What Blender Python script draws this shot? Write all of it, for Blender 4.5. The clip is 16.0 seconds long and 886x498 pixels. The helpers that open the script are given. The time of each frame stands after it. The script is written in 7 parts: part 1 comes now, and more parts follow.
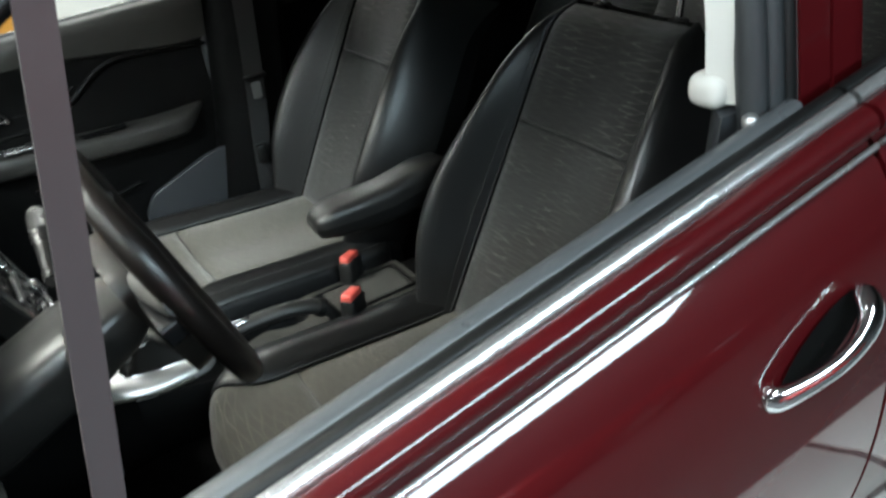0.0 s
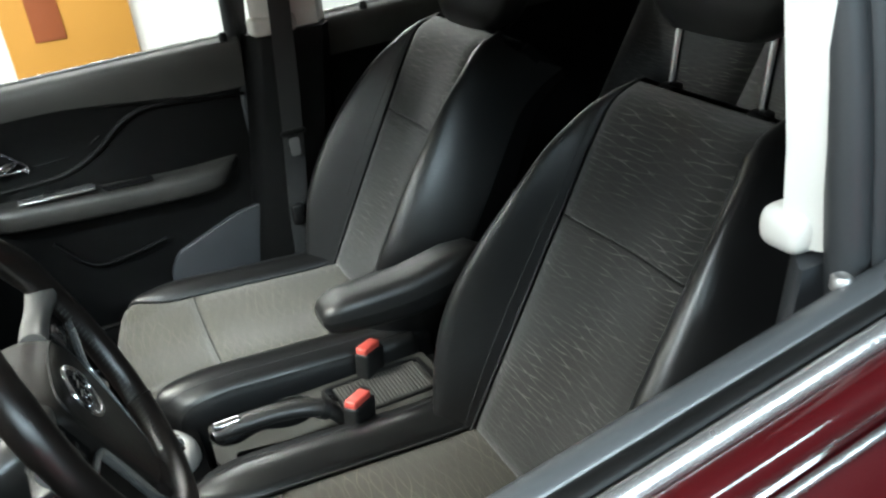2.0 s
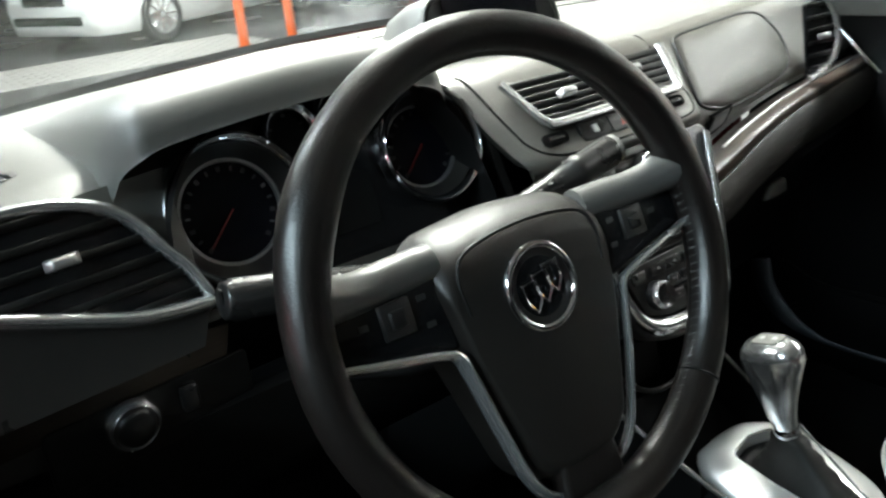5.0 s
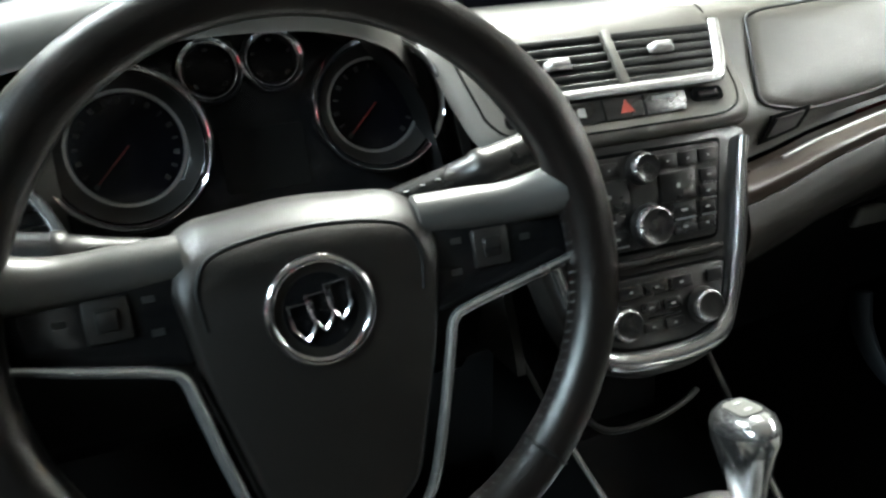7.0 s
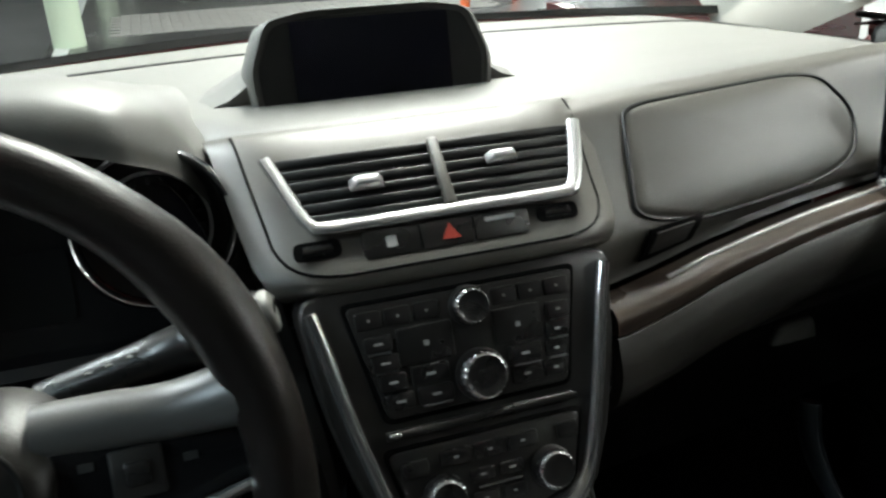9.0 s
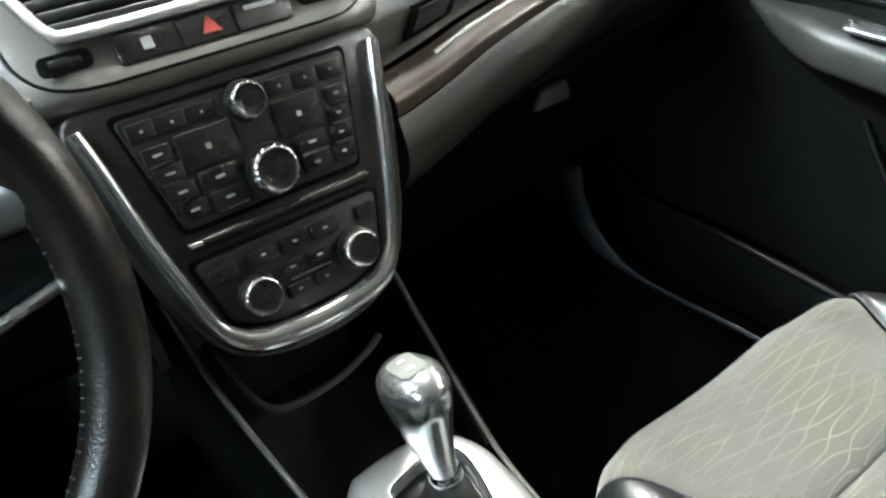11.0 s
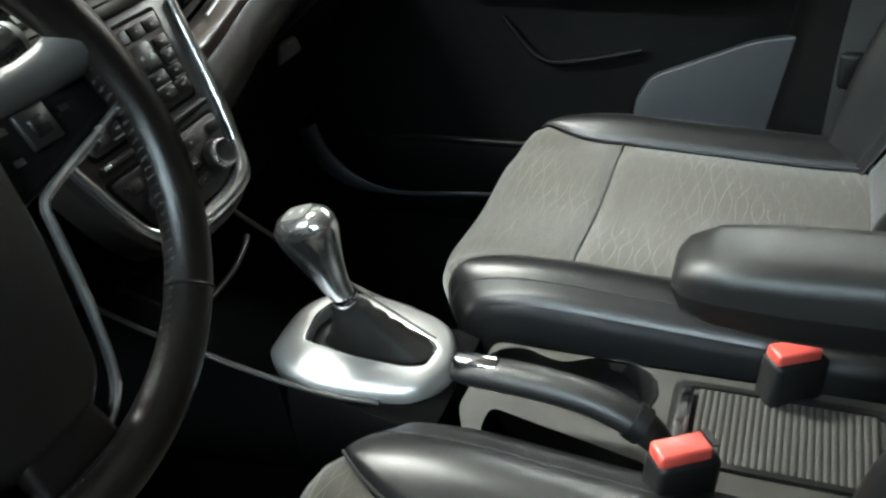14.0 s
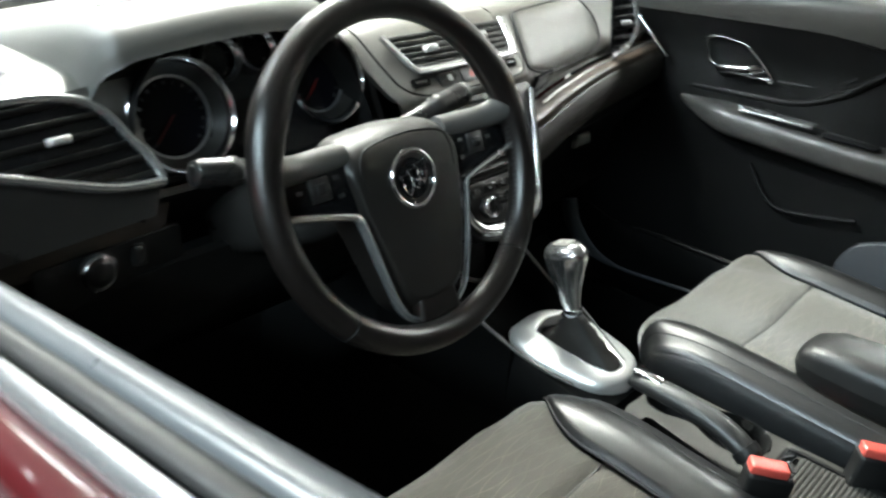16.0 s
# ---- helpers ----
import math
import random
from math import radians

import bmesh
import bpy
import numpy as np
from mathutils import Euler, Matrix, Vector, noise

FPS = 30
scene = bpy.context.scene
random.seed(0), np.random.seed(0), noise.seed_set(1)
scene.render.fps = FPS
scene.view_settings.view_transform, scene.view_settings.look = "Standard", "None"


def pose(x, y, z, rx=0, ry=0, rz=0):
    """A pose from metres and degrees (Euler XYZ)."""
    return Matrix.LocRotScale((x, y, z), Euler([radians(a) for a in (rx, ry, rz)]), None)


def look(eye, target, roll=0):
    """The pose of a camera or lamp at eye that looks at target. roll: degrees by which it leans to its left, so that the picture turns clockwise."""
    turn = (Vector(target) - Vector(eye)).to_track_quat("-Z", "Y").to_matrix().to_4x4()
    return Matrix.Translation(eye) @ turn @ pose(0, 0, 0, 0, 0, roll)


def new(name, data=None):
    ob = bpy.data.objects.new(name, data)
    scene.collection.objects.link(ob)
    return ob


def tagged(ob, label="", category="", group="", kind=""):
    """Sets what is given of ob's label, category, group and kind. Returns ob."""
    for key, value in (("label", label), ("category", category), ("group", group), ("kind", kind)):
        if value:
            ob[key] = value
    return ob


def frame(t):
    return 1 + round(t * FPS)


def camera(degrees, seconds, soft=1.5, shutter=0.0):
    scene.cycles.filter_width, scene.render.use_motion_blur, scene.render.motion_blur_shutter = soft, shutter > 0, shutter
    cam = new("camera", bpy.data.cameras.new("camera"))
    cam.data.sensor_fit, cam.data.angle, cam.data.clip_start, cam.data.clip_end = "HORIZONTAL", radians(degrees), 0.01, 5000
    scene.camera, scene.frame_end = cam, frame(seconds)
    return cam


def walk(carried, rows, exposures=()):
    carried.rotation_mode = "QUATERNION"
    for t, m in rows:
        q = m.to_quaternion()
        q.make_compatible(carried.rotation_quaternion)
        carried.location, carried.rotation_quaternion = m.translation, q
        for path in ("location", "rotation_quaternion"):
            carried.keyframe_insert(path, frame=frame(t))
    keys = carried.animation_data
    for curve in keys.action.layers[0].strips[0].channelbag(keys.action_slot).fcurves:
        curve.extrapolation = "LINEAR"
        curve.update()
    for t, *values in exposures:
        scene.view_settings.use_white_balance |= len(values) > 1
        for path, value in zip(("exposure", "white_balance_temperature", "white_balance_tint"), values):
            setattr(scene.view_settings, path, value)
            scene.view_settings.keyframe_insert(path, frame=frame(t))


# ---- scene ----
cam = camera(57.0, 16.0, soft=2.4, shutter=0.4)
PATH = [
    (0, (-1.282, 0.169, 1.531), (0.222, -0.699, 0.538), -6.9),
    (0.5, (-1.237, 0.148, 1.581), (0.245, -0.801, 0.632), -6.3),
    (1, (-1.224, 0.112, 1.584), (0.299, -0.794, 0.657), -5.7),
    (1.5, (-1.178, 0.043, 1.566), (0.393, -0.786, 0.646), -5.8),
    (2, (-1.124, -0.046, 1.518), (0.515, -0.749, 0.613), -6.1),
    (2.5, (-1.032, -0.126, 1.465), (0.661, -0.693, 0.564), -4.7),
    (3, (-0.931, -0.213, 1.418), (0.873, -0.421, 0.58), -2.3),
    (3.5, (-0.865, -0.359, 1.369), (0.895, 0.155, 0.569), -4.9),
    (4, (-0.811, -0.375, 1.326), (0.706, 0.634, 0.502), -6.3),
    (4.5, (-0.762, -0.354, 1.315), (0.537, 0.969, 0.566), -6.2),
    (4.7, (-0.737, -0.348, 1.311), (0.467, 1.059, 0.554), -5.8),
    (6.8, (-0.447, -0.369, 1.292), (0.201, 1.297, 0.395), -1.1),
    (7, (-0.42, -0.367, 1.295), (0.21, 1.296, 0.38), -1.0),
    (7.5, (-0.363, -0.337, 1.308), (0.256, 1.337, 0.405), -0.2),
    (8, (-0.304, -0.32, 1.314), (0.286, 1.4, 0.481), -0.6),
    (8.5, (-0.242, -0.303, 1.319), (0.322, 1.435, 0.505), -1.3),
    (9, (-0.193, -0.29, 1.313), (0.391, 1.432, 0.481), -1.7),
    (9.5, (-0.167, -0.292, 1.307), (0.495, 1.318, 0.324), -1.1),
    (10, (-0.174, -0.295, 1.289), (0.604, 1.17, 0.172), -0.8),
    (10.2, (-0.178, -0.296, 1.288), (0.632, 1.127, 0.139), -0.9),
    (12.3, (-0.337, -0.329, 1.242), (0.899, 0.743, 0.092), -7.0),
    (12.5, (-0.356, -0.334, 1.241), (0.909, 0.707, 0.095), -7.4),
    (13, (-0.412, -0.347, 1.23), (0.939, 0.615, 0.113), -8.8),
    (13.5, (-0.47, -0.348, 1.23), (0.953, 0.506, 0.113), -9.3),
    (14, (-0.548, -0.367, 1.242), (0.945, 0.376, 0.139), -8.7),
    (14.5, (-0.655, -0.387, 1.282), (0.884, 0.337, 0.228), -5.7),
    (15, (-0.748, -0.387, 1.307), (0.795, 0.426, 0.328), -1.5),
    (15.5, (-0.837, -0.421, 1.337), (0.635, 0.554, 0.398), 1.2),
    (16, (-0.913, -0.525, 1.368), (0.422, 0.668, 0.475), 3.3),
]
walk(cam, [(t, look(eye, target, roll)) for t, eye, target, roll in PATH],
     exposures=[(0, -0.38), (2.0, 0.05), (2.5, 0.1), (3.5, 0.15), (4.5, 0.25), (7.0, 0.6), (7.5, 0.45), (8.0, 0.2), (9.0, -0.25), (9.6, -0.15), (10.0, 0.7), (10.2, 0.85), (12.3, 1.1), (13.0, 0.85), (14.0, 0.25), (15.0, 0.35), (16, 0.55)])


# ---- world and light ----
world = bpy.data.worlds.new("world")
scene.world = world
world.use_nodes = True
_nt = world.node_tree
_sky = _nt.nodes.new("ShaderNodeTexSky")
_sky.sky_type, _sky.sun_disc = "NISHITA", False
_sky.sun_elevation, _sky.sun_rotation = radians(35), radians(200)
_nt.links.new(_sky.outputs[0], _nt.nodes["Background"].inputs[0])
_nt.nodes["Background"].inputs[1].default_value = 0.08

# unseen lamps assumed on the hall ceiling: x, y, z, width, length, watts, colour
LAMPS = [
    (0.70, 2.00, 3.25, 0.35, 2.1, 420, (0.96, 1.0, 0.92)),
    # added to brighten the left end of the dashboard
    (-1.6, 1.9, 3.25, 0.35, 2.1, 250, (0.86, 0.97, 1.0)),
    (3.9, -0.6, 3.25, 0.4, 3.0, 200, (0.95, 1.0, 0.97)),
    # bluish, added for the blue highlights on seats and sill
    (-3.8, -0.5, 3.25, 0.5, 3.2, 370, (0.68, 0.90, 1.0)),
    (2.5, 8.2, 3.25, 0.5, 2.4, 260, (0.93, 1.0, 0.98)),
    (-4.0, 9.5, 3.25, 0.5, 2.4, 200, (0.90, 1.0, 0.97)),
    (8.0, 15.0, 3.25, 0.5, 3.0, 360, (0.93, 1.0, 0.98)),
]
for lx, ly, lz, lw, ll, watts, lcol in LAMPS:
    lamp = bpy.data.lights.new("ceiling_light_lamp", "AREA")
    lamp.shape, lamp.size, lamp.size_y, lamp.energy, lamp.color = "RECTANGLE", lw, ll, watts, lcol
    new("ceiling_light_lamp", lamp).location = (lx, ly, lz - 0.06)


# ---- materials ----
def mat(name, col, rough=0.5, metal=0.0, var=0.15, scale=6.0, bump=0.1, bscale=400.0, coat=0.0, rvar=0.08, fine=0.5, spec=0.5):
    """Principled surface with colour and gloss variation at two scales and a fine relief."""
    m = bpy.data.materials.new(name)
    m.use_nodes = True
    nt = m.node_tree
    b = nt.nodes["Principled BSDF"]
    co = nt.nodes.new("ShaderNodeTexCoord")
    n1 = nt.nodes.new("ShaderNodeTexNoise")
    n1.inputs["Scale"].default_value, n1.inputs["Detail"].default_value = scale, 4
    n2 = nt.nodes.new("ShaderNodeTexNoise")
    n2.inputs["Scale"].default_value, n2.inputs["Detail"].default_value = bscale, 3
    mx = nt.nodes.new("ShaderNodeMath")
    mx.operation, mx.inputs[1].default_value = "MULTIPLY_ADD", 1 - fine
    m2 = nt.nodes.new("ShaderNodeMath")
    m2.operation, m2.inputs[1].default_value = "MULTIPLY", fine
    ramp = nt.nodes.new("ShaderNodeMix")
    ramp.data_type = "RGBA"
    ramp.inputs["A"].default_value = (*[c * (1 - var) for c in col], 1)
    ramp.inputs["B"].default_value = (*[min(1, c * (1 + var)) for c in col], 1)
    for n in (n1, n2):
        nt.links.new(co.outputs["Object"], n.inputs["Vector"])
    nt.links.new(n2.outputs[0], m2.inputs[0])
    nt.links.new(n1.outputs[0], mx.inputs[0])
    nt.links.new(m2.outputs[0], mx.inputs[2])
    nt.links.new(mx.outputs[0], ramp.inputs["Factor"])
    nt.links.new(ramp.outputs["Result"], b.inputs["Base Color"])
    r = nt.nodes.new("ShaderNodeMapRange")
    r.inputs[3].default_value, r.inputs[4].default_value = max(0.02, rough - rvar), min(1, rough + rvar)
    nt.links.new(n1.outputs[0], r.inputs[0])
    nt.links.new(r.outputs[0], b.inputs["Roughness"])
    b.inputs["Metallic"].default_value = metal
    b.inputs["Coat Weight"].default_value = coat
    b.inputs["Coat Roughness"].default_value = 0.05
    b.inputs["Specular IOR Level"].default_value = spec
    if bump:
        bp = nt.nodes.new("ShaderNodeBump")
        bp.inputs["Strength"].default_value, bp.inputs["Distance"].default_value = bump, 0.001
        nt.links.new(n2.outputs[0], bp.inputs["Height"])
        nt.links.new(bp.outputs[0], b.inputs["Normal"])
    return m


def glow(name, col, strength):
    m = bpy.data.materials.new(name)
    m.use_nodes = True
    b = m.node_tree.nodes["Principled BSDF"]
    b.inputs["Base Color"].default_value = (*col, 1)
    b.inputs["Emission Color"].default_value, b.inputs["Emission Strength"].default_value = (*col, 1), strength
    return m


def clear(name, tint=(1, 1, 1), rough=0.0):
    m = bpy.data.materials.new(name)
    m.use_nodes = True
    nt = m.node_tree
    b = nt.nodes["Principled BSDF"]
    b.inputs["Base Color"].default_value = (*tint, 1)
    b.inputs["Transmission Weight"].default_value, b.inputs["Roughness"].default_value, b.inputs["IOR"].default_value = 1.0, rough, 1.1
    return m


def wave_cloth(name, base, line, pitch=0.0200, wave=0.115, amp=1.2, width=0.12, strength=0.95, dash=0.5):
    """Seat cloth with pale wavy threads that meet and part; u runs across the seat, v along it, both in metres."""
    m = bpy.data.materials.new(name)
    m.use_nodes = True
    nt = m.node_tree
    b = nt.nodes["Principled BSDF"]
    uv = nt.nodes.new("ShaderNodeUVMap")
    sep = nt.nodes.new("ShaderNodeSeparateXYZ")
    nt.links.new(uv.outputs[0], sep.inputs[0])

    def op(kind, a, c=None, d=None):
        n = nt.nodes.new("ShaderNodeMath")
        n.operation = kind
        for i, v in enumerate((a, c, d)):
            if v is None:
                continue
            if isinstance(v, (int, float)):
                n.inputs[i].default_value = v
            else:
                nt.links.new(v, n.inputs[i])
        return n.outputs[0]

    def nz(scale, detail=3.0):
        n = nt.nodes.new("ShaderNodeTexNoise")
        n.inputs["Scale"].default_value, n.inputs["Detail"].default_value = scale, detail
        nt.links.new(uv.outputs[0], n.inputs["Vector"])
        return n.outputs[0]
    wob = op("MULTIPLY", op("SUBTRACT", nz(11.0, 2.0), 0.5), 4.5)
    ph = op("SINE", op("MULTIPLY_ADD", sep.outputs[0], 2 * math.pi / wave, wob))
    vv = op("MULTIPLY", sep.outputs[1], math.pi / pitch)
    lines = None
    for s in (amp, -amp):
        a = op("ABSOLUTE", op("SINE", op("MULTIPLY_ADD", ph, s, vv)))
        k = op("SMOOTH_MIN", op("MULTIPLY", op("SUBTRACT", width, a), 14.0), 1.0, 0.1)
        k = op("MAXIMUM", k, 0.0)
        lines = k if lines is None else op("MAXIMUM", lines, k)
    patch = op("MULTIPLY", op("MAXIMUM", op("MINIMUM", op("MULTIPLY_ADD", nz(7.0, 2.0), 5.0, -1.9), 1.0), 0.15), strength)
    broken = op("MAXIMUM", op("MINIMUM", op("MULTIPLY_ADD", nz(42.0, 1.0), 7.0, -3.1), 1.0), 1.0 - dash)
    k = op("MULTIPLY", op("MULTIPLY", lines, patch), broken)
    weave = nz(1400.0, 2.0)
    mixa = nt.nodes.new("ShaderNodeMix")
    mixa.data_type = "RGBA"
    mixa.inputs["A"].default_value = (*[c * 0.7 for c in base], 1)
    mixa.inputs["B"].default_value = (*[c * 1.3 for c in base], 1)
    nt.links.new(weave, mixa.inputs["Factor"])
    mixb = nt.nodes.new("ShaderNodeMix")
    mixb.data_type = "RGBA"
    mixb.inputs["B"].default_value = (*line, 1)
    nt.links.new(mixa.outputs["Result"], mixb.inputs["A"])
    nt.links.new(k, mixb.inputs["Factor"])
    nt.links.new(mixb.outputs["Result"], b.inputs["Base Color"])
    b.inputs["Roughness"].default_value = 0.85
    b.inputs["Sheen Weight"].default_value = 0.25
    bp = nt.nodes.new("ShaderNodeBump")
    bp.inputs["Strength"].default_value, bp.inputs["Distance"].default_value = 0.35, 0.0012
    nt.links.new(op("ADD", weave, lines), bp.inputs["Height"])
    nt.links.new(bp.outputs[0], b.inputs["Normal"])
    return m


def wood(name, a, c):
    m = mat(name, a, 0.30, coat=0.15, bump=0.05, spec=0.35)
    nt = m.node_tree
    b = nt.nodes["Principled BSDF"]
    co = nt.nodes.new("ShaderNodeTexCoord")
    mp = nt.nodes.new("ShaderNodeMapping")
    mp.inputs["Scale"].default_value = (5, 60, 60)
    n = nt.nodes.new("ShaderNodeTexNoise")
    n.inputs["Scale"].default_value, n.inputs["Detail"].default_value, n.inputs["Distortion"].default_value = 3.0, 5, 1.2
    nt.links.new(co.outputs["Object"], mp.inputs[0])
    nt.links.new(mp.outputs[0], n.inputs["Vector"])
    mx = nt.nodes.new("ShaderNodeMix")
    mx.data_type = "RGBA"
    mx.inputs["A"].default_value, mx.inputs["B"].default_value = (*a, 1), (*c, 1)
    nt.links.new(n.outputs[0], mx.inputs["Factor"])
    nt.links.new(mx.outputs["Result"], b.inputs["Base Color"])
    return m


PAINT = mat("red_paint", (0.048, 0.0022, 0.0034), 0.5, 0.0, 0.12, 3, 0.0, coat=1.0, rvar=0.04, spec=0.08)
POLISHED = mat("polished_silver", (0.62, 0.62, 0.62), 0.17, 0.95, 0.05, 10, 0.0, rvar=0.05)
PAD = mat("armrest_vinyl", (0.030, 0.029, 0.027), 0.36, 0, 0.12, 12, 0.35, 700)
# near-black that puts shade into recesses, gaps and the console's sides
GAP_SHADE = mat("recess_shade_black", (0.0022, 0.0022, 0.0022), 0.7, 0, 0.2, 12, 0.2, 500, spec=0.05)
SILL = mat("sill_plastic", (0.055, 0.059, 0.063), 0.30, 0, 0.15, 8, 0.15, 700, spec=0.6)
GREYT = mat("grey_trim_plastic", (0.026, 0.028, 0.031), 0.42, 0, 0.1, 6, 0.25, 700)
BOOT = mat("boot_leather", (0.008, 0.0074, 0.0068), 0.55, 0, 0.2, 25, 0.5, 500, spec=0.25)
ROLL = mat("padded_roll_vinyl", (0.0165, 0.0148, 0.0128), 0.46, 0, 0.12, 8, 0.35, 800, spec=0.3)
# paler than the door trim: light on the top pads put into colour
PAD_LIT = mat("door_top_pad_lit", (0.040, 0.039, 0.036), 0.5, 0, 0.12, 8, 0.35, 800, spec=0.3)
CONS = mat("console_grey_plastic", (0.030, 0.029, 0.0265), 0.52, 0, 0.12, 8, 0.25, 800, spec=0.25)
STACKM = mat("stack_satin_plastic", (0.0155, 0.0145, 0.0136), 0.30, 0, 0.15, 8, 0.15, 800)
CHROME = mat("chrome", (0.72, 0.73, 0.75), 0.10, 1.0, 0.04, 8, 0.0, rvar=0.04)
SATIN = mat("satin_silver", (0.62, 0.62, 0.62), 0.26, 0.9, 0.05, 10, 0.02, 700, rvar=0.05)
DASH = mat("dash_soft_plastic", (0.070, 0.069, 0.063), 0.50, 0, 0.08, 5, 0.25, 900, rvar=0.05)
TAUPE = mat("dash_taupe_plastic", (0.049, 0.0455, 0.039), 0.42, 0, 0.08, 6, 0.25, 900, rvar=0.06)
BLACK = mat("black_plastic", (0.0055, 0.0055, 0.0055), 0.45, 0, 0.2, 8, 0.25, 900, spec=0.25)
TRIM = mat("door_trim_plastic", (0.0026, 0.0026, 0.0026), 0.46, 0, 0.2, 5, 0.3, 700, spec=0.12)
PIANO = mat("gloss_black", (0.006, 0.006, 0.0065), 0.16, 0, 0.2, 6, 0.0, rvar=0.05, spec=0.3)
BUTTON = mat("button_plastic", (0.0095, 0.0090, 0.0087), 0.28, 0, 0.15, 20, 0.05, 600)
RUBBER = mat("rubber_seal", (0.022, 0.024, 0.026), 0.5, 0, 0.2, 10, 0.2, 300, spec=0.4)
LEATHER = mat("black_leather", (0.0054, 0.0054, 0.0056), 0.34, 0, 0.2, 12, 0.15, 700, rvar=0.012, spec=0.46)
# darker, duller copy of the leather, carrying the shade on the seats' sides
SIDE_SHADE = mat("seat_side_shade", (0.0034, 0.0035, 0.0038), 0.45, 0, 0.2, 12, 0.3, 520, spec=0.12)
SEAM = mat("seat_seam_thread", (0.022, 0.022, 0.023), 0.7, 0, 0.2, 50, 0.1, spec=0.2)
ARM = mat("black_armrest_vinyl", (0.012, 0.0118, 0.0115), 0.34, 0, 0.12, 12, 0.35, 700, spec=0.42)
PLATE = mat("silver_plate_paint", (0.86, 0.86, 0.85), 0.34, 0.88, 0.04, 10, 0.0, rvar=0.03)
WHEEL = mat("wheel_leather", (0.0072, 0.0054, 0.0047), 0.30, 0, 0.2, 14, 0.3, 600, rvar=0.04, spec=0.48)
STITCH = mat("seat_thread", (0.09, 0.09, 0.088), 0.8, 0, 0.2, 50, 0.1)
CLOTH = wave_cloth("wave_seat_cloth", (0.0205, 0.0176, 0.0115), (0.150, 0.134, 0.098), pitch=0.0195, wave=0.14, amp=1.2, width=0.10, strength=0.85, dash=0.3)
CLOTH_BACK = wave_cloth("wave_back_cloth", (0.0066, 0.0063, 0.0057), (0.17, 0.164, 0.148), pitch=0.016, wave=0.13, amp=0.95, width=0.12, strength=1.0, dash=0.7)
CARPET = mat("black_carpet", (0.006, 0.006, 0.006), 0.95, 0, 0.4, 30, 0.8, 900, spec=0.05)
PALE = mat("pale_grey_trim", (0.52, 0.51, 0.475), 0.55, 0, 0.06, 6, 0.2, 600)
ORANGE_RED = mat("red_button", (0.40, 0.055, 0.042), 0.35, 0, 0.1, 30, 0.05)
WOOD = wood("dark_wood_trim", (0.014, 0.010, 0.008), (0.050, 0.036, 0.027))
GLASS = clear("window_glass", (0.97, 0.99, 0.98))
SCREEN = mat("screen_black", (0.004, 0.004, 0.006), 0.15, 0, 0.1, 6, 0.0, spec=0.2)
LCD = mat("lcd_grey", (0.007, 0.007, 0.007), 0.25, 0, 0.1, 9, 0.0, spec=0.15)
DIM = mat("dim_print", (0.016, 0.016, 0.0155), 0.5, 0, 0.1, 40, 0.0)
HAZARD = mat("hazard_red", (0.26, 0.03, 0.02), 0.4, 0, 0.1, 30, 0.05)
MARK = mat("pale_print", (0.26, 0.26, 0.255), 0.5, 0, 0.1, 40, 0.0)
NEEDLE = mat("red_needle", (0.13, 0.008, 0.006), 0.4, 0, 0.1, 40, 0.0)
BELT = mat("belt_webbing", (0.020, 0.020, 0.020), 0.6, 0, 0.25, 40, 0.5, 900)
BAR = mat("frame_bar_plastic", (0.052, 0.042, 0.044), 0.4, 0, 0.15, 8, 0.1, 500)
BEIGE = mat("beige_pillar_plastic", (0.36, 0.34, 0.30), 0.55, 0, 0.06, 6, 0.25, 600)
STEEL = mat("dull_steel", (0.42, 0.42, 0.42), 0.35, 0.9, 0.1, 20, 0.05)


# ---- mesh helpers ----
ORIGIN = {}


def thing(name, base, label, category, group="", kind=""):
    e = new(name)
    e.empty_display_size = 0.05
    e.location = base
    ORIGIN[e] = Vector(base)
    return tagged(e, label, category, group, kind)


def finish(bm, name, material, angle=50):
    bmesh.ops.remove_doubles(bm, verts=bm.verts, dist=1e-5)
    bmesh.ops.recalc_face_normals(bm, faces=bm.faces)
    me = bpy.data.meshes.new(name)
    bm.to_mesh(me)
    bm.free()
    me.materials.append(material)
    me.polygons.foreach_set("use_smooth", [True] * len(me.polygons))
    me.set_sharp_from_angle(angle=radians(angle))
    return me


def part(name, bm, material, parent, label="", angle=50):
    """One mesh, built in world coordinates, under a thing or under a part."""
    o = ORIGIN[parent]
    bmesh.ops.translate(bm, verts=bm.verts, vec=-o)
    ob = new(name, finish(bm, name, material, angle))
    ob.parent = parent
    ORIGIN[ob] = o
    return tagged(ob, label)


def solo(name, bm, material, label, category, kind="", group="", angle=50):
    """A thing that is one mesh."""
    vs = [v.co for v in bm.verts]
    base = Vector((sum(v.x for v in vs) / len(vs), sum(v.y for v in vs) / len(vs), min(v.z for v in vs)))
    bmesh.ops.translate(bm, verts=bm.verts, vec=-base)
    ob = new(name, finish(bm, name, material, angle))
    ob.location = base
    ORIGIN[ob] = base
    return tagged(ob, label, category, group, kind)


def B():
    return bmesh.new()


def xf(bm, verts, m):
    bmesh.ops.transform(bm, matrix=m, verts=verts)


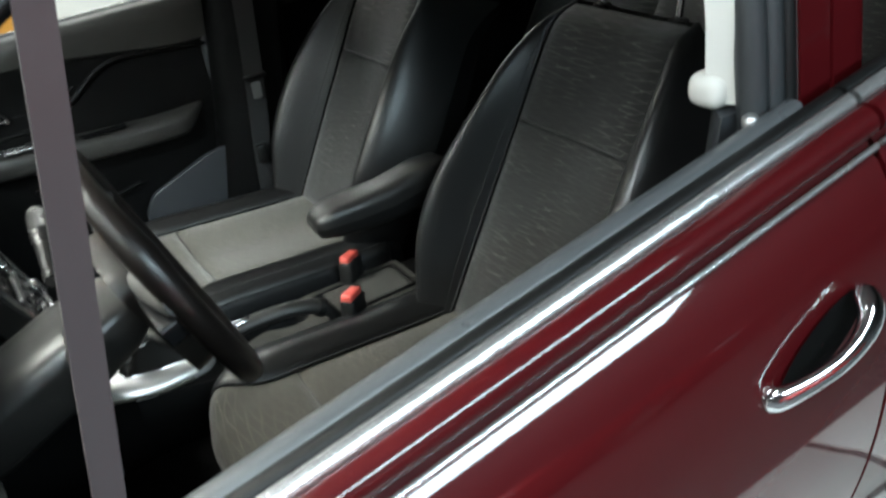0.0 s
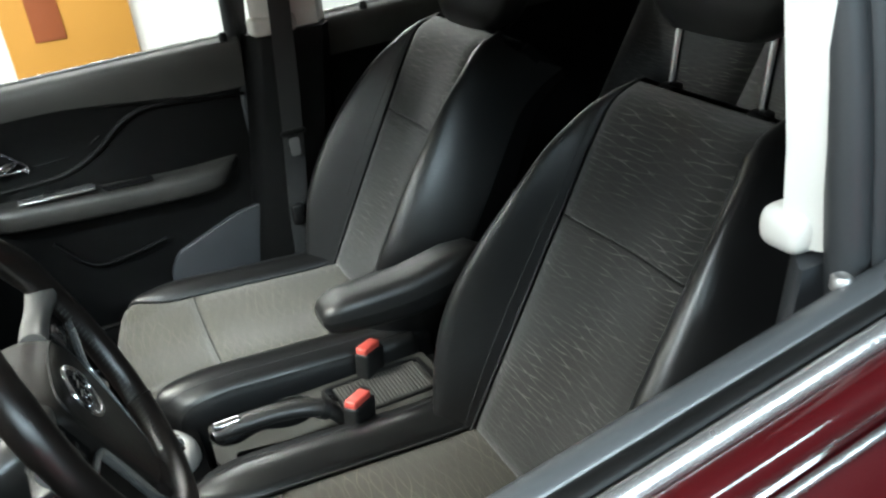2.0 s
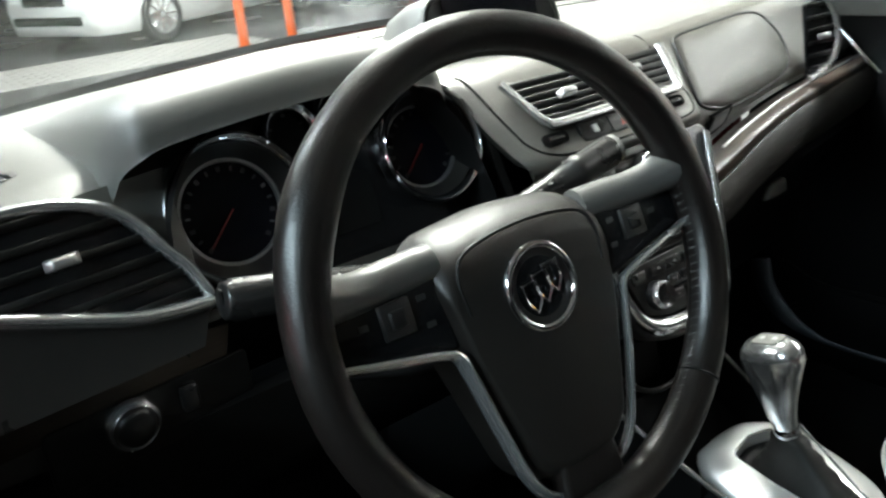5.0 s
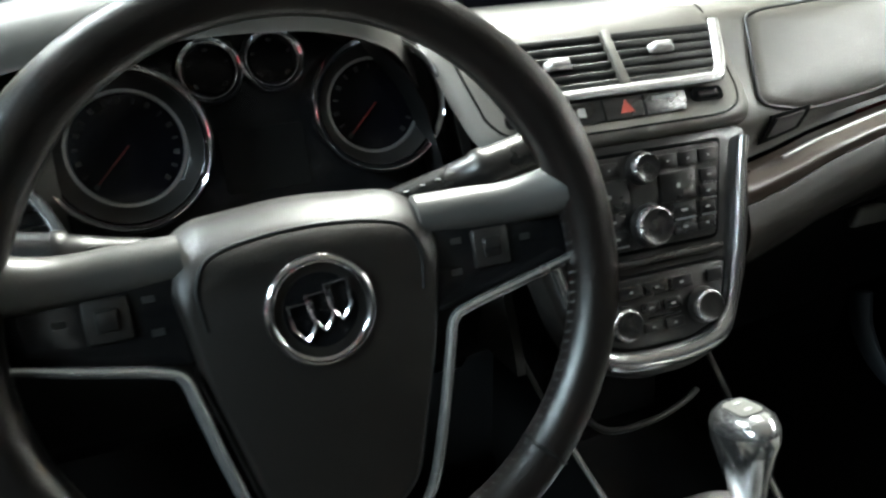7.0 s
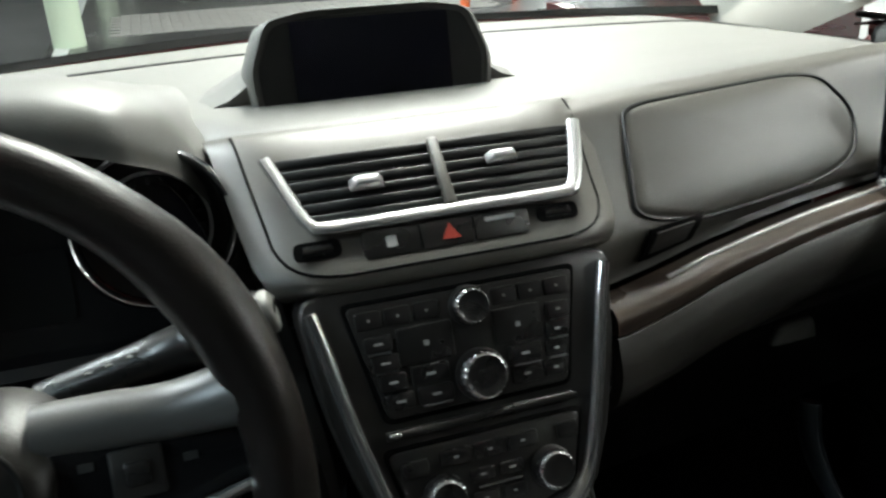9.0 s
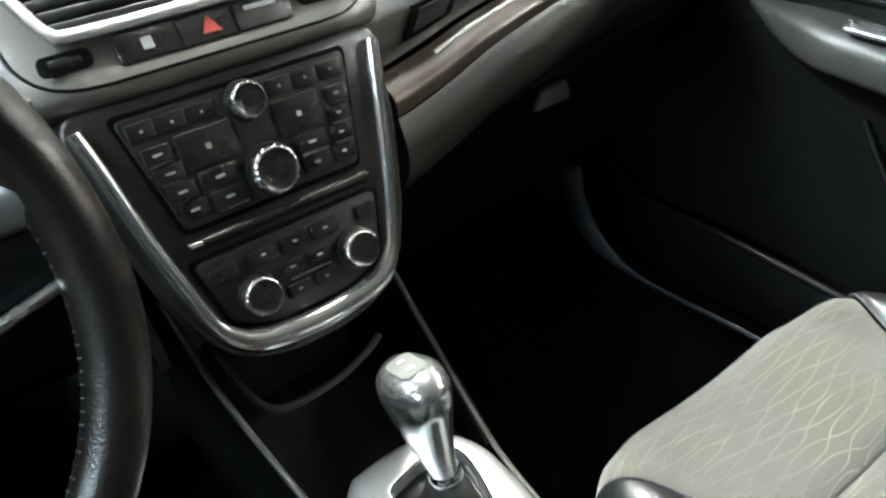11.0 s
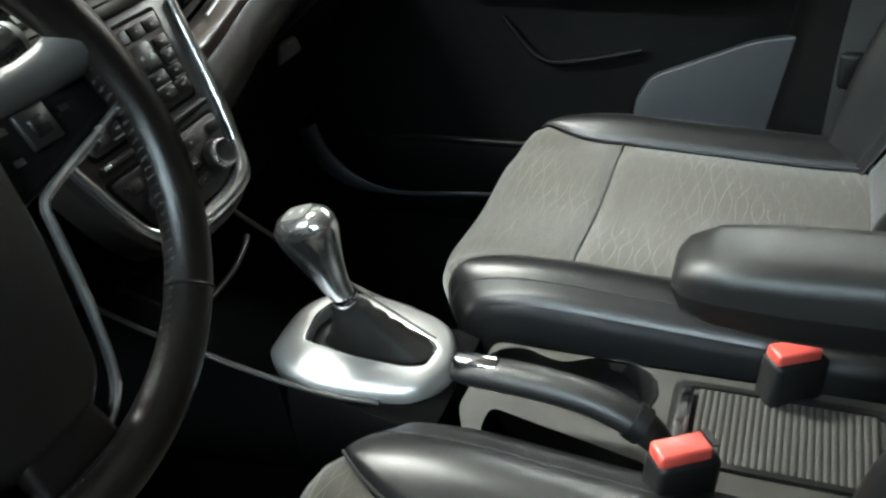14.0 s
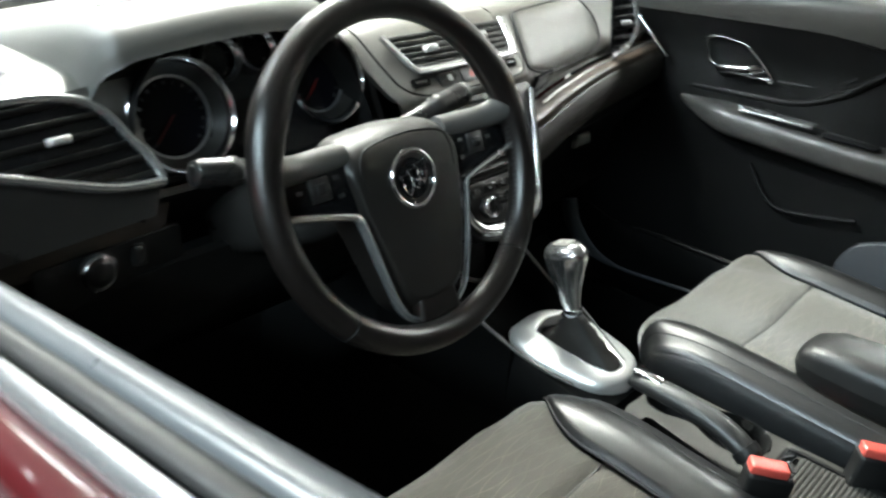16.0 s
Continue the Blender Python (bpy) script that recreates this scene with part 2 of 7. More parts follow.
def rbox(bm, c, s, r=0.004, m=None, seg=2, taper=None):
    """Box with rounded edges; taper shrinks its top (x, y)."""
    vs = bmesh.ops.create_cube(bm, size=1.0)["verts"]
    for v in vs:
        k = (taper if taper and v.co.z > 0 else (1, 1))
        v.co = Vector((v.co.x * s[0] * k[0], v.co.y * s[1] * k[1], v.co.z * s[2]))
    if r:
        es = list({e for v in vs for e in v.link_edges})
        out = bmesh.ops.bevel(bm, geom=es, offset=r, segments=seg, affect="EDGES", profile=0.5)
        vs = list({v for f in out["faces"] for v in f.verts} | {v for v in vs if v.is_valid})
    xf(bm, vs, (m or Matrix()) @ Matrix.Translation(c))
    return vs


def prism(bm, pts, depth, m=None, r=0.0, z0=0.0, seg=2):
    """Polygon (local x, y) pushed along local z from z0 by depth, its rim rounded by r."""
    vs = [bm.verts.new((x, y, z0)) for x, y in pts]
    f = bm.faces.new(vs)
    ext = bmesh.ops.extrude_face_region(bm, geom=[f])
    top = [v for v in ext["geom"] if isinstance(v, bmesh.types.BMVert)]
    for v in top:
        v.co.z += depth
    allv = vs + top
    if r:
        tf = set(top)
        es = [e for e in {e for v in top for e in v.link_edges} if all(v in tf for v in e.verts)]
        out = bmesh.ops.bevel(bm, geom=es, offset=r, segments=seg, affect="EDGES", profile=0.5)
        allv = list({v for v in allv if v.is_valid} | {v for f in out["faces"] for v in f.verts})
    if m:
        xf(bm, allv, m)
    return allv


def rounded(pts, r, n=4):
    """Polygon with its corners cut round; r: one radius, or one for each corner."""
    out, k = [], len(pts)
    for i in range(k):
        p, a, c = Vector(pts[i]), Vector(pts[i - 1]), Vector(pts[(i + 1) % k])
        q = r[i] if isinstance(r, (list, tuple)) else r
        if q <= 0:
            out.append(tuple(p))
            continue
        d1, d2 = (a - p), (c - p)
        q = min(q, d1.length * 0.49, d2.length * 0.49)
        s, e = p + d1.normalized() * q, p + d2.normalized() * q
        for j in range(n + 1):
            t = j / n
            out.append(tuple((1 - t) ** 2 * s + 2 * t * (1 - t) * p + t * t * e))
    return out


def tube(bm, pts, r, seg=10, closed=False, flat=1.0, caps=True, up=None):
    """Round or flattened rod along points; r may be a list."""
    pts = [Vector(p) for p in pts]
    n = len(pts)
    rings, prev = [], Vector(up) if up else None
    for i, p in enumerate(pts):
        a = pts[i - 1] if (i or closed) else p
        c = pts[(i + 1) % n] if (i < n - 1 or closed) else p
        t = (c - a).normalized()
        if prev is None:
            prev = t.orthogonal()
        side = (prev - t * prev.dot(t)).normalized()
        prev = Vector(up) if up else side
        bi = t.cross(side)
        q = r[i] if isinstance(r, (list, tuple)) else r
        rings.append([bm.verts.new(p + side * math.cos(2 * math.pi * j / seg) * q * flat + bi * math.sin(2 * math.pi * j / seg) * q) for j in range(seg)])
    for i in range(n if closed else n - 1):
        a, c = rings[i], rings[(i + 1) % n]
        for j in range(seg):
            bm.faces.new((a[j], a[(j + 1) % seg], c[(j + 1) % seg], c[j]))
    if caps and not closed:
        bm.faces.new(rings[0])
        bm.faces.new(list(reversed(rings[-1])))
    return [v for g in rings for v in g]


def loft(bm, rings, caps=True, closed=True):
    rr = [[bm.verts.new(p) for p in g] for g in rings]
    k = len(rr[0])
    for a, c in zip(rr, rr[1:]):
        for j in range(k if closed else k - 1):
            bm.faces.new((a[j], a[(j + 1) % k], c[(j + 1) % k], c[j]))
    if caps and closed:
        bm.faces.new(list(reversed(rr[0])))
        bm.faces.new(rr[-1])
    return [v for g in rr for v in g]


def lathe(bm, prof, m=None, seg=32, caps=True):
    """Profile of (radius, height) turned about local z."""
    rings = [[Vector((r * math.cos(2 * math.pi * j / seg), r * math.sin(2 * math.pi * j / seg), h)) for j in range(seg)] for r, h in prof]
    vs = loft(bm, rings, caps)
    if m:
        xf(bm, vs, m)
    return vs


def sheet(bm, fn, us, vs_, thick=0.0, uv=False):
    """Surface fn(u, v) over two lists of values; uv keeps metres along it."""
    g = [[bm.verts.new(fn(u, v)) for u in us] for v in vs_]
    lay = bm.loops.layers.uv.verify() if uv else None
    arc = [0.0]
    for i in range(1, len(vs_)):
        arc.append(arc[-1] + (g[i][len(us) // 2].co - g[i - 1][len(us) // 2].co).length)
    made = []
    for i in range(len(vs_) - 1):
        for j in range(len(us) - 1):
            f = bm.faces.new((g[i][j], g[i][j + 1], g[i + 1][j + 1], g[i + 1][j]))
            made.append(f)
            if uv:
                for lp, (a, c) in zip(f.loops, ((i, j), (i, j + 1), (i + 1, j + 1), (i + 1, j))):
                    lp[lay].uv = (us[c], arc[a])
    if thick:
        bmesh.ops.recalc_face_normals(bm, faces=made)
        bmesh.ops.solidify(bm, geom=made, thickness=thick)
    return g


def lin(a, b, n):
    return [a + (b - a) * i / (n - 1) for i in range(n)]


def curve(pts, t):
    """Smooth value through (x, y) points, at x = t."""
    if t <= pts[0][0]:
        return pts[0][1]
    for i in range(len(pts) - 1):
        if t <= pts[i + 1][0]:
            (x0, y0), (x1, y1) = pts[i], pts[i + 1]
            m0 = (y1 - pts[i - 1][1]) / (x1 - pts[i - 1][0]) if i else (y1 - y0) / (x1 - x0)
            m1 = (pts[i + 2][1] - y0) / (pts[i + 2][0] - x0) if i + 2 < len(pts) else (y1 - y0) / (x1 - x0)
            h, s = x1 - x0, (t - x0) / (x1 - x0)
            return ((2 * s ** 3 - 3 * s ** 2 + 1) * y0 + (s ** 3 - 2 * s ** 2 + s) * h * m0 + (3 * s ** 2 - 2 * s ** 3) * y1 + (s ** 3 - s ** 2) * h * m1)
    return pts[-1][1]


def path(pts, n):
    """A smooth run of n points through the given ones."""
    ks = list(range(len(pts)))
    cs = [[(k, p[i]) for k, p in zip(ks, pts)] for i in range(3)]
    return [Vector([curve(c, t) for c in cs]) for t in lin(0, len(pts) - 1, n)]


def basis(o, u, v):
    """Matrix with local x along u, local y along v and local z out of both."""
    u, v = Vector(u).normalized(), Vector(v).normalized()
    w = u.cross(v).normalized()
    v = w.cross(u)
    return Matrix(((u.x, v.x, w.x, o[0]), (u.y, v.y, w.y, o[1]), (u.z, v.z, w.z, o[2]), (0, 0, 0, 1)))


def smooth(a, b, t):
    t = min(1, max(0, (t - a) / (b - a)))
    return t * t * (3 - 2 * t)


# ---- the parking hall ----
CONC = mat("hall_floor_concrete", (0.075, 0.075, 0.074), 0.24, 0, 0.35, 0.9, 0.25, 60, rvar=0.14)
ASPH = mat("dark_asphalt", (0.055, 0.056, 0.058), 0.5, 0, 0.3, 1.5, 0.6, 120, rvar=0.12)
WHITEWALL = mat("white_wall_paint", (0.80, 0.80, 0.78), 0.7, 0, 0.05, 1.2, 0.3, 90)
CEIL = mat("ceiling_concrete", (0.20, 0.20, 0.195), 0.85, 0, 0.15, 1.0, 0.4, 50)
ODOOR = mat("orange_wood_door", (0.66, 0.31, 0.055), 0.5, 0, 0.08, 4, 0.2, 200)
OPANEL = mat("brown_door_panel", (0.38, 0.10, 0.035), 0.5, 0, 0.1, 4, 0.2, 200)
LIME = mat("pale_green_paint", (0.62, 0.72, 0.55), 0.5, 0, 0.08, 3, 0.2, 80)
SAFETY = mat("orange_steel", (0.80, 0.14, 0.03), 0.4, 0, 0.1, 6, 0.1, 200)
BRICK = mat("grey_paver", (0.26, 0.25, 0.235), 0.45, 0, 0.2, 5, 0.4, 150, rvar=0.12)
LINE = mat("road_line_paint", (0.62, 0.64, 0.62), 0.5, 0, 0.12, 6, 0.2, 120)

b = B()
rbox(b, (0, 15, -0.10), (60, 70, 0.20), 0)
ground = solo("ground", b, CONC, "worn grey concrete floor of a parking hall", "floor", "structure")
b = B()
rbox(b, (-5.6, 13, -0.0955), (9.0, 26, 0.20), 0)
solo("road", b, ASPH, "dark asphalt parking strip beside the lane", "road", "structure")
b = B()
rbox(b, (-0.98, 13, -0.094), (0.12, 24, 0.20), 0)
solo("road_line", b, LINE, "pale painted line along the parking strip", "marking", "structure")
b = B()
rbox(b, (4.32, -6.0, 1.7), (0.2, 20, 3.4), 0)
solo("wall_east", b, WHITEWALL, "bright white painted wall beside the car", "wall", "structure")
b = B()
rbox(b, (-11.1, 6, 1.7), (0.2, 44, 3.4), 0)
rbox(b, (-3.4, -16.1, 1.7), (15.6, 0.2, 3.4), 0)
solo("wall_west", b, mat("grey_wall_paint", (0.30, 0.30, 0.295), 0.75, 0, 0.12, 1.2, 0.3, 90), "grey painted walls closing the hall", "wall", "structure")
b = B()
rbox(b, (5, 40.1, 2.5), (60, 0.2, 5.0), 0)
solo("wall_north", b, mat("far_wall_paint", (0.22, 0.23, 0.235), 0.7, 0, 0.15, 0.8, 0.3, 90), "far grey wall of the hall", "wall", "structure")
b = B()
rbox(b, (5, 12, 3.5), (60, 58, 0.2), 0)
solo("ceiling", b, CEIL, "flat grey concrete ceiling of the hall", "ceiling", "structure")

TUBE = glow("lamp_diffuser", (1.0, 0.98, 0.94), 4.0)
for lx, ly, lz, lw, ll, watts, lcol in LAMPS:
    e = thing("ceiling_light", (lx, ly, lz), "long white ceiling light, unseen, assumed under the concrete", "lamp", "hall ceiling lights")
    b = B()
    rbox(b, (lx, ly, 3.34), (lw + 0.1, ll + 0.1, 0.12), 0.01)
    part("frame", b, PALE, e)
    b = B()
    rbox(b, (lx, ly, 3.275), (lw - 0.02, ll - 0.02, 0.012), 0.003)
    part("diffuser", b, TUBE, e)


def hall_door():
    e = thing("door_1", (4.2, -0.40, 0), "closed orange wooden door with a brown panel", "door", "", "structure")
    b = B()
    rbox(b, (4.19, -0.125, 1.02), (0.06, 0.70, 2.04), 0.006)
    part("leaf", b, ODOOR, e)
    b = B()
    rbox(b, (4.155, -0.010, 1.30), (0.02, 0.17, 1.26), 0.004)
    part("panel", b, OPANEL, e, "brown upright panel")
    b = B()
    tube(b, path([(4.15, -0.42, 1.02), (4.09, -0.42, 1.02), (4.085, -0.36, 1.02), (4.085, -0.30, 1.02)], 9), 0.010)
    part("door_handle", b, STEEL, e)


hall_door()


def column(x, y, d):
    e = thing("column", (x, y, 0), "round white column with pale green base band", "column", "hall columns")
    b = B()
    lathe(b, [(d / 2, 0.9), (d / 2, 3.4)], Matrix.Translation((x, y, 0)), 24)
    part("shaft", b, WHITEWALL, e)
    b = B()
    lathe(b, [(d / 2 + 0.012, 0), (d / 2 + 0.012, 0.9)], Matrix.Translation((x, y, 0)), 24)
    part("base_band", b, LIME, e, "pale green painted band")


column(-0.92, 7.9, 0.26)
column(-0.72, 12.3, 0.26)
column(-0.55, 17.5, 0.26)


def barrier(x, y, ang):
    e = thing("parking_barrier", (x, y, 0), "orange tubular steel parking barrier on the lane", "barrier")
    m = pose(x, y, 0, 0, 0, ang)
    for s in (-0.42, 0.42):
        b = B()
        v = tube(b, [(s, 0, 0), (s * 0.98, 0, 0.5), (s * 0.94, 0, 1.0)], 0.055, 12)
        xf(b, v, m)
        part("leg", b, SAFETY, e)
    b = B()
    v = rbox(b, (0, 0, 0.98), (0.92, 0.09, 0.12), 0.02)
    xf(b, v, m)
    part("crossbar", b, SAFETY, e)


barrier(3.45, 8.5, 24)

# grey pavers across the lane
b = B()
paver = finish((rbox(b, (0, 0, 0), (0.195, 0.095, 0.05), 0.006, seg=1), b)[1], "paver", BRICK)
pav = thing("pavement", (0.9, 9.0, 0), "strip of wet grey paving bricks across the lane", "pavement", "", "structure")
for i in range(14):
    for j in range(20):
        o = new("paver", paver)
        o.parent = pav
        o.location = (-0.9 + j * 0.2 + (0.1 if i % 2 else 0) - 0.5, -0.7 + i * 0.1, -0.019 + random.uniform(-0.002, 0.002))
        ORIGIN[o] = Vector((0, 0, 0))


# pale tiles beside the driver's door
TILE = mat("pale_floor_tile", (0.74, 0.74, 0.70), 0.35, 0, 0.08, 3, 0.15, 120, rvar=0.08)
b = B()
tile = finish((rbox(b, (0, 0, 0), (0.594, 0.594, 0.03), 0.003, seg=1), b)[1], "tile", TILE)
tiles = thing("tiled_floor", (-2.3, -1.6, 0), "pale square floor tiles beside the red car", "floor", "", "structure")
for i in range(2):
    for j in range(7):
        o = new("tile", tile)
        o.parent = tiles
        o.location = (1.15 + i * 0.62, -1.9 + j * 0.62, -0.008)
        ORIGIN[o] = Vector((0, 0, 0))


# ---- other parked cars ----
CARGLASS = mat("car_window_dark", (0.05, 0.06, 0.065), 0.06, 0, 0.1, 3, 0.0)
TYRE = mat("tyre_rubber", (0.018, 0.018, 0.018), 0.8, 0, 0.2, 12, 0.4, 90)
LIGHTGLASS = mat("headlight_glass", (0.45, 0.47, 0.5), 0.08, 0.4, 0.2, 20, 0.0)
TAIL = mat("tail_light_red", (0.45, 0.02, 0.02), 0.12, 0, 0.1, 20, 0.0)


def parked_car(name, paint, label, at, heading, length=4.7, width=1.83, height=1.43, nose=1.0):
    """A saloon; its front points along local -x before it is turned."""
    L, W, H = length / 2, width / 2, height
    e = thing(name, (at[0], at[1], 0), label, "car", "cars parked in the hall")
    m = pose(at[0], at[1], 0, 0, 0, heading)

    def put(b, nm, material, par=e, lab=""):
        xf(b, b.verts, m)
        return part(nm, b, material, par, lab)
    secs = [(-L, 0.30, 0.62, 0.70), (-L + 0.10, 0.20, 0.72, 0.88), (-L + 0.5, 0.18, 0.80, 0.97), (-L + 1.25, 0.18, 0.93, 1.0), (-0.2, 0.18, 0.97, 1.0), (L - 1.2, 0.18, 1.0, 1.0),
            (L - 0.45, 0.2, 1.03, 0.97), (L - 0.08, 0.24, 0.98, 0.86), (L, 0.34, 0.86, 0.72)]
    b = B()
    rings = []
    for x, z0, z1, k in secs:
        w = W * k
        zm = z0 + (z1 - z0) * 0.55
        rings.append([Vector(p) for p in ((x, -w * 0.80, z1), (x, -w * 0.96, z1 - 0.05), (x, -w, zm), (x, -w * 0.97, z0 + 0.1), (x, -w * 0.88, z0),
                                          (x, w * 0.88, z0), (x, w * 0.97, z0 + 0.1), (x, w, zm), (x, w * 0.96, z1 - 0.05), (x, w * 0.80, z1))])
    loft(b, rings)
    body = put(b, "body", paint)
    b = B()
    rings = []
    for x, z, k in ((-L + 1.30, 0.94, 0.80), (-L + 1.95, H - 0.10, 0.66), (-L + 2.5, H, 0.63), (0.5, H, 0.63), (L - 1.15, H - 0.16, 0.64), (L - 0.55, 1.01, 0.74)):
        w = W * k
        rings.append([Vector(p) for p in ((x, -W * 0.80, min(z - 0.02, 0.97)), (x, -w, z - 0.05), (x, -w * 0.85, z), (x, w * 0.85, z), (x, w, z - 0.05), (x, W * 0.80, min(z - 0.02, 0.97)))])
    loft(b, rings)
    put(b, "roof", paint)
    for s in (-1, 1):
        for x0, x1 in ((-L + 1.72, -0.12), (-0.02, L - 1.15)):
            b = B()
            prism(b, rounded([(x0, 1.0), (x1, 1.0), (x1 - (0.0 if x1 < 0.5 else 0.25), H - 0.14), (x0 + (0.32 if x0 < -0.3 else 0.0), H - 0.14)], 0.04), 0.03,
                  basis((0, s * W * 0.735 - (0.0 if s > 0 else 0.03), 0), (1, 0, 0), (0, -0.28 * s, 1)) if s < 0 else basis((0, s * W * 0.735, 0), (1, 0, 0), (0, -0.28 * s, 1)))
            put(b, "window", CARGLASS)
        b = B()
        rbox(b, (-L + 1.62, s * (W + 0.06), 1.02), (0.12, 0.20, 0.13), 0.04)
        put(b, "mirror", paint)
        b = B()
        rbox(b, (-L + 0.22, s * W * 0.68, 0.68), (0.30, 0.42, 0.13), 0.05)
        put(b, "headlight", LIGHTGLASS)
        b = B()
        rbox(b, (L - 0.13, s * W * 0.66, 0.86), (0.22, 0.42, 0.14), 0.05)
        put(b, "tail_light", TAIL)
        for x in (-L + 0.93, L - 1.02):
            b = B()
            t = Matrix.Translation((x, s * (W - 0.10), 0.325)) @ pose(0, 0, 0, -90 * s, 0, 0)
            lathe(b, [(0.21, -0.09), (0.30, -0.1), (0.325, -0.07), (0.325, 0.07), (0.30, 0.105), (0.225, 0.10)], t, 32, False)
            wheel = put(b, "wheel", TYRE, e, "black tyre on a silver alloy rim")
            b = B()
            lathe(b, [(0.225, 0.095), (0.215, 0.06), (0.06, 0.07), (0.03, 0.09)], t, 32, False)
            for k in range(10):
                v = rbox(b, (0.13, 0, 0.075), (0.19, 0.024, 0.03), 0.006)
                xf(b, v, t @ pose(0, 0, 0, 0, 0, 36 * k))
            put(b, "rim", SATIN, wheel)
    b = B()
    rbox(b, (-L + 0.02, 0, 0.62), (0.06, W * 0.8, 0.16), 0.03)
    put(b, "grille", BLACK)
    b = B()
    rbox(b, (-L + 0.03, 0, 0.38), (0.10, W * 1.3, 0.12), 0.04)
    put(b, "lower_grille", BLACK)
    return e


WHITEPAINT = mat("white_car_paint", (0.80, 0.82, 0.82), 0.25, 0, 0.03, 2, 0.0, coat=1.0)
REDPAINT = mat("bright_red_paint", (0.42, 0.02, 0.02), 0.25, 0, 0.06, 2, 0.0, coat=1.0)
DARKPAINT = mat("dark_car_paint", (0.03, 0.035, 0.045), 0.22, 0.2, 0.1, 2, 0.0, coat=1.0)
parked_car("white_sedan", WHITEPAINT, "white saloon car with silver alloy wheels", (3.66, 11.35), 26, 4.7)
parked_car("red_car", REDPAINT, "bright red saloon parked behind the white car", (8.7, 9.6), -72, 4.6)
# never in view; added so that the cabin's chrome has something red to reflect
parked_car("reflection_car", REDPAINT, "unseen red saloon added for red reflections in the chrome", (-4.95, -0.55), 88, 4.6)
parked_car("dark_car", DARKPAINT, "dark blue saloon parked in the next row", (9.2, 15.8), -62, 4.6)
parked_car("grey_car", mat("grey_car_paint", (0.20, 0.21, 0.22), 0.25, 0.4, 0.06, 2, 0.0, coat=1.0), "grey metallic saloon parked on the asphalt strip", (-3.6, 10.6), 88, 4.6)
parked_car("maroon_car", mat("maroon_car_paint", (0.24, 0.02, 0.025), 0.25, 0.2, 0.06, 2, 0.0, coat=1.0), "maroon saloon parked on the asphalt strip", (-3.4, 16.2), 91, 4.6)
parked_car("silver_car", mat("silver_car_paint", (0.5, 0.51, 0.52), 0.25, 0.6, 0.04, 2, 0.0, coat=1.0), "silver saloon parked across the lane", (14.0, 13.5), -70, 4.6)


# ---- the car's shell ----
def belt(y):
    return 1.074 - 0.178 * y


def pbelt(y):
    return 1.143 - 0.042 * y


def up(z):
    """Roof line: lifts what stands above the belt."""
    return z + 0.112 * smooth(1.12, 1.40, z)


shell = thing("car_body", (0, 0, 0.3), "dark red painted body shell of the crossover car", "car")
# floor pan and carpet
b = B()
sheet(b, lambda x, y: Vector((x, y, 0.36 + 0.16 * smooth(0.19, 0.12, abs(x)) * smooth(0.8, 0.3, y) + 0.20 * smooth(0.45, 0.75, y))), lin(-0.74, 0.74, 40), lin(-1.7, 0.78, 40), -0.03)
part("carpet", b, CARPET, shell, "black carpet")
b = B()
sheet(b, lambda x, v: Vector((x, 0.78 + 0.06 * v, 0.42 + 0.62 * v)), lin(-0.74, 0.74, 12), lin(0, 1, 6), 0.03)
part("firewall", b, CARPET, shell)
# bulkhead before the feet
b = B()
sheet(b, lambda x, v: Vector((x, 0.70 - 0.16 * (1 - smooth(0, 0.55, v)), 0.36 + 0.66 * v)), lin(-0.78, 0.78, 12), lin(0, 1, 10), 0.01)
part("bulkhead", b, CARPET, shell, "black carpeted bulkhead")
# roof
b = B()
sheet(b, lambda x, y: Vector((x, y, 1.67 - 0.10 * (abs(x) / 0.62) ** 3 - 0.10 * smooth(-0.3, 0.25, y) - 0.08 * smooth(-1.4, -2.0, y))), lin(-0.62, 0.62, 20), lin(-2.0, 0.16, 20), 0.03)
part("roof", b, PAINT, shell)
b = B()
sheet(b, lambda x, y: Vector((x, y, 1.635 - 0.10 * (abs(x) / 0.62) ** 3 - 0.10 * smooth(-0.3, 0.25, y) - 0.08 * smooth(-1.4, -2.0, y))), lin(-0.60, 0.60, 20), lin(-1.98, 0.14, 20), -0.008)
part("headliner", b, PALE, shell, "pale grey woven headliner")
# rear end
b = B()
sheet(b, lambda x, v: Vector((x, -2.0 - 0.16 * math.sin(v * 2.6), 0.45 + 0.66 * v)), lin(-0.78, 0.78, 16), lin(0, 1, 10), 0.03)
part("tailgate", b, PAINT, shell)
b = B()
sheet(b, lambda x, v: Vector((x, -1.93 - 0.10 * math.sin(v * 2.6), 0.42 + 0.70 * v)), lin(-0.76, 0.76, 16), lin(0, 1, 10), 0.012)
part("tailgate_trim", b, TRIM, shell, "black tailgate trim")
b = B()
sheet(b, lambda x, v: Vector((x * (1 - 0.15 * v), -2.02 + 0.14 * v, 1.10 + 0.34 * v)), lin(-0.72, 0.72, 10), lin(0, 1, 5), 0.005)
part("rear_window", b, CARGLASS, shell, "dark tinted rear window")
for sx in (-1, 1):
    b = B()
    sheet(b, lambda y, v: Vector((sx * (0.73 - 0.09 * smooth(0.6, 1, v)), y, 0.38 + 1.12 * v)), lin(-1.28, -1.98, 8), lin(0, 1, 12), 0.015 * sx)
    part("rear_side_trim", b, TRIM, shell, "black rear side trim")
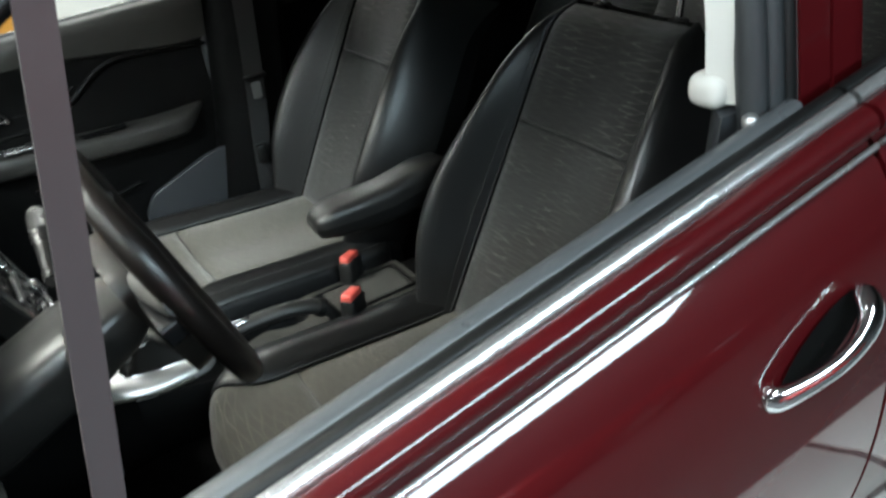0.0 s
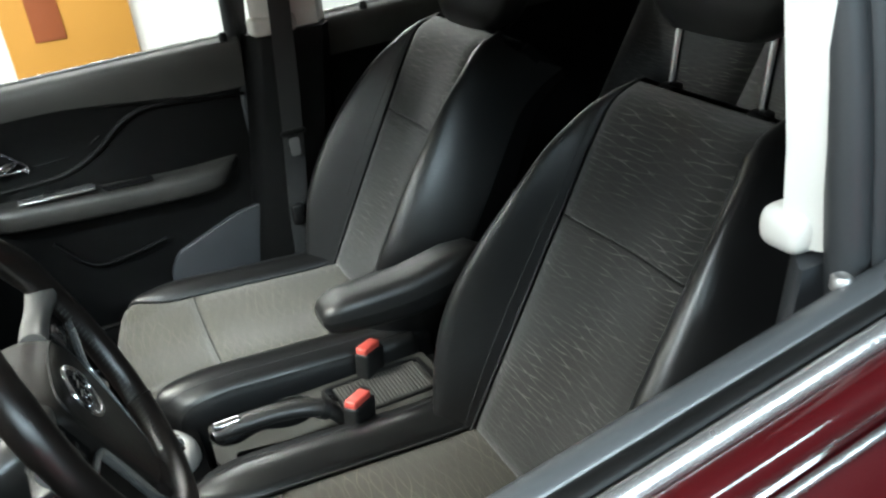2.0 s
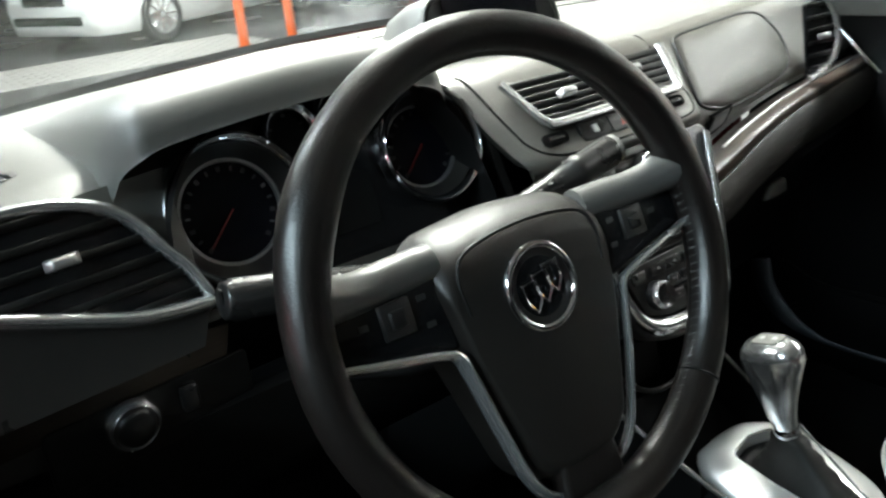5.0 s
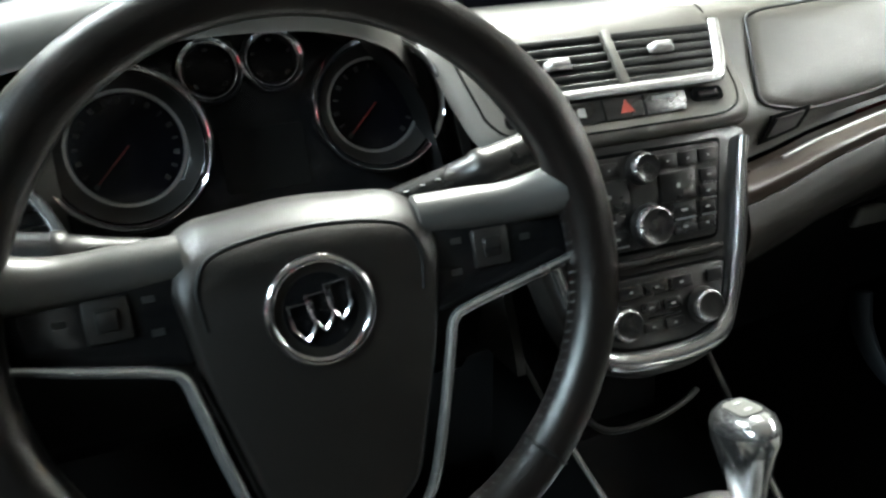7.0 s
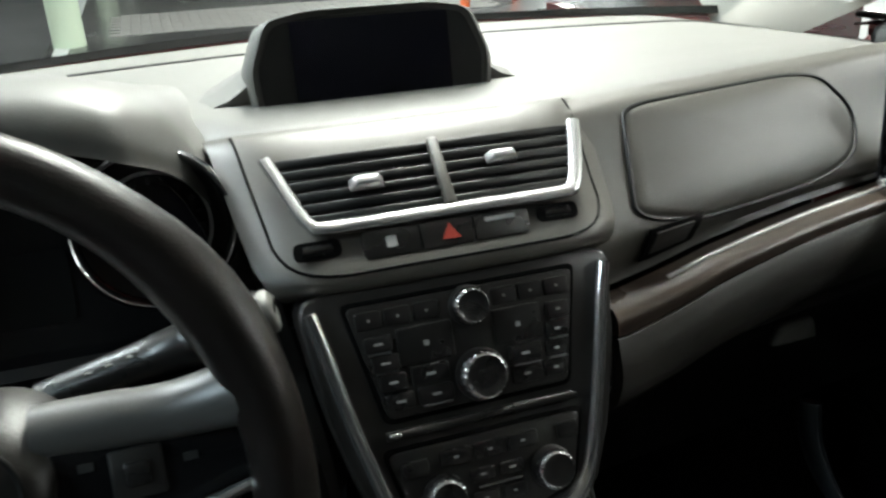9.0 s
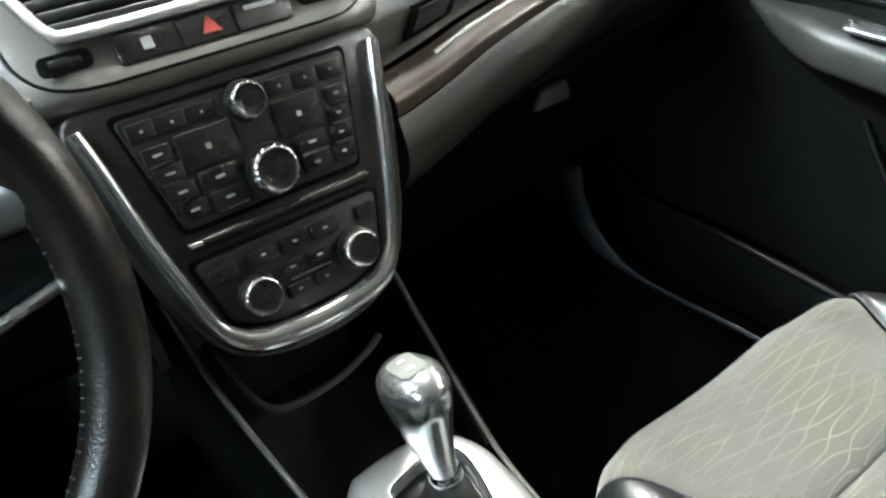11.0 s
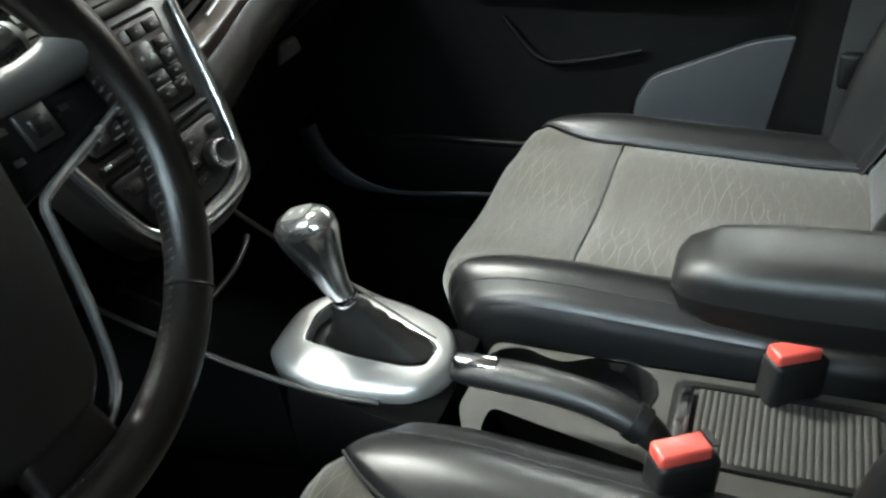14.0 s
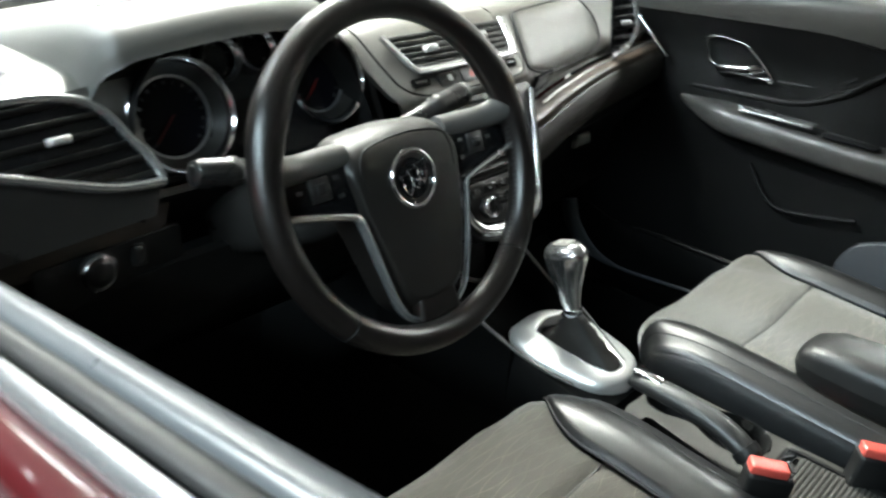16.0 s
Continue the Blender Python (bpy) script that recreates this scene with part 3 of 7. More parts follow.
# bonnet
b = B()
sheet(b, lambda x, v: Vector((x, 1.08 + 0.78 * v - 0.30 * x * x, 0.965 - 0.03 * v - 0.13 * smooth(0.6, 1, v) - 0.06 * (x / 0.75) ** 2)), lin(-0.76, 0.76, 20), lin(0, 1, 12), -0.02)
part("bonnet", b, PAINT, shell)
# front end and wheels
b = B()
sheet(b, lambda x, v: Vector((x, 1.86 - 0.30 * x * x + 0.05 * math.sin(v * 2.8), 0.80 - 0.50 * v - 0.06 * (x / 0.75) ** 2 * (1 - v))), lin(-0.80, 0.80, 20), lin(0, 1, 10), 0.03)
part("front_bumper", b, PAINT, shell)
for sx in (-1, 1):
    for wy in (1.28, -1.42):
        b = B()
        t = Matrix.Translation((sx * 0.76, wy, 0.335)) @ pose(0, 0, 0, 0, 90 * sx, 0)
        lathe(b, [(0.215, -0.10), (0.31, -0.11), (0.335, -0.08), (0.335, 0.07), (0.31, 0.105), (0.225, 0.10)], t, 36, False)
        tyre = part("wheel", b, TYRE, shell, "black tyre on a silver rim")
        b = B()
        lathe(b, [(0.226, 0.095), (0.215, 0.06), (0.06, 0.07), (0.001, 0.085)], t, 36, False)
        part("wheel_rim", b, SATIN, tyre)
# windscreen base band and pane


def yback(x):
    return 0.985 + 0.10 * x - 0.42 * x * x


b = B()
sheet(b, lambda x, v: Vector((x, yback(x) + 0.055 * v, 1.098 - 0.012 * v)), lin(-0.74, 0.76, 24), lin(0, 1, 3), -0.012)
part("cowl", b, BLACK, shell, "black band under the windscreen")
b = B()
sheet(b, lambda x, v: Vector((x * (1 - 0.18 * v), yback(x) * (1 - v) + v * (0.13 - 0.06 * x * x) + 0.05, 1.085 + 0.47 * v + 0.02 * math.sin(math.pi * v) - 0.03 * (x / 0.7) ** 2)), lin(-0.74, 0.76, 16), lin(0, 1, 8), 0.004)
ws = part("windscreen", b, GLASS, shell, "clear windscreen")
ws.visible_shadow = False


def pillars(s):
    """A-, B- and C-pillar on one side; s: -1 the driver's."""
    b = B()
    loft(b, [[Vector((s * (xo + dx), y + dy, up(z) + dz)) for dx, dy, dz in ((0.02, 0.05, 0.0), (0.03, 0.0, 0.035), (0.0, -0.05, 0.045), (-0.045, -0.035, 0.0), (-0.03, 0.02, -0.03))] for xo, y, z in
             ((0.765, 0.93, 1.065), (0.745, 0.62, 1.18), (0.72, 0.30, 1.315), (0.69, 0.05, 1.42), (0.655, -0.2, 1.49), (0.63, -0.5, 1.525), (0.62, -1.2, 1.52), (0.63, -1.8, 1.42))])
    part("a_pillar", b, PAINT, shell)
    b = B()
    loft(b, [[Vector((s * (xo + dx), y + dy, up(z) + dz + (0.035 if s < 0 else 0.0))) for dx, dy, dz in ((0.0, -0.07, -0.05), (-0.035, 0.0, -0.03), (-0.045, 0.05, 0.02), (-0.03, 0.055, 0.045), (0.0, 0.03, 0.03))] for xo, y, z in
             ((0.725, 0.86, 1.095), (0.71, 0.62, 1.19), (0.69, 0.30, 1.325), (0.66, 0.05, 1.425), (0.63, -0.2, 1.485), (0.60, -0.5, 1.515))])
    ap = part("a_pillar_trim", b, BEIGE, shell, "beige-grey pillar trim")
    if s > 0:
        b = B()
        tw = basis((0.676, 0.585, 1.175), (0.25, -1, 0.25), (-0.15, 0.35, 1))
        if (tw.to_3x3() @ Vector((0, 0, 1))).x > 0:
            tw = tw @ pose(0, 0, 0, 180, 0, 0)
        lathe(b, [(0.030, -0.006), (0.030, 0.002), (0.027, 0.004), (0.024, 0.002), (0.020, 0.0045), (0.015, 0.003), (0.010, 0.005), (0.0005, 0.0055)], tw, 32, False)
        part("tweeter_cover", b, BEIGE, ap, "round tweeter cover")
    zc = 1.165
    ya, yb = (-0.425, -0.60) if s > 0 else (-0.560, -0.70)
    xin = 0.0 if s > 0 else -0.006
    out = 0.05 if s > 0 else 0.004
    b = B()
    loft(b, [[Vector((s * (x0 + dx), y, up(z))) for dx, y in ((0.0, ya - 0.014), (-0.030, ya), (-0.045, ya - 0.02), (-0.045, yb + 0.03), (0.0, yb), (out, yb), (out, ya - 0.02))] for x0, z in ((0.705 + xin, zc), (0.70 + xin, zc + 0.06), (0.665 + xin, 1.40), (0.635 + xin * 0.5, 1.53))])
    bp = part("b_pillar_trim", b, PALE, shell, "pale grey upper pillar trim")
    b = B()
    rbox(b, (s * (0.672 + xin), ya - 0.045, zc + 0.020), (0.05, 0.105, 0.042), 0.016, None, 4)
    part("collar", b, PALE, bp)
    b = B()
    loft(b, [[Vector((s * (x0 + dx), y + dy, z)) for dx, y in ((0.0, ya + 0.01), (-0.035, ya - 0.02), (-0.04, yb + 0.02), (0.0, yb - 0.01), (out, yb - 0.01), (out, ya + 0.01))] for x0, dy, z in ((0.70 + xin, 0.11, 0.40), (0.70 + xin, 0.09, 0.62), (0.705 + xin, 0.03, 0.95), (0.705 + xin, 0, zc))])
    part("b_pillar_lower", b, TRIM if s > 0 else GREYT, shell, "dark lower pillar trim")
    # door seal
    b = B()
    if s > 0:
        tube(b, path([(s * 0.735, ya + 0.035, 0.55), (s * 0.74, ya + 0.03, 0.9), (s * 0.74, ya + 0.03, 1.15), (s * 0.70, ya + 0.035, 1.36), (s * 0.66, ya + 0.06, 1.48)], 24), 0.017, 8)
        part("door_seal", b, RUBBER, shell)
    # rear side
    b = B()
    sheet(b, lambda y, v: Vector((s * (0.86 - 0.05 * v - 0.05 * smooth(-1.2, -2.0, y)), y, 0.35 + (0.78 - 0.12 * (y + 1.0) * (1 if s < 0 else 0.2)) * v)), lin(-2.0, -1.3, 10), lin(0, 1, 8), -0.03 * s)
    part("rear_quarter", b, PAINT, shell)
    b = B()
    sheet(b, lambda y, v: Vector((s * (0.87 - 0.03 * v), y, 0.35 + 0.70 * v - 0.05 * smooth(0.9, 1.7, y))), lin(0.66, 1.75, 10), lin(0, 1, 6), 0.03 * s)
    part("front_wing", b, PAINT, shell)


# grey trim at the foot of the passenger's pillar and curved kick panel in the footwell
b = B()
prism(b, rounded([(0.13, 0.56), (0.135, 0.67), (0.16, 0.712), (0.31, 0.772), (0.42, 0.79), (0.42, 0.56)], 0.015), 0.012, basis((0.700, 0, 0), (0, -1, 0), (0, 0, 1)), 0.004)
part("pillar_foot", b, GREYT, shell, "grey plastic cover at the pillar's foot")
b = B()
tube(b, path([(0.562, 0.415, 0.655), (0.557, 0.395, 0.605), (0.552, 0.350, 0.566), (0.550, 0.295, 0.547), (0.550, 0.225, 0.543), (0.552, 0.10, 0.552), (0.556, -0.10, 0.556)], 30), [0.020 - 0.016 * smooth(0.20, 0.65, i / 29) for i in range(30)], 10, flat=0.5, up=(1, 0, 0))
part("kick_panel", b, GREYT, shell, "curved grey kick panel")

pillars(-1)
pillars(1)


# ---- doors ----
def bulge(v):
    """How far a door's skin stands out below its window, from top to foot."""
    return curve([(0, 0.0), (0.04, 0.030), (0.08, 0.052), (0.14, 0.070), (0.22, 0.081), (0.32, 0.088), (0.42, 0.091), (0.52, 0.089), (0.65, 0.077), (0.85, 0.042), (1, 0.010)], v)


def door_skin(e, s, y0, y1, bl, handle_y, bx=0.805):
    b = B()
    sheet(b, lambda y, v: Vector((s * (bx + bulge(v)), y, bl(y) - 0.028 - (bl(y) - 0.40) * v)), lin(y0, y1, 24), lin(0, 1, 40), 0.02)
    skin = part("door_skin", b, PAINT, e, "glossy dark red paint")
    # bright strips along the window's foot
    ys = lin(y0, y1, 20)
    b = B()
    tube(b, [(s * (bx - 0.006), y, bl(y) - 0.004) for y in ys], 0.0090, 16, flat=0.5, up=(s * 0.7, 0, 0.7))
    part("belt_strip", b, SATIN, e, "bright chrome strip under the window")
    b = B()
    tube(b, [(s * (bx + 0.012), y, bl(y) - 0.024) for y in ys], 0.018, 24)
    part("belt_bead", b, PAINT, e)
    b = B()
    tube(b, [(s * (bx + 0.030), y, bl(y) - 0.048) for y in ys], 0.0038, 12)
    part("lower_strip", b, SATIN, e)
    b = B()
    tube(b, [(s * (bx - 0.026), y, bl(y) - 0.001) for y in ys], 0.009, 12, flat=0.55, up=(0, 0, 1))
    part("outer_seal", b, BLACK, e)
    if handle_y is not None:
        hz = bl(handle_y) - 0.198
        # flat near-black patch on the skin, shade of the handle's recess
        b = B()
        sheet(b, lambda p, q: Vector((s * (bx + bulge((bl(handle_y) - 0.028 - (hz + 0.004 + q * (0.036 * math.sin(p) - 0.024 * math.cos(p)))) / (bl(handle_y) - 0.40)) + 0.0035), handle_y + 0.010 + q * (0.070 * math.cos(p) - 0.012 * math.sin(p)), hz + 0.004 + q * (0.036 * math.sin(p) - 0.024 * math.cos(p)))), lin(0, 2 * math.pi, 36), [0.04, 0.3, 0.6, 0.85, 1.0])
        part("handle_cup", b, GAP_SHADE, e, "near-black patch for the shade behind the handle")
        b = B()
        tube(b, path([(s * (bx + 0.078), handle_y + 0.098, hz - 0.022), (s * (bx + 0.096), handle_y + 0.082, hz - 0.020), (s * (bx + 0.113), handle_y + 0.020, hz + 0.002), (s * (bx + 0.108), handle_y - 0.030, hz + 0.026), (s * (bx + 0.086), handle_y - 0.052, hz + 0.050)], 17),
             [0.008, 0.013, 0.015, 0.015, 0.014, 0.013, 0.012, 0.012, 0.012, 0.013, 0.014, 0.016, 0.018, 0.020, 0.021, 0.020, 0.014], 14, flat=0.62, up=(s, 0, 0.2))
        part("door_handle", b, CHROME, e, "chrome pull handle")
    return skin


def driver_door():
    e = thing("front_left_door", (-0.80, 0.0, 0.35), "closed dark red driver's door with the window wound down", "car door", "car doors")
    door_skin(e, -1, 0.66, -0.642, belt, -0.515)
    # inner sill
    b = B()
    sheet(b, lambda y, v: Vector((-0.771 + curve([(0, 0), (0.15, 0.006), (0.5, 0.020), (0.7, 0.028), (0.85, 0.031), (1, 0.029)], v), y, belt(y) + curve([(0, -0.012), (0.12, 0.0), (0.5, 0.0), (0.7, -0.010), (0.85, -0.035), (1, -0.09)], v))), lin(0.56, -0.600, 24), lin(0, 1, 14), -0.004)
    part("sill_trim", b, SILL, e, "grey-black inner sill")
    b = B()
    sheet(b, lambda y, v: Vector((-0.737 + 0.03 * math.sin(v * 3.1), y, belt(y) - 0.09 - 0.60 * v)), lin(0.56, -0.58, 14), lin(0, 1, 8), -0.01)
    part("inner_panel", b, TRIM, e)
    b = B()
    lathe(b, [(0.009, 0), (0.009, 0.009), (0.006, 0.0115), (0.004, 0.0095), (0.0005, 0.0095)], Matrix.Translation((-0.742, -0.548, belt(-0.548) - 0.004)), 16)
    part("lock_knob", b, STEEL, e, "small bright lock stud")
    b = B()
    sheet(b, lambda y, v: Vector((-0.768 + 0.010 * v, y, belt(y) - 0.002 - 0.015 * math.sin(math.pi * v))), lin(0.56, -0.585, 20), lin(0, 1, 4))
    part("glass_slot", b, BLACK, e)
    # upright bar of the window frame and the sloping frame rail
    b = B()
    loft(b, [[Vector((-0.780 + dx, y + dy, z)) for dx, dy in ((-0.008, -0.010), (-0.008, 0.012), (0.006, 0.011), (0.006, -0.010))] for y, z in ((0.192, 1.03), (0.173, 1.13), (0.146, 1.28), (0.113, 1.46))])
    part("window_bar", b, BAR, e, "grey upright bar of the window frame")
    b = B()
    tube(b, path([(q, w, up(h)) for q, w, h in ((-0.77, 0.62, 1.165), (-0.765, 0.30, 1.30), (-0.755, 0.105, 1.378), (-0.735, -0.05, 1.435), (-0.71, -0.22, 1.475), (-0.70, -0.40, 1.49))], 20), 0.026, 20, flat=0.8)
    rail = part("window_rail", b, PAINT, e)
    b = B()
    tube(b, path([(q, w, up(h)) for q, w, h in ((-0.782, 0.62, 1.145), (-0.778, 0.30, 1.28), (-0.768, 0.105, 1.358), (-0.748, -0.05, 1.415), (-0.722, -0.22, 1.455), (-0.71, -0.40, 1.47))], 20), 0.007, 12)
    part("rail_seal", b, BLACK, e)
    # rear upright of the window frame: seals, bright line and painted post
    for nm, back, r, material in (("upright_seal", 0.016, 0.018, RUBBER), ("inner_seal", 0.046, 0.017, RUBBER), ("dark_channel", 0.074, 0.013, BLACK)):
        b = B()
        tube(b, [(FX(z), FY(z) - back, z) for z in lin(1.02, 1.56, 14)], r, 8)
        part(nm, b, material, e)
    b = B()
    tube(b, [(FX(z) - 0.004, FY(z) - 0.087, z) for z in lin(1.06, 1.56, 14)], 0.003, 6)
    part("bright_line", b, SATIN, e)
    b = B()
    loft(b, [[Vector((FX(z) - 0.008 + dx, FY(z) - dy, z)) for dx, dy in ((0.0, 0.092), (0.0, 0.146), (0.02, 0.146), (0.02, 0.092))] for z in lin(1.03, 1.56, 12)])
    part("window_upright", b, PAINT, e, "dark red frame of the window")


def FX(z):
    return curve([(1.02, -0.735), (1.08, -0.730), (1.2, -0.712), (1.3, -0.693), (1.42, -0.662), (1.5, -0.640), (1.6, -0.612)], z)


def FY(z):
    return curve([(1.02, -0.566), (1.18, -0.568), (1.3, -0.574), (1.42, -0.580), (1.6, -0.586)], z)


driver_door()


def rear_left_door():
    e = thing("rear_left_door", (-0.82, -0.9, 0.35), "closed dark red rear door with chrome window strip", "car door", "car doors")
    door_skin(e, -1, -0.650, -1.34, belt, None)
    b = B()
    loft(b, [[Vector((FX(z) - 0.010 + dx, FY(z) - dy, z)) for dx, dy in ((0.0, 0.150), (0.0, 0.206), (0.02, 0.206), (0.02, 0.150))] for z in lin(1.03, 1.56, 12)])
    part("window_upright", b, PAINT, e)
    b = B()
    sheet(b, lambda y, v: Vector((-0.765 + 0.08 * v, y, belt(y) + (0.33 - 0.1 * smooth(-1.0, -1.4, y)) * v)), lin(-0.775, -1.34, 6), lin(0, 1, 5), 0.004)
    p = part("pane", b, CARGLASS, e, "dark tinted pane")
    b = B()
    sheet(b, lambda y, v: Vector((-0.76 + 0.05 * v, y, belt(y) - 0.01 - 0.65 * v)), lin(-0.60, -1.34, 6), lin(0, 1, 5), -0.01)
    part("inner_panel", b, TRIM, e)


rear_left_door()


def passenger_door():
    e = thing("front_right_door", (0.80, 0.0, 0.35), "closed passenger door with black moulded inner trim", "car door", "car doors")
    door_skin(e, 1, 0.66, -0.412, pbelt, None)

    # inner trim: x over height and length
    def face(y, z):
        x = curve([(0.40, 0.70), (0.60, 0.712), (0.74, 0.722), (0.86, 0.722), (0.93, 0.728), (1.0, 0.735), (1.04, 0.725), (1.08, 0.706), (1.105, 0.703), (1.118, 0.712), (1.124, 0.735)], z)
        return x
    b = B()
    zs = [0.40, 0.46, 0.52, 0.58, 0.64, 0.70, 0.76, 0.82, 0.87, 0.91, 0.95, 0.98, 1.0, 1.02, 1.04, 1.06, 1.08, 1.095, 1.105, 1.113, 1.118, 1.122, 1.124]
    sheet(b, lambda y, z: Vector((face(y, z), y, z + (pbelt(y) - 1.118) * smooth(0.95, 1.1, z))), lin(0.56, -0.400, 26), zs, 0.012)
    part("trim_panel", b, TRIM, e, "black moulded door trim")
    b = B()
    def rise(y, z):
        return z + (1.124 - z) / 0.124 * (0.028 + 0.034 * smooth(-0.35, 0.05, y))
    sheet(b, lambda y, z: Vector((face(y, rise(y, z)) - 0.003, y, rise(y, z) + (pbelt(y) - 1.118) * smooth(0.95, 1.1, rise(y, z)) + 0.0015)), lin(0.55, -0.398, 26), [1.0, 1.012, 1.03, 1.05, 1.07, 1.09, 1.105, 1.113, 1.118, 1.122, 1.124], 0.004)
    part("upper_pad", b, PAD_LIT, e, "padded upper edge of the trim, coloured lighter as lit")
    # armrest
    b = B()
    rings = []
    for y in lin(0.275, -0.345, 34):
        k = smooth(0.28, 0.13, y) ** 0.6 * smooth(-0.350, -0.275, y) ** 0.6
        d, h = 0.010 + 0.056 * k, 0.006 + 0.026 * k
        zt = 0.913 + curve([(-0.34, -0.012), (-0.2, -0.016), (0.0, -0.008), (0.15, 0.0), (0.26, -0.006)], y)
        rings.append([Vector((0.738 - d * math.copysign(abs(math.cos(a)) ** 0.55, math.cos(a)), y, zt - h + h * math.copysign(abs(math.sin(a)) ** 0.6, math.sin(a)))) for a in [-math.pi / 2 + math.pi * i / 14 for i in range(15)]])
    loft(b, rings)
    arm = part("armrest", b, PAD, e, "grey armrest ledge")
    b = B()
    rbox(b, (0.692, 0.045, 0.915), (0.036, 0.15, 0.006), 0.002)
    sw = part("switch_plate", b, SATIN, arm, "dull silver switch plate")
    b = B()
    rbox(b, (0.692, 0.06, 0.920), (0.012, 0.022, 0.007), 0.002)
    part("window_switch", b, BLACK, arm)
    b = B()
    rbox(b, (0.692, 0.12, 0.919), (0.008, 0.008, 0.006), 0.002)
    part("lock_button", b, CHROME, arm)
    b = B()
    prism(b, rounded([(-0.055, -0.014), (0.055, -0.014), (0.045, 0.014), (-0.055, 0.014)], 0.008), 0.003, basis((0.695, -0.095, 0.900), (0, 1, 0), (-1, 0, 0)))
    part("grab_pocket", b, PIANO, arm, "dark grab pocket")
    # inner handle with its chrome rim
    b = B()
    prism(b, rounded([(-0.075, 0.0), (-0.06, 0.035), (0.03, 0.048), (0.06, 0.03), (0.055, -0.01), (0.0, -0.022), (-0.07, -0.018)], 0.012), 0.008, basis((0.736, 0.165, 0.985), (0, 1, 0), (0, 0, 1)))
    cup = part("handle_cup", b, PIANO, e, "dark recess of the inner handle")
    b = B()
    xs = 0.722
    tube(b, [(xs, y, z) for y, z in rounded([(0.234, 1.034), (0.205, 1.041), (0.150, 1.034), (0.115, 1.008), (0.081, 0.976), (0.12, 0.972), (0.19, 0.976), (0.222, 0.990)], 0.008, 3)], 0.0026, 8, True)
    part("handle_rim", b, CHROME, cup)
    b = B()
    tube(b, path([(xs, 0.205, 0.978), (xs - 0.012, 0.19, 0.980), (xs - 0.015, 0.15, 0.985), (xs - 0.012, 0.12, 0.990), (xs + 0.004, 0.105, 0.992)], 15), [0.006] * 3 + [0.008] * 9 + [0.007] * 3, 10, flat=0.6, up=(1, 0, 0))
    part("handle_lever", b, CHROME, cup, "chrome lever")
    b = B()
    lathe(b, [(0.007, 0), (0.007, 0.008), (0.004, 0.011)], basis((0.733, 0.088, 0.972), (0, 1, 0), (0, 0, -1)), 14)
    part("rim_stud", b, CHROME, cup)
    # sweeping crease
    for nm, pts, r in (("crease", [(0.733, 0.25, 0.928), (0.732, 0.10, 0.934), (0.732, 0.02, 0.941), (0.733, -0.05, 0.972), (0.733, -0.10, 1.012), (0.731, -0.14, 1.038), (0.729, -0.20, 1.049), (0.729, -0.38, 1.040)], 0.007),
                       ("upper_crease", [(0.735, 0.075, 0.972), (0.737, 0.0, 0.976), (0.738, -0.04, 0.990), (0.736, -0.07, 1.008)], 0.004),
                       ("pad_seam", [(0.722, 0.54, 1.112), (0.722, 0.22, 1.094), (0.722, -0.08, 1.073), (0.724, -0.39, 1.036)], 0.004)):
        b = B()
        tube(b, path(pts, 30), r, 8)
        part(nm, b, TRIM, e)
    b = B()
    tube(b, path([(0.702, 0.40, 1.062), (0.700, 0.37, 1.036), (0.700, 0.335, 1.004), (0.702, 0.308, 0.980)], 14), 0.0050, 10, flat=0.6, up=(-1, 0, 0))
    part("corner_strip", b, CHROME, e, "short chrome strip at the dash end")
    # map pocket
    # near-black plate drawn for the shade of the pull recess
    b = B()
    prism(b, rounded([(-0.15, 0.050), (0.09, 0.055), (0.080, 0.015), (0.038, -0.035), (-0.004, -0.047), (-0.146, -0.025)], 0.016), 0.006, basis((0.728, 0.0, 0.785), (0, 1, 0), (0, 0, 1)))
    part("pull_shade", b, GAP_SHADE, e, "near-black patch for the shaded recess under the armrest")
    b = B()
    tube(b, path([(0.714, 0.085, 0.80), (0.708, 0.050, 0.757), (0.704, 0.026, 0.737), (0.703, -0.007, 0.727), (0.703, -0.08, 0.737), (0.706, -0.145, 0.749)], 26), 0.0050, 8)
    part("pull_lip", b, TRIM, e)
    b = B()
    ring = [(0.70, 0.40), (0.655, 0.43), (0.640, 0.50), (0.640, 0.58), (0.648, 0.60), (0.658, 0.595), (0.66, 0.52), (0.70, 0.50)]
    loft(b, [[Vector((x + 0.05 * smooth(0.34, 0.46, y) - 0.0, y, z - 0.06 * smooth(-0.1, -0.42, y))) for x, z in ring] for y in lin(0.46, -0.40, 22)])
    part("door_pocket", b, TRIM, e, "black map pocket")
    b = B()
    tube(b, path([(0.655, 0.42, 0.50), (0.66, 0.36, 0.56), (0.65, 0.28, 0.596), (0.643, 0.1, 0.603), (0.645, -0.2, 0.595)], 24), 0.006, 8)
    part("pocket_lip", b, TRIM, e)
    b = B()
    lathe(b, [(0.0095, 0), (0.0095, 0.012), (0.007, 0.018), (0.003, 0.019)], Matrix.Translation((0.712, -0.368, pbelt(-0.37) + 0.002)), 16)
    part("lock_knob", b, BLACK, e)
    # window frame and pane
    b = B()
    tube(b, path([(q, w, up(h)) for q, w, h in ((0.77, 0.66, 1.15), (0.765, 0.30, 1.30), (0.745, 0.05, 1.40), (0.71, -0.22, 1.475), (0.70, -0.42, 1.49))], 20), 0.02, 8)
    part("window_rail", b, RUBBER, e)
    b = B()
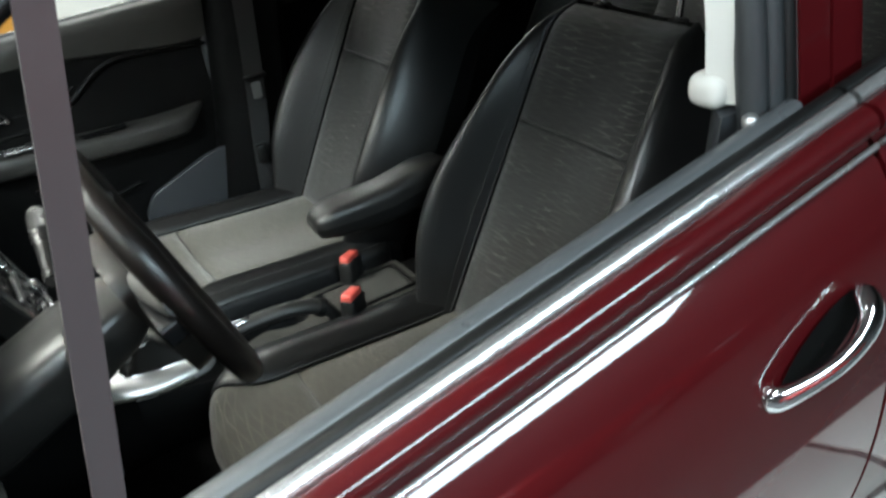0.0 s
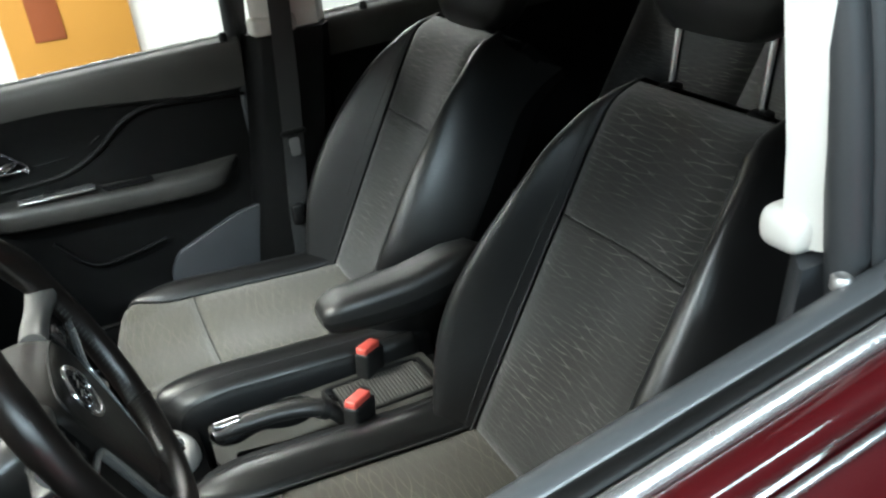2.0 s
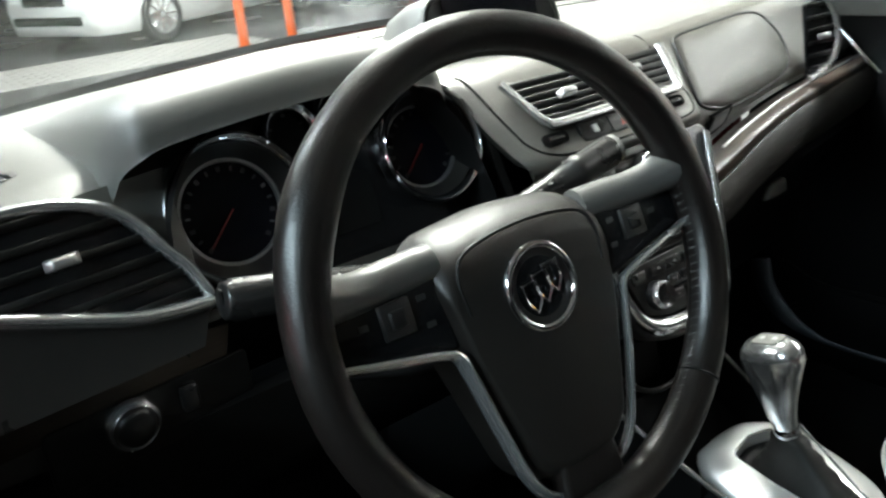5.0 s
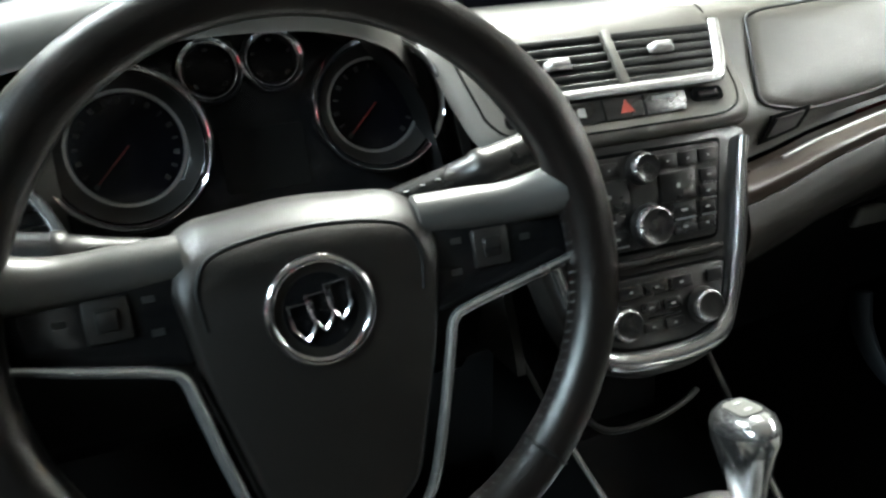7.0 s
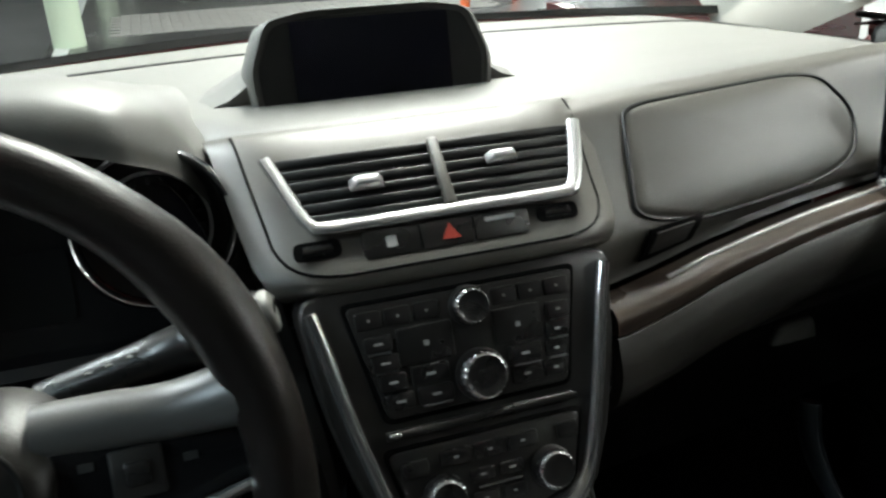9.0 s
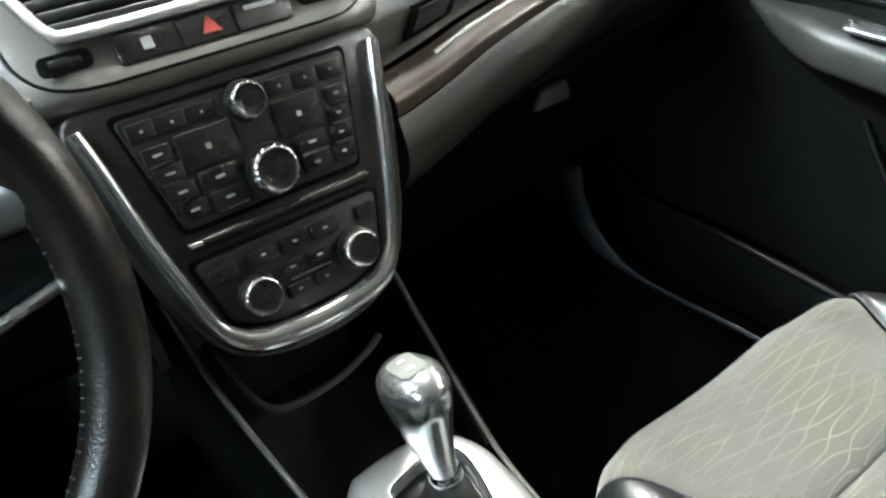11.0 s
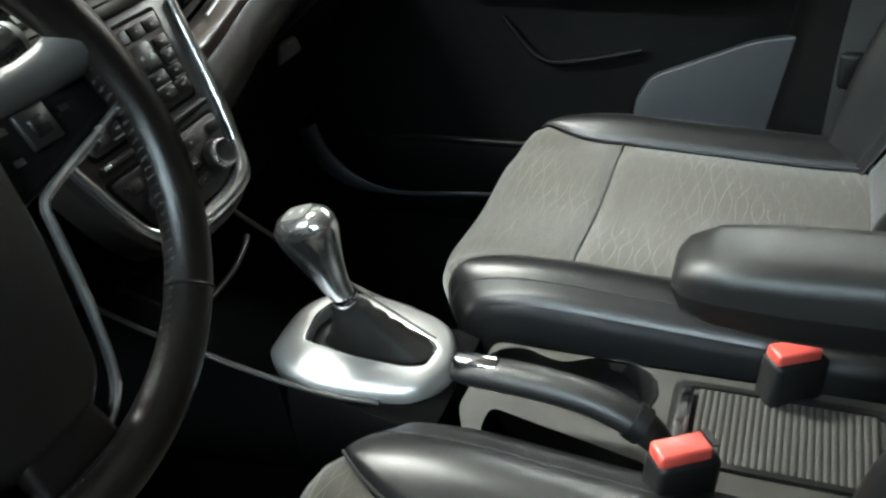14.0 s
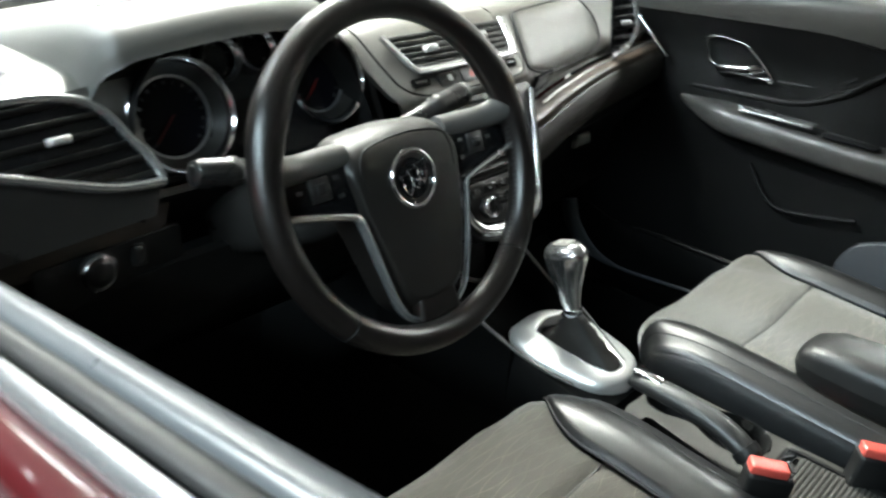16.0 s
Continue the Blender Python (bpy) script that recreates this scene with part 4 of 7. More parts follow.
    loft(b, [[Vector((x + dx, y + dy, z)) for dx, dy in ((-0.02, 0.02), (-0.02, -0.02), (0.02, -0.02), (0.02, 0.02))] for x, y, z in ((0.755, -0.405, 1.14), (0.735, -0.415, 1.3), (0.70, -0.405, 1.52))])
    part("window_upright", b, RUBBER, e)
    b = B()
    loft(b, [[Vector((x + dx, y + dy, z)) for dx, dy in ((-0.02, 0.014), (-0.02, -0.014), (0.02, -0.014), (0.02, 0.014))] for x, y, z in ((0.748, 0.355, 1.10), (0.748, 0.33, 1.2), (0.742, 0.31, 1.29))])
    part("quarter_bar", b, BLACK, e, "black bar before the quarter pane")
    b = B()
    sheet(b, lambda y, v: Vector((0.765 - 0.055 * v, y, pbelt(y) + (1.475 - pbelt(y) - 0.36 * smooth(-0.25, 0.62, y)) * v)), lin(0.60, -0.40, 10), lin(0, 1, 5), 0.004)
    p = part("pane", b, GLASS, e, "closed clear side window")
    p.visible_shadow = False


passenger_door()


def rear_right_door():
    e = thing("rear_right_door", (0.80, -0.95, 0.35), "closed rear passenger door with black trim", "car door", "car doors")
    door_skin(e, 1, -0.420, -1.30, pbelt, None)
    b = B()
    zs = [0.40, 0.6, 0.8, 0.95, 1.0, 1.04, 1.08, 1.105, 1.118, 1.124]
    sheet(b, lambda y, z: Vector((curve([(0.4, 0.70), (0.8, 0.71), (1.0, 0.728), (1.04, 0.72), (1.08, 0.706), (1.105, 0.703), (1.118, 0.712), (1.124, 0.735)], z), y, z + (pbelt(y) - 1.118))), lin(-0.60, -1.30, 12), zs, 0.012)
    part("trim_panel", b, TRIM, e)
    b = B()
    sheet(b, lambda y, z: Vector((curve([(1.03, 0.719), (1.04, 0.716), (1.08, 0.702), (1.105, 0.699), (1.118, 0.708), (1.124, 0.731)], z), y, z + (pbelt(y) - 1.118) + 0.0015)), lin(-0.60, -1.29, 12), [1.03, 1.04, 1.06, 1.08, 1.095, 1.105, 1.113, 1.118, 1.124], 0.004)
    part("upper_pad", b, PAD_LIT, e, "padded rear upper edge, coloured lighter as lit")
    b = B()
    lathe(b, [(0.0095, 0), (0.0095, 0.012), (0.006, 0.018)], Matrix.Translation((0.715, -0.70, pbelt(-0.7) + 0.002)), 16)
    part("lock_knob", b, BLACK, e)
    b = B()
    sheet(b, lambda y, v: Vector((0.765 - 0.055 * v, y, pbelt(y) + 0.34 * v)), lin(-0.60, -1.30, 6), lin(0, 1, 4), 0.004)
    p = part("pane", b, GLASS, e, "closed clear rear window")
    p.visible_shadow = False


rear_right_door()


def door_mirror(s):
    e = thing("door_mirror", (s * 0.85, 0.29, 1.08), "dark red exterior mirror with black foot", "mirror", "exterior mirrors")
    b = B()
    loft(b, [[Vector((s * x, y0 + r * 0.55 * math.cos(a), 1.180 + r * math.sin(a) * k)) for a in [2 * math.pi * j / 16 for j in range(16)]] for x, y0, r, k in
             ((0.865, 0.29, 0.055, 1.0), (0.885, 0.295, 0.085, 0.95), (0.95, 0.30, 0.098, 0.92), (1.03, 0.30, 0.092, 0.92), (1.075, 0.295, 0.06, 0.95))])
    part("housing", b, PAINT, e, "glossy red mirror housing")
    b = B()
    rbox(b, (s * 0.83, 0.33, 1.10), (0.13, 0.07, 0.045), 0.015)
    part("foot", b, BLACK, e)
    b = B()
    prism(b, rounded([(-0.085, -0.06), (0.085, -0.06), (0.085, 0.06), (-0.085, 0.06)], 0.03), 0.004, basis((s * 0.965, 0.248, 1.180), (1, 0, 0), (0, 0, 1)))
    part("mirror_glass", b, CHROME, e, "mirror pane")


door_mirror(1)
door_mirror(-1)


# ---- seats ----
def front_seat(cx, dy, name, label, head=0.0, inboard=1, slim=0.0, stout=0.0, flare=0.0):
    """Front seat round the middle cx, shifted forwards by dy; head: how far the headrest is drawn up; slim and stout: the inboard and outboard flanks; flare: how far the inboard cushion bolster leans out."""
    e = thing(name, (cx, -0.25 + dy, 0.38), label, "car seat", "front seats")

    # cushion surface: u across, s along (0 front lip, 1 rear)
    cy = [(0, 0.004), (0.08, 0.021), (0.16, 0.012), (0.24, -0.020), (0.42, -0.12), (0.62, -0.26), (0.82, -0.41), (1.0, -0.53)]
    cz = [(0, 0.575), (0.08, 0.625), (0.16, 0.660), (0.24, 0.680), (0.42, 0.690), (0.62, 0.682), (0.82, 0.672), (1.0, 0.670)]

    def cush(u, s):
        a = abs(u)
        z = curve(cz, s) + 0.024 * smooth(0.135, 0.190, a) - 0.018 * smooth(0.195, 0.240, a) - 0.088 * smooth(0.236, 0.272, a) - 0.010 * (1 - smooth(0, 0.15, a))
        y = curve(cy, s) - 0.115 * (max(0.0, a - 0.10) / 0.172) ** 2 * (1 - smooth(0.05, 0.60, s))
        broad = 0.28 * max(0.0, a - 0.158) if u * inboard > 0 else 0.0
        return Vector((cx + math.copysign(a * (1.0 - 0.03 * s) + broad * flare, u), y + dy, z))

    def seam(s):
        return 0.154 + 0.056 * (1 - smooth(0.05, 0.44, s))

    def cloth(q, s):
        return cush(q / 0.158 * seam(s), s)

    def patch(fn, u0, u1, s0, s1, nu, ns, dip=0.007, edge=0.10):
        us, ss = lin(u0, u1, nu), lin(s0, s1, ns)

        def f(u, s):
            p = fn(u, s)
            ku = min((u - u0), (u1 - u)) / (u1 - u0)
            ks = min((s - s0), (s1 - s)) / (s1 - s0)
            return p - Vector((0, 0, dip)) * (1 - smooth(0, edge, min(ku, ks * 1.4)))
        return f, us, ss
    for s0, s1, nm in ((0.0, 0.47, "front_cushion"), (0.47, 1.0, "rear_cushion")):
        f, us, ss = patch(cloth, -0.158, 0.158, s0, s1, 26, 30, 0.009, 0.06)
        b = B()
        sheet(b, f, us, ss, 0.0, True)
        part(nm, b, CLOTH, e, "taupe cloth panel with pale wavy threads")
    b = B()
    tube(b, [cush(u, 0.47) + Vector((0, 0, -0.0095)) for u in lin(-0.156, 0.156, 20)], 0.0022, 6)
    part("cross_seam", b, BLACK, e)
    for k in (-1, 1):
        f, us, ss = patch(lambda q, s: cush(k * (seam(s) + (0.238 - seam(s)) * (q if k > 0 else 1 - q)), s), 0, 1, 0.0, 1.0, 18, 30, 0.006, 0.06)
        b = B()
        sheet(b, f, us, ss)
        bol = part("cushion_bolster", b, LEATHER, e, "black leather side bolster")
        b = B()
        tube(b, [cush(k * seam(s), s) + Vector((0, 0, -0.003)) for s in lin(0.02, 0.97, 30)], 0.0018, 6)
        tube(b, [cush(k * 0.214, s) + Vector((0, 0, 0.0002)) for s in lin(0.02, 0.97, 30)], 0.0008, 5)
        part("seam", b, SEAM, bol)
        b = B()
        sheet(b, lambda s, v: cush(k * (0.238 + 0.034 * min(1, v)), s) + Vector((-k * 0.006 * max(0, v - 1), 0, -0.07 * max(0, v - 1) - 0.006 * (1 - smooth(0, 0.25, v)))), lin(0, 1, 26), [0, 0.12, 0.25, 0.4, 0.6, 0.8, 1.0, 1.3, 1.6, 2.0])
        part("skirt", b, SIDE_SHADE, e)
    # base valance
    b = B()
    loft(b, [[Vector((cx + x, y + dy, z)) for x, y in ((-0.235, -0.06), (-0.20, -0.02), (0.20, -0.02), (0.235, -0.06), (0.235, -0.52), (-0.235, -0.52))] for z in (0.44, 0.53, 0.60)])
    part("seat_base", b, BLACK, e)
    for k in (-1, 1):
        b = B()
        rbox(b, (cx + k * 0.19, -0.25 + dy, 0.41), (0.045, 0.56, 0.06), 0.008)
        part("rail", b, STEEL, e)
        b = B()
        rbox(b, (cx + k * 0.255, -0.30 + dy, 0.545), (0.03, 0.42, 0.085), 0.014)
        part("side_cover", b, BLACK, e)

    # backrest: u across, s from foot (0) to top (1)
    by = [(0, -0.455), (0.12, -0.494), (0.35, -0.562), (0.60, -0.635), (0.85, -0.697), (0.95, -0.730), (1.0, -0.778)]
    bz = [(0, 0.655), (0.12, 0.730), (0.35, 0.860), (0.60, 1.000), (0.85, 1.118), (0.95, 1.164), (1.0, 1.182)]

    def back(u, s):
        a, t = abs(u), smooth(0.140, 0.255, abs(u))
        inner = 0.140 * curve([(0, 1.04), (0.6, 0.98), (0.9, 0.96), (1.0, 0.90)], s)
        wide = curve([(0, 0.218), (0.12, 0.250), (0.30, 0.276), (0.45, 0.270), (0.60, 0.249), (0.80, 0.212), (0.95, 0.184), (1.0, 0.160)], s)
        wide += (stout if u * inboard < 0 else -slim) * math.exp(-((s - 0.58) / 0.24) ** 2)
        q = a / 0.255
        x = inner * a / 0.140 if a <= 0.140 else inner + (wide - inner) * (a - 0.140) / 0.115
        bol = curve([(0, 0.045), (0.2, 0.078), (0.4, 0.080), (0.6, 0.062), (0.8, 0.034), (1.0, 0.0)], s)
        fwd = bol * smooth(0.52, 0.78, q) - 0.13 * max(0.0, (q - 0.78) / 0.22) ** 2.2 - 0.012 * (1 - smooth(0, 0.5, q)) * math.sin(math.pi * s)
        return Vector((cx + math.copysign(x, u), curve(by, s) + dy + fwd * 0.90, curve(bz, s) + fwd * 0.40 - 0.035 * smooth(0.60, 1.0, q) * smooth(0.75, 1, s)))

    def bpatch(u0, u1, s0, s1, nu, ns, dip=0.007, edge=0.10):
        us, ss = lin(u0, u1, nu), lin(s0, s1, ns)

        def f(u, s):
            ku = min((u - u0), (u1 - u)) / (u1 - u0)
            ks = min((s - s0), (s1 - s)) / (s1 - s0)
            return back(u, s) + Vector((0, -dip, 0)) * (1 - smooth(0, edge, min(ku, ks * 1.5)))
        return f, us, ss
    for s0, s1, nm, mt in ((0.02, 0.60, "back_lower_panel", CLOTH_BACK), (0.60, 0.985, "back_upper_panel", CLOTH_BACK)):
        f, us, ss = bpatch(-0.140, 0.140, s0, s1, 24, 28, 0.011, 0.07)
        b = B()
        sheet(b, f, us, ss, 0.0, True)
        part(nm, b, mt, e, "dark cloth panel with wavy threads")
    b = B()
    tube(b, [back(u, 0.60) + Vector((0, -0.0095, 0)) for u in lin(-0.138, 0.138, 20)], 0.0022, 6)
    part("back_seam", b, BLACK, e)
    for k in (-1, 1):
        f, us, ss = bpatch(*sorted((k * 0.140, k * 0.255)), 0.0, 1.0, 22, 30, 0.005, 0.05)
        b = B()
        sheet(b, f, us, ss)
        bol = part("back_bolster", b, LEATHER, e, "black leather side bolster")
        b = B()
        tube(b, [back(k * 0.140, s) + Vector((0, -0.004, 0)) for s in lin(0.02, 0.97, 30)], 0.0018, 6)
        tube(b, [back(k * 0.150, s) + Vector((0, 0.0004, 0)) for s in lin(0.02, 0.97, 30)], 0.0007, 5)
        part("seam", b, SEAM, bol)
    # back shell
    b = B()
    ss = lin(0, 1, 16)
    rings = []
    for s in ss:
        l, r = back(-0.255, s), back(0.255, s)
        c = back(0, s)
        th = 0.10 * (1 - 0.75 * s ** 3)
        rings.append([l, l + Vector((0.01, -th * 0.6, -0.02)), Vector((c.x - 0.15, c.y - th - 0.03, c.z - 0.03)), Vector((c.x + 0.15, c.y - th - 0.03, c.z - 0.03)), r + Vector((-0.01, -th * 0.6, -0.02)), r])
    loft(b, rings, True, False)
    sheet(b, lambda u, v: back(u, 1.0) * (1 - v) + v * (rings[-1][2] * (0.5 - u / 0.51) + rings[-1][3] * (0.5 + u / 0.51)), lin(-0.255, 0.255, 12), lin(0, 1, 4))
    part("back_shell", b, SIDE_SHADE, e)
    # headrest on two posts
    c = back(0, 0.985) + Vector((0, -0.035, 0))
    b = B()
    rings = []
    for t in lin(0, 1, 12):
        k = math.sin(math.pi * (0.06 + 0.88 * t)) ** 0.35
        z = c.z + 0.012 + head + 0.185 * t
        y = c.y - 0.005 - 0.045 * t
        w, d = 0.148 * k * (1 - 0.10 * t), 0.056 * k
        rings.append([Vector((cx + w * math.copysign(abs(math.cos(a)) ** 0.5, math.cos(a)), y + d * math.copysign(abs(math.sin(a)) ** 0.7, math.sin(a)), z)) for a in [2 * math.pi * j / 28 for j in range(28)]])
    loft(b, rings)
    hr = part("headrest", b, LEATHER, e, "black leather headrest")
    for k in (-1, 1):
        b = B()
        tube(b, [(cx + k * 0.083, c.y + 0.012, c.z - 0.05), (cx + k * 0.083, c.y - 0.012, c.z + 0.03 + head)], 0.0062, 12)
        part("post", b, CHROME, hr, "chrome post")
        b = B()
        lathe(b, [(0.016, 0), (0.016, 0.006), (0.011, 0.009)], Matrix.Translation((cx + k * 0.083, c.y + 0.006, c.z - 0.006)), 18)
        part("post_sleeve", b, BLACK, hr)
    # recliner hinge at the inboard foot
    b = B()
    rbox(b, (cx + inboard * 0.235, -0.455 + dy, 0.62), (0.035, 0.10, 0.13), 0.018)
    part("hinge_cover", b, BLACK, e)
    return e


driver = front_seat(-0.330, 0.0, "driver_seat", "black leather and wavy cloth driver's seat beside the console", 0.074, 1, slim=0.024, flare=1.0)
passenger = front_seat(0.350, 0.0, "passenger_seat", "black leather front passenger seat with taupe wavy cloth", -0.020, -1, stout=0.018)


def fold_armrest():
    e = thing("armrest", (-0.02, -0.52, 0.60), "black padded fold-down armrest hinged to the driver's seat", "armrest")
    b = B()
    rings = []
    for y, zt, h, w in ((-0.298, 0.858, 0.020, 0.022), (-0.306, 0.868, 0.044, 0.032), (-0.33, 0.878, 0.060, 0.040), (-0.38, 0.882, 0.070, 0.043), (-0.45, 0.884, 0.074, 0.043), (-0.53, 0.900, 0.085, 0.040), (-0.575, 0.900, 0.085, 0.034), (-0.60, 0.885, 0.06, 0.024)):
        rings.append([Vector((-0.005 + w * math.copysign(abs(math.cos(a)) ** 0.55, math.cos(a)), y, zt - h / 2 + h / 2 * math.copysign(abs(math.sin(a)) ** 0.55, math.sin(a)))) for a in [2 * math.pi * j / 24 for j in range(24)]])
    loft(b, [g[0:13] for g in rings], False, False)
    b.faces.new([b.verts.new(p) for p in rings[0]])
    part("pad", b, ARM, e, "padded black leather")
    b = B()
    loft(b, [g[12:24] + g[0:1] for g in rings], False, False)
    part("lower_shell", b, BLACK, e)
    b = B()
    tube(b, [g[0] + Vector((0.0006, 0, 0)) for g in rings[1:]], 0.0012, 6)
    part("pad_seam", b, GAP_SHADE, e)
    b = B()
    tube(b, path([(-0.05, -0.56, 0.87), (-0.05, -0.55, 0.75), (-0.06, -0.50, 0.62)], 8), 0.022, 10, flat=0.5, up=(1, 0, 0))
    part("bracket", b, BLACK, e)


fold_armrest()


def buckle(x, y, z, lean, turn, label):
    e = thing("belt_buckle", (x, y, z - 0.16), label, "seat belt buckle", "front belt buckles")
    m = pose(x, y, z, 0, 0, turn) @ pose(0, 0, 0, lean, 0, 0)
    b = B()
    v = rbox(b, (0, 0, -0.045), (0.030, 0.056, 0.090), 0.006, taper=(1, 1))
    xf(b, v, m)
    part("case", b, BLACK, e)
    b = B()
    v = rbox(b, (0, 0.004, 0.004), (0.022, 0.046, 0.014), 0.003)
    xf(b, v, m)
    part("release_button", b, ORANGE_RED, e, "red release button")
    b = B()
    v = rbox(b, (0.0, -0.021, 0.0115), (0.019, 0.006, 0.002), 0.0)
    xf(b, v, m)
    part("slot", b, BLACK, e)
    b = B()
    v = rbox(b, (0, 0, -0.13), (0.012, 0.032, 0.10), 0.003)
    xf(b, v, m)
    part("stalk", b, BLACK, e)


buckle(-0.078, -0.320, 0.720, 7, 37, "black belt buckle with red button by the driver's seat")
buckle(0.092, -0.400, 0.694, 7, 35, "black belt buckle with red button by the passenger seat")


def side_belt(s, ya, label):
    e = thing("seat_belt", (s * 0.66, ya, 0.45), label, "seat belt", "front seat belts")
    b = B()
    pts = path([(s * 0.640, ya + 0.0, 1.42), (s * 0.645, ya + 0.01, 1.2), (s * 0.640, ya + 0.03, 0.95), (s * 0.638, ya + 0.05, 0.75), (s * 0.65, ya + 0.06, 0.45)], 20)
    loft(b, [[p + Vector((0.001, 0.024, 0)), p + Vector((-0.001, 0.024, 0)), p + Vector((-0.001, -0.024, 0)), p + Vector((0.001, -0.024, 0))] for p in pts])
    part("webbing", b, BELT, e)
    b = B()
    rbox(b, (s * 0.628, ya + 0.032, 0.952), (0.012, 0.058, 0.012), 0.004)
    t = part("tongue", b, BLACK, e, "black belt tongue with steel plate")
    b = B()
    prism(b, rounded([(-0.011, -0.042), (0.011, -0.042), (0.012, 0.0), (-0.012, 0.0)], 0.005), 0.003, basis((s * 0.630, ya + 0.034, 0.938), (0, -s, 0), (0, 0, 1)))
    part("plate", b, STEEL, t)
    b = B()
    rbox(b, (s * 0.632, ya + 0.055, 0.755), (0.02, 0.03, 0.05), 0.006)
    part("anchor", b, BLACK, e)
    b = B()
    rbox(b, (s * 0.652, ya, 1.41), (0.03, 0.07, 0.05), 0.012)
    part("guide", b, PALE, e)


side_belt(1, -0.495, "black belt with its tongue hanging on the passenger's pillar")


def rear_bench():
    e = thing("rear_seat", (0, -1.15, 0.40), "dark rear bench with cloth and leather backs", "car seat")
    for x0, x1 in ((-0.62, -0.17), (-0.17, 0.17), (0.17, 0.62)):
        b = B()
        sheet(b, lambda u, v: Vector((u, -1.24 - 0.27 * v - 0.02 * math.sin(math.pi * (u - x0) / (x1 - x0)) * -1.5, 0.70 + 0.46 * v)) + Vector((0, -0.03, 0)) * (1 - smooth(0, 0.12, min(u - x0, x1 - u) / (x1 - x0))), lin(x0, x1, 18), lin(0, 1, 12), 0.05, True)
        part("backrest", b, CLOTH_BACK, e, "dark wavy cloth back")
        b = B()
        rings = []
        xm = (x0 + x1) / 2
        for t in lin(0, 1, 8):
            k = math.sin(math.pi * (0.08 + 0.84 * t)) ** 0.4
            rings.append([Vector((xm + 0.12 * k * math.cos(a), -1.54 - 0.03 * t + 0.045 * k * math.sin(a), 1.17 + 0.13 * t)) for a in [2 * math.pi * j / 16 for j in range(16)]])
        loft(b, rings)
        part("headrest", b, LEATHER, e)
    for x in (0.155, 0.44):
        b = B()
        tube(b, [Vector((x, -1.205 - 0.27 * v, 0.70 + 0.46 * v)) for v in lin(0.02, 0.98, 10)], 0.035, 10, flat=0.5)
        part("back_bolster", b, LEATHER, e)
    b = B()
    sheet(b, lambda u, v: Vector((u, -0.80 - 0.46 * v, 0.70 - 0.03 * v - 0.10 * (1 - smooth(0, 0.15, v)) - 0.02 * (abs(u) / 0.62) ** 4)), lin(-0.62, 0.62, 24), lin(0, 1, 14), 0.10, True)
    part("cushion", b, CLOTH_BACK, e)
    b = B()
    tube(b, path([(0.235, -1.46, 1.14), (0.23, -1.30, 0.90), (0.225, -1.20, 0.72)], 10), 0.024, 6, flat=0.08, up=(0, 1, 0.5))
    part("belt", b, BELT, e)


rear_bench()


# ---- centre console ----
def plate_z(y):
    return 0.69 + 0.246 * (y - 0.092)


console = thing("center_console", (0.02, -0.10, 0.42), "black centre console with silver selector plate and cup holders", "console")
# side walls and spine, near-black to hold the shade beside the plate
b = B()
rings = []
for y, zt, xl, xr in ((0.36, 0.70, -0.070, 0.145), (0.22, 0.655, -0.070, 0.130), (0.128, 0.625, -0.055, 0.112), (0.122, 0.670, -0.050, 0.108), (0.04, 0.662, -0.050, 0.106), (-0.055, 0.653, -0.062, 0.104), (-0.075, 0.645, -0.077, 0.104), (-0.082, 0.575, -0.079, 0.104), (-0.285, 0.575, -0.094, 0.096), (-0.293, 0.640, -0.094, 0.096), (-0.50, 0.640, -0.094, 0.092), (-0.62, 0.63, -0.09, 0.09)):
    rings.append([Vector(p) for p in ((xl - 0.012, y, 0.40), (xl - 0.006, y, zt - 0.05), (xl, y, zt - 0.008), (xl + 0.006, y, zt), (xr - 0.006, y, zt), (xr, y, zt - 0.008), (xr + 0.008, y, zt - 0.05), (xr + 0.016, y, 0.40))])
loft(b, rings)
part("console_body", b, GAP_SHADE, console)
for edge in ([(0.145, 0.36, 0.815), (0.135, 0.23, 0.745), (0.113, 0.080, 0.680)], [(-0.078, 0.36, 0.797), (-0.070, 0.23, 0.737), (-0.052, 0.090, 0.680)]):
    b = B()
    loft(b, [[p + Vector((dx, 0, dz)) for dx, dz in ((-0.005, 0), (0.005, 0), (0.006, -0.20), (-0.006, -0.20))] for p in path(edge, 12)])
    part("side_wall", b, GAP_SHADE, console)
b = B()
tube(b, path([(0.145, 0.34, 0.81), (0.135, 0.23, 0.745), (0.119, 0.12, 0.695), (0.113, 0.06, 0.673), (0.110, 0.01, 0.664)], 20), 0.0030, 8)
part("edge_bead", b, TAUPE, console, "thin grey edge bead")
b = B()
tube(b, path([(-0.078, 0.34, 0.79), (-0.070, 0.23, 0.737), (-0.057, 0.12, 0.693), (-0.047, 0.066, 0.672), (-0.044, 0.03, 0.666), (-0.037, -0.014, 0.661)], 24), 0.0030, 8)
part("edge_bead", b, TAUPE, console)
# silver plate with its slot
outer = [(p.x, p.y) for p in path([(-0.015, 0.127, 0), (-0.035, 0.102, 0), (-0.043, 0.066, 0), (-0.041, 0.029, 0), (-0.033, -0.014, 0), (-0.023, -0.043, 0), (-0.003, -0.061, 0), (0.035, -0.070, 0), (0.078, -0.054, 0), (0.097, -0.030, 0), (0.106, 0.010, 0), (0.108, 0.050, 0), (0.103, 0.090, 0), (0.074, 0.122, 0), (0.036, 0.131, 0), (-0.014, 0.128, 0)], 60)]
